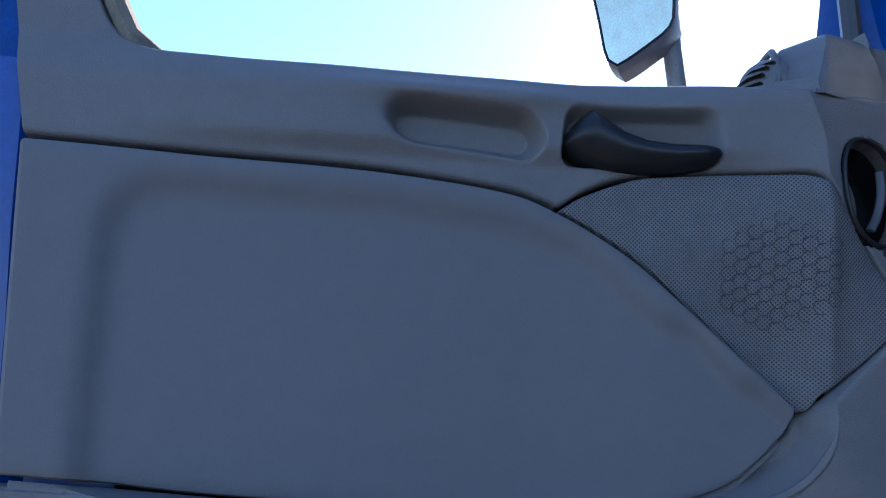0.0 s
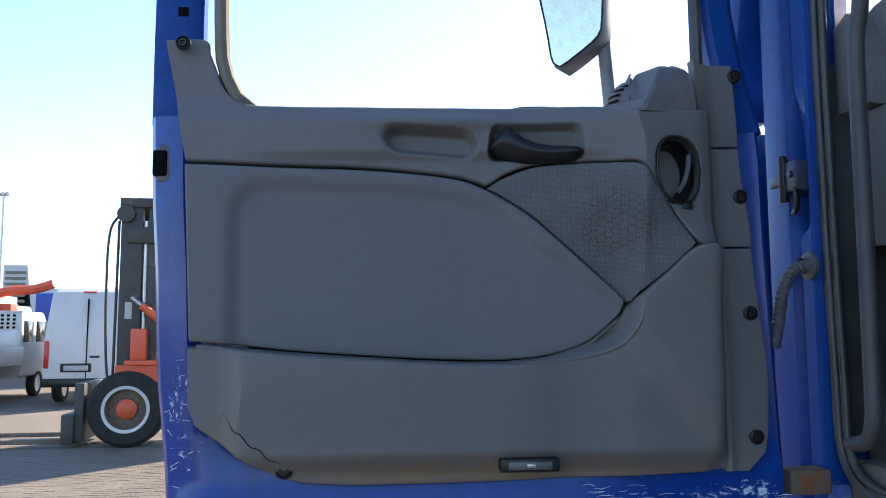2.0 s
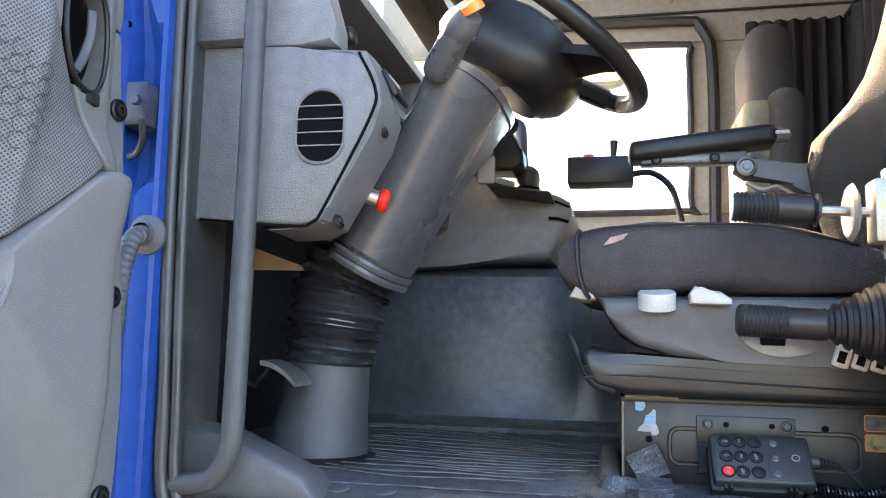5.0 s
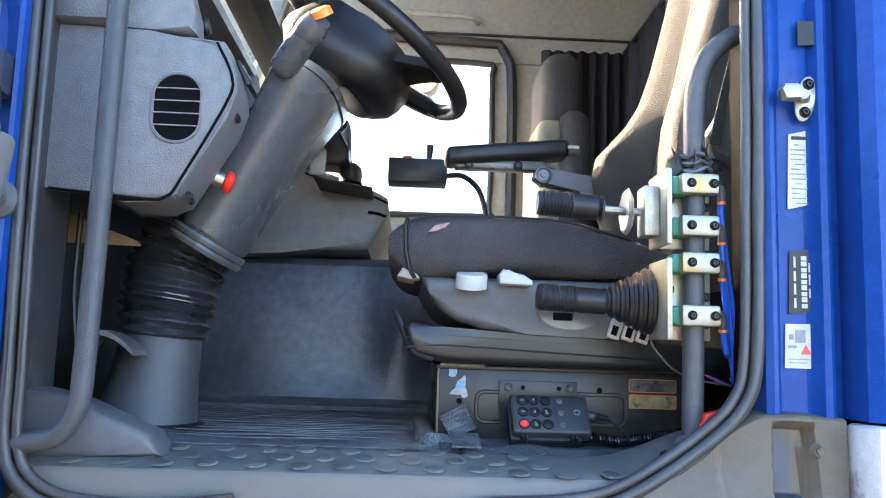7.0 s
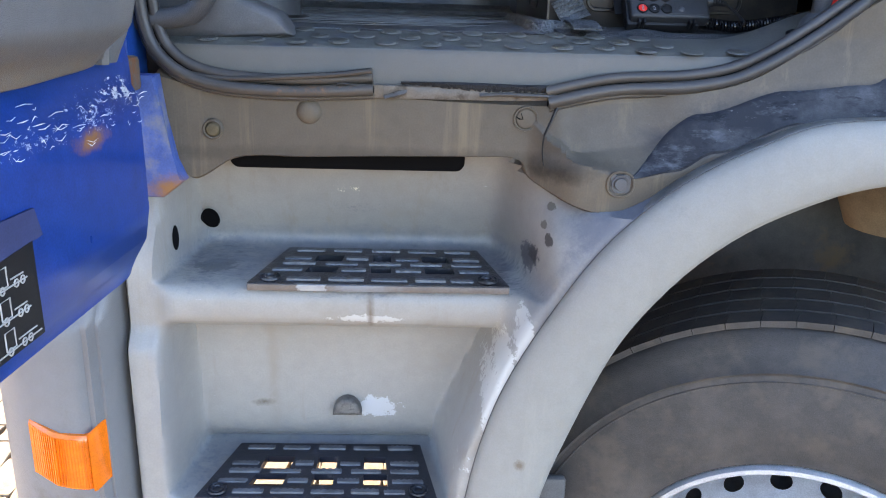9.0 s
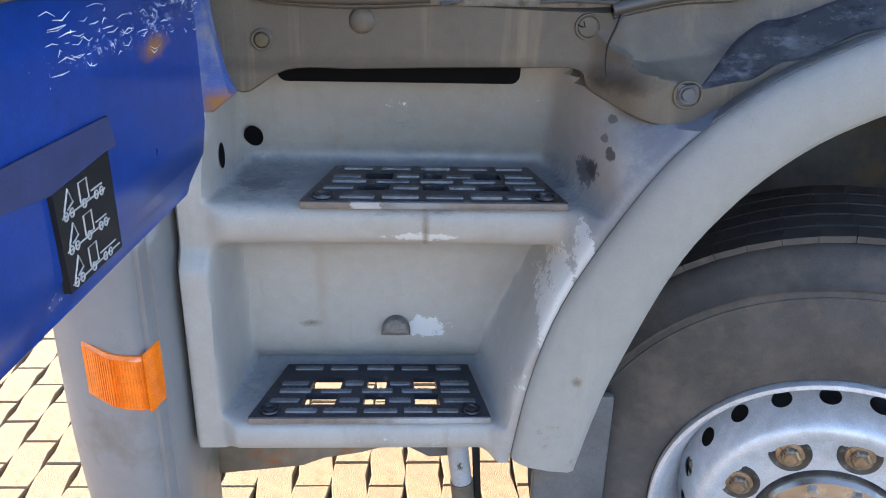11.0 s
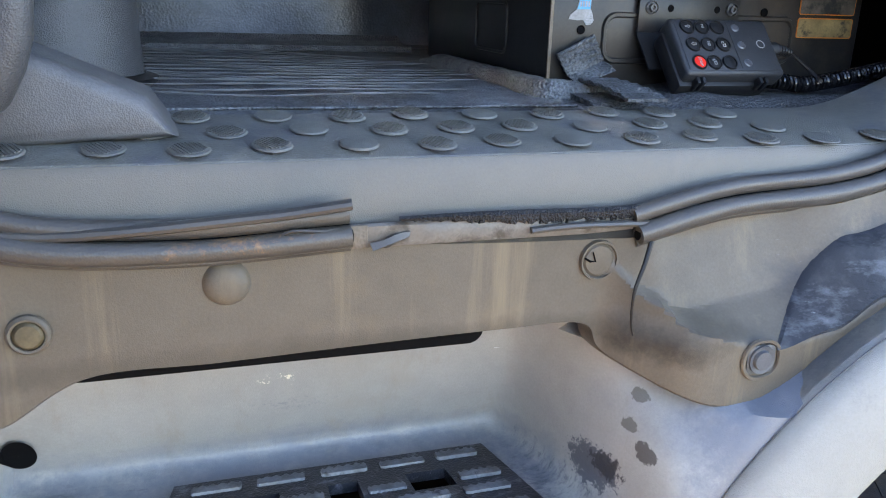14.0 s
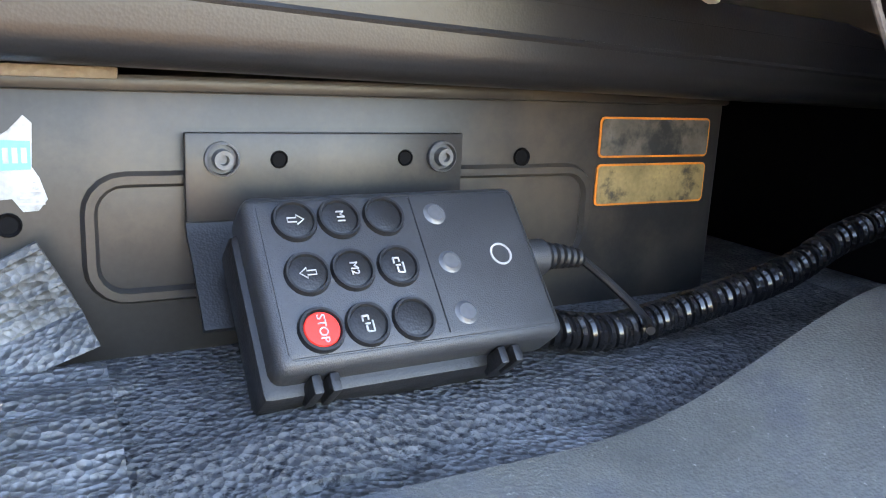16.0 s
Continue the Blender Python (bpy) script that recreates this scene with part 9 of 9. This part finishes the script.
part("arm_foot", tube(curve([(-0.96, -0.322, 2.06), (-0.93, -0.3, 2.0), (-0.85, -0.26, 1.97), (-0.715, -0.255, 1.95)], 16), 0.014, 12), RAIL, mir)

# mirror on the passenger side, seen through the far window
far_mir = thing("wing_mirror", "pale truck wing mirror outside the passenger window", "mirror")
part("housing", prism(rounded(-0.36, -0.055, 2.8, 2.99, 0.07, 8), 2.5, 2.57, 0.02, 3), HOUSING, far_mir)
part("mirror_glass", prism(rounded(-0.345, -0.07, 2.815, 2.975, 0.06, 8), 2.497, 2.502), MIRROR, far_mir)
part("mirror_arm", tube(curve([(-0.3, 2.54, 2.97), (-0.45, 2.5, 3.02), (-0.66, 2.36, 3.05), (-0.7, 2.25, 3.05)], 20), 0.016, 12), BLACK, far_mir)

# ---- yard: paving, parked vehicles, distance ----
gb = bmesh.new()
gb.faces.new([gb.verts.new(p) for p in ((-900, -900, -0.02), (900, -900, -0.02), (900, 900, -0.02), (-900, 900, -0.02))])
ground = tagged(part("ground", gb, YARD), "grey paved truck yard reaching to the horizon", "ground", kind="structure")

VAN_WHITE = material("van_white", (0.5, 0.49, 0.47), 0.35, 0, 0.05, 2, 0, stain=(0.4, 0.37, 0.32), stain_amount=0.1, stain_scale=3, coat=0.3)
VAN_BLACK = material("van_black", (0.012, 0.013, 0.016), 0.25, 0, 0.1, 2, 0, coat=0.6)
DARK_GLASS = material("dark_glass", (0.015, 0.018, 0.022), 0.06, 0, 0.05, 3)
LAMP_RED = material("tail_lamp", (0.5, 0.02, 0.015), 0.2, 0, 0.1, 8)
ALU = material("aluminium_board", (0.5, 0.5, 0.49), 0.45, 0.3, 0.12, 4, 0, stain=(0.28, 0.25, 0.2), stain_amount=0.25, stain_scale=3)
FORK_RED = material("forklift_red", (0.62, 0.09, 0.03), 0.45, 0, 0.12, 3)
MAST_BLACK = material("mast_black", (0.035, 0.032, 0.03), 0.55, 0, 0.25, 4, 0, stain=(0.12, 0.08, 0.05), stain_amount=0.2, stain_scale=5)
HAZE = material("pale_hall", (0.5, 0.5, 0.5), 0.8, 0, 0.05, 0.1)


TYRE_FAR = material("far_tyre", (0.022, 0.021, 0.02), 0.75, 0, 0.3, 10, 0.2, 300, spec=0.3)


def road_wheel(parent, x, y, r=0.34, w=0.2, name="wheel"):
    m = Matrix.Translation((x, y, r)) @ Matrix.Rotation(radians(90), 4, "X")
    t = part(name, lathe([(r * 0.62, -w / 2), (r * 0.9, -w / 2), (r, -w * 0.38), (r, w * 0.38), (r * 0.9, w / 2), (r * 0.62, w / 2)], 32, False, m), TYRE_FAR, parent)
    part("rim", lathe([(0.0, w * 0.2), (r * 0.3, w * 0.22), (r * 0.34, w * 0.1), (r * 0.55, w * 0.12), (r * 0.62, w * 0.45), (r * 0.62, -w * 0.45), (0.0, -w * 0.3)], 28, False, m), RIM, t)
    return t


def van(at, paint, label, glazed):
    """A tall delivery van, its rear at x = 0, heading to -x."""
    v = thing("delivery_van", label, "van", at=at)
    side = [(0.02, 0.45), (0.0, 0.9), (-0.01, 1.6), (-0.06, 2.45), (-0.14, 2.66), (-0.3, 2.74), (-4.2, 2.76), (-4.7, 2.62), (-5.3, 1.75), (-5.9, 1.35), (-6.1, 1.0), (-6.1, 0.45)]
    bm = prism(side, -0.99, 0.99, 0.12, 4)
    for vt in bm.verts:
        k = smooth(1.0, 2.76, vt.co.z)
        vt.co.y *= 1 - 0.12 * k
    part("body", bm, paint, v, angle=40)
    part("rear_bumper", box(-0.1, 0.1, -0.98, 0.98, 0.42, 0.62, 0.04), BLACK, v)
    part("door_seam", box(-0.05, 0.012, -0.012, 0.012, 0.62, 2.5), BLACK_MATT, v)
    part("rear_plate", box(0.0, 0.02, -0.5, 0.05, 0.8, 0.92, 0.005), WHITE, v)
    part("plate_recess", box(-0.02, 0.012, -0.58, 0.12, 0.76, 0.97, 0.01), BLACK, v)
    part("door_handle", box(0.0, 0.03, 0.08, 0.3, 1.1, 1.15, 0.01), BLACK, v)
    for s in (-1, 1):
        part("tail_lamp", box(-0.08, 0.02, s * 0.9 - 0.06, s * 0.9 + 0.06, 0.85, 1.5, 0.03), LAMP_RED, v)
        for x in (-1.0, -5.0):
            road_wheel(v, x, s * 0.86, 0.35, 0.22)
        part("side_window", box(-4.9, -4.0, s * 0.93 - 0.02, s * 0.93 + 0.02, 1.6, 2.2, 0.02), DARK_GLASS, v)
        if glazed:
            part("rear_window", box(-0.07, 0.012, s * 0.45 - 0.33, s * 0.45 + 0.33, 1.45, 2.3, 0.03), DARK_GLASS, v)
            for k in range(3):
                part("side_window", box(-1.5 - 1.15 * k, -0.5 - 1.15 * k, s * 0.935 - 0.02, s * 0.935 + 0.02, 1.45, 2.25, 0.03), DARK_GLASS, v)
            part("waist_strip", box(-4.0, -0.2, s * 0.985 - 0.015, s * 0.985 + 0.015, 1.1, 1.16, 0.005), STEEL, v)
    part("brake_lamp", box(-0.2, -0.1, -0.15, 0.15, 2.64, 2.68, 0.01), LAMP_RED, v)
    return v


van(Matrix.Translation((-19.6, -6.55, 0)), VAN_WHITE, "white high-roof delivery van seen from behind", False)
van(Matrix.Translation((-18.9, -13.3, 0)), VAN_BLACK, "black glazed passenger van seen from behind", True)

# flatbed truck with drop sides and a perforated headboard
fb = thing("flatbed_truck", "white crew-cab flatbed truck with drop sides", "truck", at=Matrix.Translation((-17.9, -9.55, 0)))
part("bed_floor", box(-3.2, 0.0, -1.05, 1.05, 0.9, 0.98, 0.01), ALU, fb)
part("tailboard", box(-0.04, 0.02, -1.07, 1.07, 0.95, 1.36, 0.012), ALU, fb)
for s in (-1, 1):
    part("side_board", box(-3.2, -0.05, s * 1.05 - 0.02, s * 1.05 + 0.02, 0.95, 1.36, 0.01), ALU, fb)
    part("corner_post", box(-0.05, 0.03, s * 1.03 - 0.05, s * 1.03 + 0.05, 0.9, 1.42, 0.01), STEEL, fb)
    part("tail_lamp", box(-0.02, 0.03, s * 0.78 - 0.17, s * 0.78 + 0.17, 0.62, 0.76, 0.02), LAMP_RED, fb)
    for dy in (0.0, 0.24):
        road_wheel(fb, -0.95, s * (0.95 - dy), 0.36, 0.2)
    road_wheel(fb, -4.7, s * 0.85, 0.36, 0.2)
    part("rack_post", box(-3.18, -3.12, s * 1.0 - 0.03, s * 1.0 + 0.03, 1.36, 2.25, 0.01), ALU, fb)
part("rear_beam", box(-0.1, 0.0, -1.0, 1.0, 0.5, 0.62, 0.02), BLACK, fb)
part("rear_plate", box(-0.01, 0.02, -0.26, 0.26, 0.64, 0.75, 0.005), material("plate_yellow", (0.6, 0.45, 0.08), 0.5, 0, 0.1, 10), fb)
part("chassis_frame", box(-5.4, -0.1, -0.45, 0.45, 0.55, 0.85, 0.02), CHASSIS, fb)
head = part("headboard", box(-3.17, -3.13, -1.0, 1.0, 1.36, 1.75, 0.005), ALU, fb)
part("rack_bar", box(-3.18, -3.12, -1.03, 1.03, 2.2, 2.25, 0.01), ALU, fb)
part("rack_bar", box(-3.18, -3.12, -0.03, 0.03, 1.36, 2.3, 0.01), ALU, fb)
for j in range(4):
    for k in range(13):
        y = -0.84 + 0.14 * k
        part("slot_hole", box(-3.128, -3.12, y - 0.035, y + 0.035, 1.8 + 0.1 * j, 1.86 + 0.1 * j), BLACK_MATT, head)
part("mesh_sheet", box(-3.16, -3.135, -1.0, 1.0, 1.75, 2.2, 0.002), ALU, head)
cabp = prism([(-3.3, 0.55), (-3.3, 2.1), (-3.45, 2.22), (-5.0, 2.25), (-5.7, 1.5), (-6.3, 1.25), (-6.4, 0.55)], -0.95, 0.95, 0.1, 3)
part("crew_cab", cabp, VAN_WHITE, fb)
for x0, x1 in ((-4.2, -3.5), (-5.2, -4.4)):
    part("cab_window", box(x0, x1, 0.935, 0.955, 1.45, 2.0, 0.01), DARK_GLASS, fb)
part("rear_cab_window", box(-3.31, -3.285, -0.7, 0.7, 1.5, 2.0, 0.01), DARK_GLASS, fb)

# forklift, seen from the side, forks low
fk = thing("forklift", "large orange-red forklift with a black mast, forks lowered", "forklift", at=Matrix.Translation((-12.5, -3.85, 0)))
m_ = Matrix.Translation((0.35, 0.0, 0.56)) @ Matrix.Rotation(radians(90), 4, "Y")
ft = part("drive_tyre", lathe([(0.33, -0.2), (0.5, -0.2), (0.56, -0.15), (0.56, 0.15), (0.5, 0.2), (0.33, 0.2)], 48, False, m_), TYRE_FAR, fk)
part("white_rim_edge", lathe([(0.3, 0.205), (0.345, 0.21), (0.35, 0.19), (0.3, 0.19)], 40, False, m_), VAN_WHITE, ft)
part("rim_bowl", lathe([(0.0, 0.12), (0.14, 0.12), (0.16, 0.08), (0.28, 0.06), (0.31, 0.2), (0.31, -0.1), (0.0, -0.1)], 36, False, m_), RUST, ft)
part("hub_red", lathe([(0.0, 0.17), (0.1, 0.16), (0.15, 0.13), (0.15, 0.08)], 24, False, m_), FORK_RED, ft)
for dx in (0.25, -0.75):
    part("mast_channel", box(dx, dx + 0.12, -0.2, 0.12, 0.4, 3.75, 0.015), MAST_BLACK, fk)
    part("inner_channel", box(dx + 0.02, dx + 0.1, 0.2, 0.36, 0.5, 3.7, 0.01), MAST_BLACK, fk)
    part("lift_cylinder", tube([(dx + 0.05, 0.16, 0.5), (dx + 0.05, 0.16, 3.4)], 0.045, 14), STEEL, fk)
    part("chain", tube([(dx + 0.06, -0.26, 0.6), (dx + 0.06, -0.24, 3.4)], 0.022, 8), MAST_BLACK, fk)
part("mast_head", box(-0.75, 0.4, -0.22, 0.4, 3.6, 3.75, 0.02), MAST_BLACK, fk)
part("mast_cross", box(-0.75, 0.42, -0.1, 0.5, 3.05, 3.3, 0.02), MAST_BLACK, fk)
part("pulley", lathe([(0.0, -0.04), (0.13, -0.04), (0.14, 0.0), (0.13, 0.04), (0.0, 0.04)], 28, False, Matrix.Translation((0.4, -0.12, 3.5)) @ Matrix.Rotation(radians(90), 4, "Y")), MAST_BLACK, fk)
part("hose", tube(curve([(0.36, -0.2, 3.5), (0.37, -0.36, 3.2), (0.37, -0.38, 2.2), (0.37, -0.34, 1.2), (0.37, -0.25, 0.75)], 30), 0.02, 8), MAST_BLACK, fk)
part("fork_carriage", box(-0.8, 0.5, -0.74, -0.6, 0.1, 0.95, 0.02), MAST_BLACK, fk)
part("side_shift", box(-0.6, 0.55, -0.9, -0.72, 0.06, 0.5, 0.02), MAST_BLACK, fk)
for dx in (0.3, -0.6):
    part("fork", box(dx - 0.08, dx + 0.08, -2.9, -0.7, 0.06, 0.13, 0.01), RUST, fk)
part("fender", prism([(0.45, 0.95), (0.45, 1.2), (0.25, 1.22)], -0.2, 0.9, 0.02), FORK_RED, fk)
part("body", box(-0.9, 0.4, 0.45, 2.6, 0.5, 1.3, 0.08, 3), FORK_RED, fk)
part("fender_plate", box(-0.1, 0.55, -0.05, 1.0, 1.2, 1.28, 0.02), FORK_RED, fk)
part("post_block", box(0.3, 0.5, 0.02, 0.25, 1.28, 1.75, 0.02), FORK_RED, fk)
part("tilt_cylinder", tube([(0.42, 0.15, 2.1), (0.42, 0.75, 1.6)], 0.06, 14), FORK_RED, fk)
part("tilt_rod", tube([(0.42, 0.0, 2.22), (0.42, 0.3, 1.98)], 0.035, 12), STEEL, fk)
part("tank", box(-0.3, 0.3, 0.5, 1.2, 1.3, 1.9, 0.1, 4), VAN_WHITE, fk)
part("cab_frame", box(-0.8, 0.3, 1.2, 2.4, 1.3, 2.9, 0.1, 2), MAST_BLACK, fk)
part("mast_plate", box(0.372, 0.378, -0.1, 0.0, 1.9, 2.15), WHITE, fk)

# white barrier fence in front of the black van
fence = thing("barrier_fence", "white picket barrier fence on concrete feet", "fence", at=Matrix.Translation((-16.3, -12.75, 0)) @ Matrix.Rotation(radians(8), 4, "Z"))
for k in range(18):
    part("picket", box(-0.02, 0.02, -0.11 * k - 0.03, -0.11 * k + 0.03, 0.12, 1.75, 0.006), VAN_WHITE, fence)
for z in (0.35, 1.55):
    part("rail", box(-0.05, -0.02, -2.0, 0.03, z, z + 0.06, 0.005), VAN_WHITE, fence)
part("foot", box(-0.25, 0.25, -0.12, 0.12, -0.02, 0.12, 0.02), PAVER, fence)

# vehicles and goods farther back
bt = thing("box_truck", "white box truck parked in the back row", "truck", at=Matrix.Translation((-30, -15.6, 0)))
part("box_body", box(-7, 0, -1.25, 1.25, 1.0, 3.25, 0.03), VAN_WHITE, bt)
part("chassis_frame", box(-8.5, 0.1, -0.9, 0.9, 0.5, 1.0, 0.03), CHASSIS, bt)
part("cab", box(-9.2, -7.2, -1.15, 1.15, 0.7, 2.9, 0.15, 3), VAN_WHITE, bt)
for s in (-1, 1):
    road_wheel(bt, -1.5, s * 1.0, 0.45, 0.28)
    road_wheel(bt, -8.2, s * 1.0, 0.45, 0.28)
van(Matrix.Translation((-28, -9.1, 0)), VAN_WHITE, "white van standing behind the front row", False)
lt = thing("crane_truck", "truck with folded orange loader crane and blue tarpaulin", "truck", at=Matrix.Translation((-34, -13.6, 0)))
part("tarp_body", box(-7, 0, 1.0, 5.4, 1.2, 3.3, 0.05), material("blue_tarp", (0.02, 0.06, 0.3), 0.6, 0, 0.15, 1), lt)
part("bed", box(-7, 0, -1.2, 5.4, 0.9, 1.2, 0.03), CHASSIS, lt)
for s in (-0.9, 1.1, 4.6):
    road_wheel(lt, -1.5, s, 0.5, 0.3)
    road_wheel(lt, -5.5, s, 0.5, 0.3)
part("crane_base", box(-1.6, -0.8, -0.9, -0.2, 1.2, 2.9, 0.05), FORK_RED, lt)
part("crane_boom", tube(curve([(-1.2, -1.2, 3.2), (-1.2, -0.4, 3.45), (-1.2, 0.5, 3.5), (-1.2, 1.3, 3.75)], 12), 0.2, 8), FORK_RED, lt)
mast = thing("light_mast", "tall steel floodlight mast", "light mast", at=Matrix.Translation((-60, -23.8, 0)))
part("pole", tube([(0, 0, 0), (0, 0, 11.5)], [0.13, 0.08], 12), STEEL, mast)
part("cross_arm", box(-0.1, 0.1, -0.35, 0.35, 11.4, 11.5, 0.02), STEEL, mast)
for k in (-1, 0, 1):
    part("floodlight", box(-0.15, 0.2, 0.28 * k - 0.11, 0.28 * k + 0.11, 11.45, 11.7, 0.03), ALU, mast)
hall = thing("distant_building", "pale distant hall with a stair tower", "building", at=Matrix.Translation((-150, -54, 0)))
part("hall_wall", box(-30, 0, -2, 30, 0, 9.5, 0.2), HAZE, hall)
tw = prism([(0, 0), (0, 0.1), (0, 13.6), (-3, 13.6), (-3, 0)], -3.2, 0.8, 0.1)
for vt in tw.verts:
    if vt.co.y > 0 and vt.co.z < 5:
        vt.co.y += 1.6
part("stair_tower", tw, HAZE, hall)
for k in range(6):
    part("tower_window", box(0.05, 0.15, -2.8, 0.6, 7.0 + 1.0 * k, 7.5 + 1.0 * k), DARK_GLASS, hall)
row2 = thing("far_trailers", "row of distant parked trailers", "trailers", kind="structure")
random.seed(5)
for k in range(16):
    y = -60 + 4.2 * k
    h = random.uniform(2.6, 4.0)
    part("trailer", box(-75 - random.uniform(0, 12), -70, y, y + 2.6, 0.9, h, 0.05), random.choice((VAN_WHITE, ALU, HAZE, CHASSIS)), row2)
    part("running_gear", box(-76, -70.5, y + 0.2, y + 2.4, 0.0, 0.9, 0.05), CHASSIS, row2)

# ---- concrete pavers ----
random.seed(11)
PX, PY, GAP = 0.105, 0.21, 0.005


def paver_mesh():
    wave = (0.0, 0.006, 0.0, -0.006, 0.0)
    n = len(wave)
    bm = bmesh.new()
    rings = []
    for grow, z in ((1.0, -0.03), (1.0, -0.004), (0.94, 0.0)):
        hx, hy = (PX - GAP) / 2 * grow, (PY - GAP) / 2 * (1 - (1 - grow) * 0.5)
        ring = [(-hx + wave[k], -hy + 2 * hy * k / (n - 1)) for k in range(n)] + [(hx + wave[k], -hy + 2 * hy * k / (n - 1)) for k in range(n - 1, -1, -1)]
        rings.append([bm.verts.new((x, y, z)) for x, y in ring])
    for a, b in zip(rings, rings[1:]):
        for k in range(len(a)):
            bm.faces.new((a[k], a[(k + 1) % len(a)], b[(k + 1) % len(a)], b[k]))
    bm.faces.new(rings[-1])
    return bm


def paver_spots(x0, x1, y0, y1):
    i0, i1 = int(x0 // PX), int(x1 // PX)
    for i in range(i0, i1):
        sh = 0.5 * PY if i % 2 else 0.0
        for j in range(int((y0 - sh) // PY), int((y1 - sh) // PY)):
            yield (i + 0.5) * PX, (j + 0.5) * PY + sh


near = list(paver_spots(-2.25, -0.02, 0.42, 1.75))[:300]
first = None
for x, y in near:
    m = Matrix.Translation((x, y, random.uniform(-0.002, 0.002))) @ Euler((random.uniform(-0.008, 0.008), random.uniform(-0.012, 0.012), random.uniform(-0.01, 0.01))).to_matrix().to_4x4()
    if first is None:
        first = part("paver", paver_mesh(), PAVER, ground, at=m)
    else:
        o = new("paver", first.data)
        o.matrix_world = m
        o.parent = ground
taken = {(round(x, 3), round(y, 3)) for x, y in near}
V, Fc = [], []
for x, y in paver_spots(-14, 1.5, -9, 3.2):
    if (round(x, 3), round(y, 3)) in taken:
        continue
    hx, hy, z = (PX - GAP) / 2, (PY - GAP) / 2, random.uniform(-0.002, 0.002)
    tx, ty = random.uniform(-0.001, 0.001), random.uniform(-0.001, 0.001)
    b0 = len(V)
    V += [(x - hx, y - hy, -0.03), (x + hx, y - hy, -0.03), (x + hx, y + hy, -0.03), (x - hx, y + hy, -0.03),
          (x - hx + 0.003, y - hy + 0.003, z - tx - ty), (x + hx - 0.003, y - hy + 0.003, z + tx - ty), (x + hx - 0.003, y + hy - 0.003, z + tx + ty), (x - hx + 0.003, y + hy - 0.003, z - tx + ty)]
    Fc += [(b0 + 4, b0 + 5, b0 + 6, b0 + 7), (b0, b0 + 1, b0 + 5, b0 + 4), (b0 + 1, b0 + 2, b0 + 6, b0 + 5), (b0 + 2, b0 + 3, b0 + 7, b0 + 6), (b0 + 3, b0, b0 + 4, b0 + 7)]
pm = bpy.data.meshes.new("paving")
pm.from_pydata(V, [], Fc)
pm.materials.append(PAVER)
pm.materials.append(PAVER_SHADED)
# pavers beyond x = -3.2 take the copy with painted shade
pm.polygons.foreach_set("material_index", [1 if V[f[0]][0] < -3.2 else 0 for f in Fc])
paving = tagged(new("paving", pm), "", "", kind="stuff")
paving.parent = ground
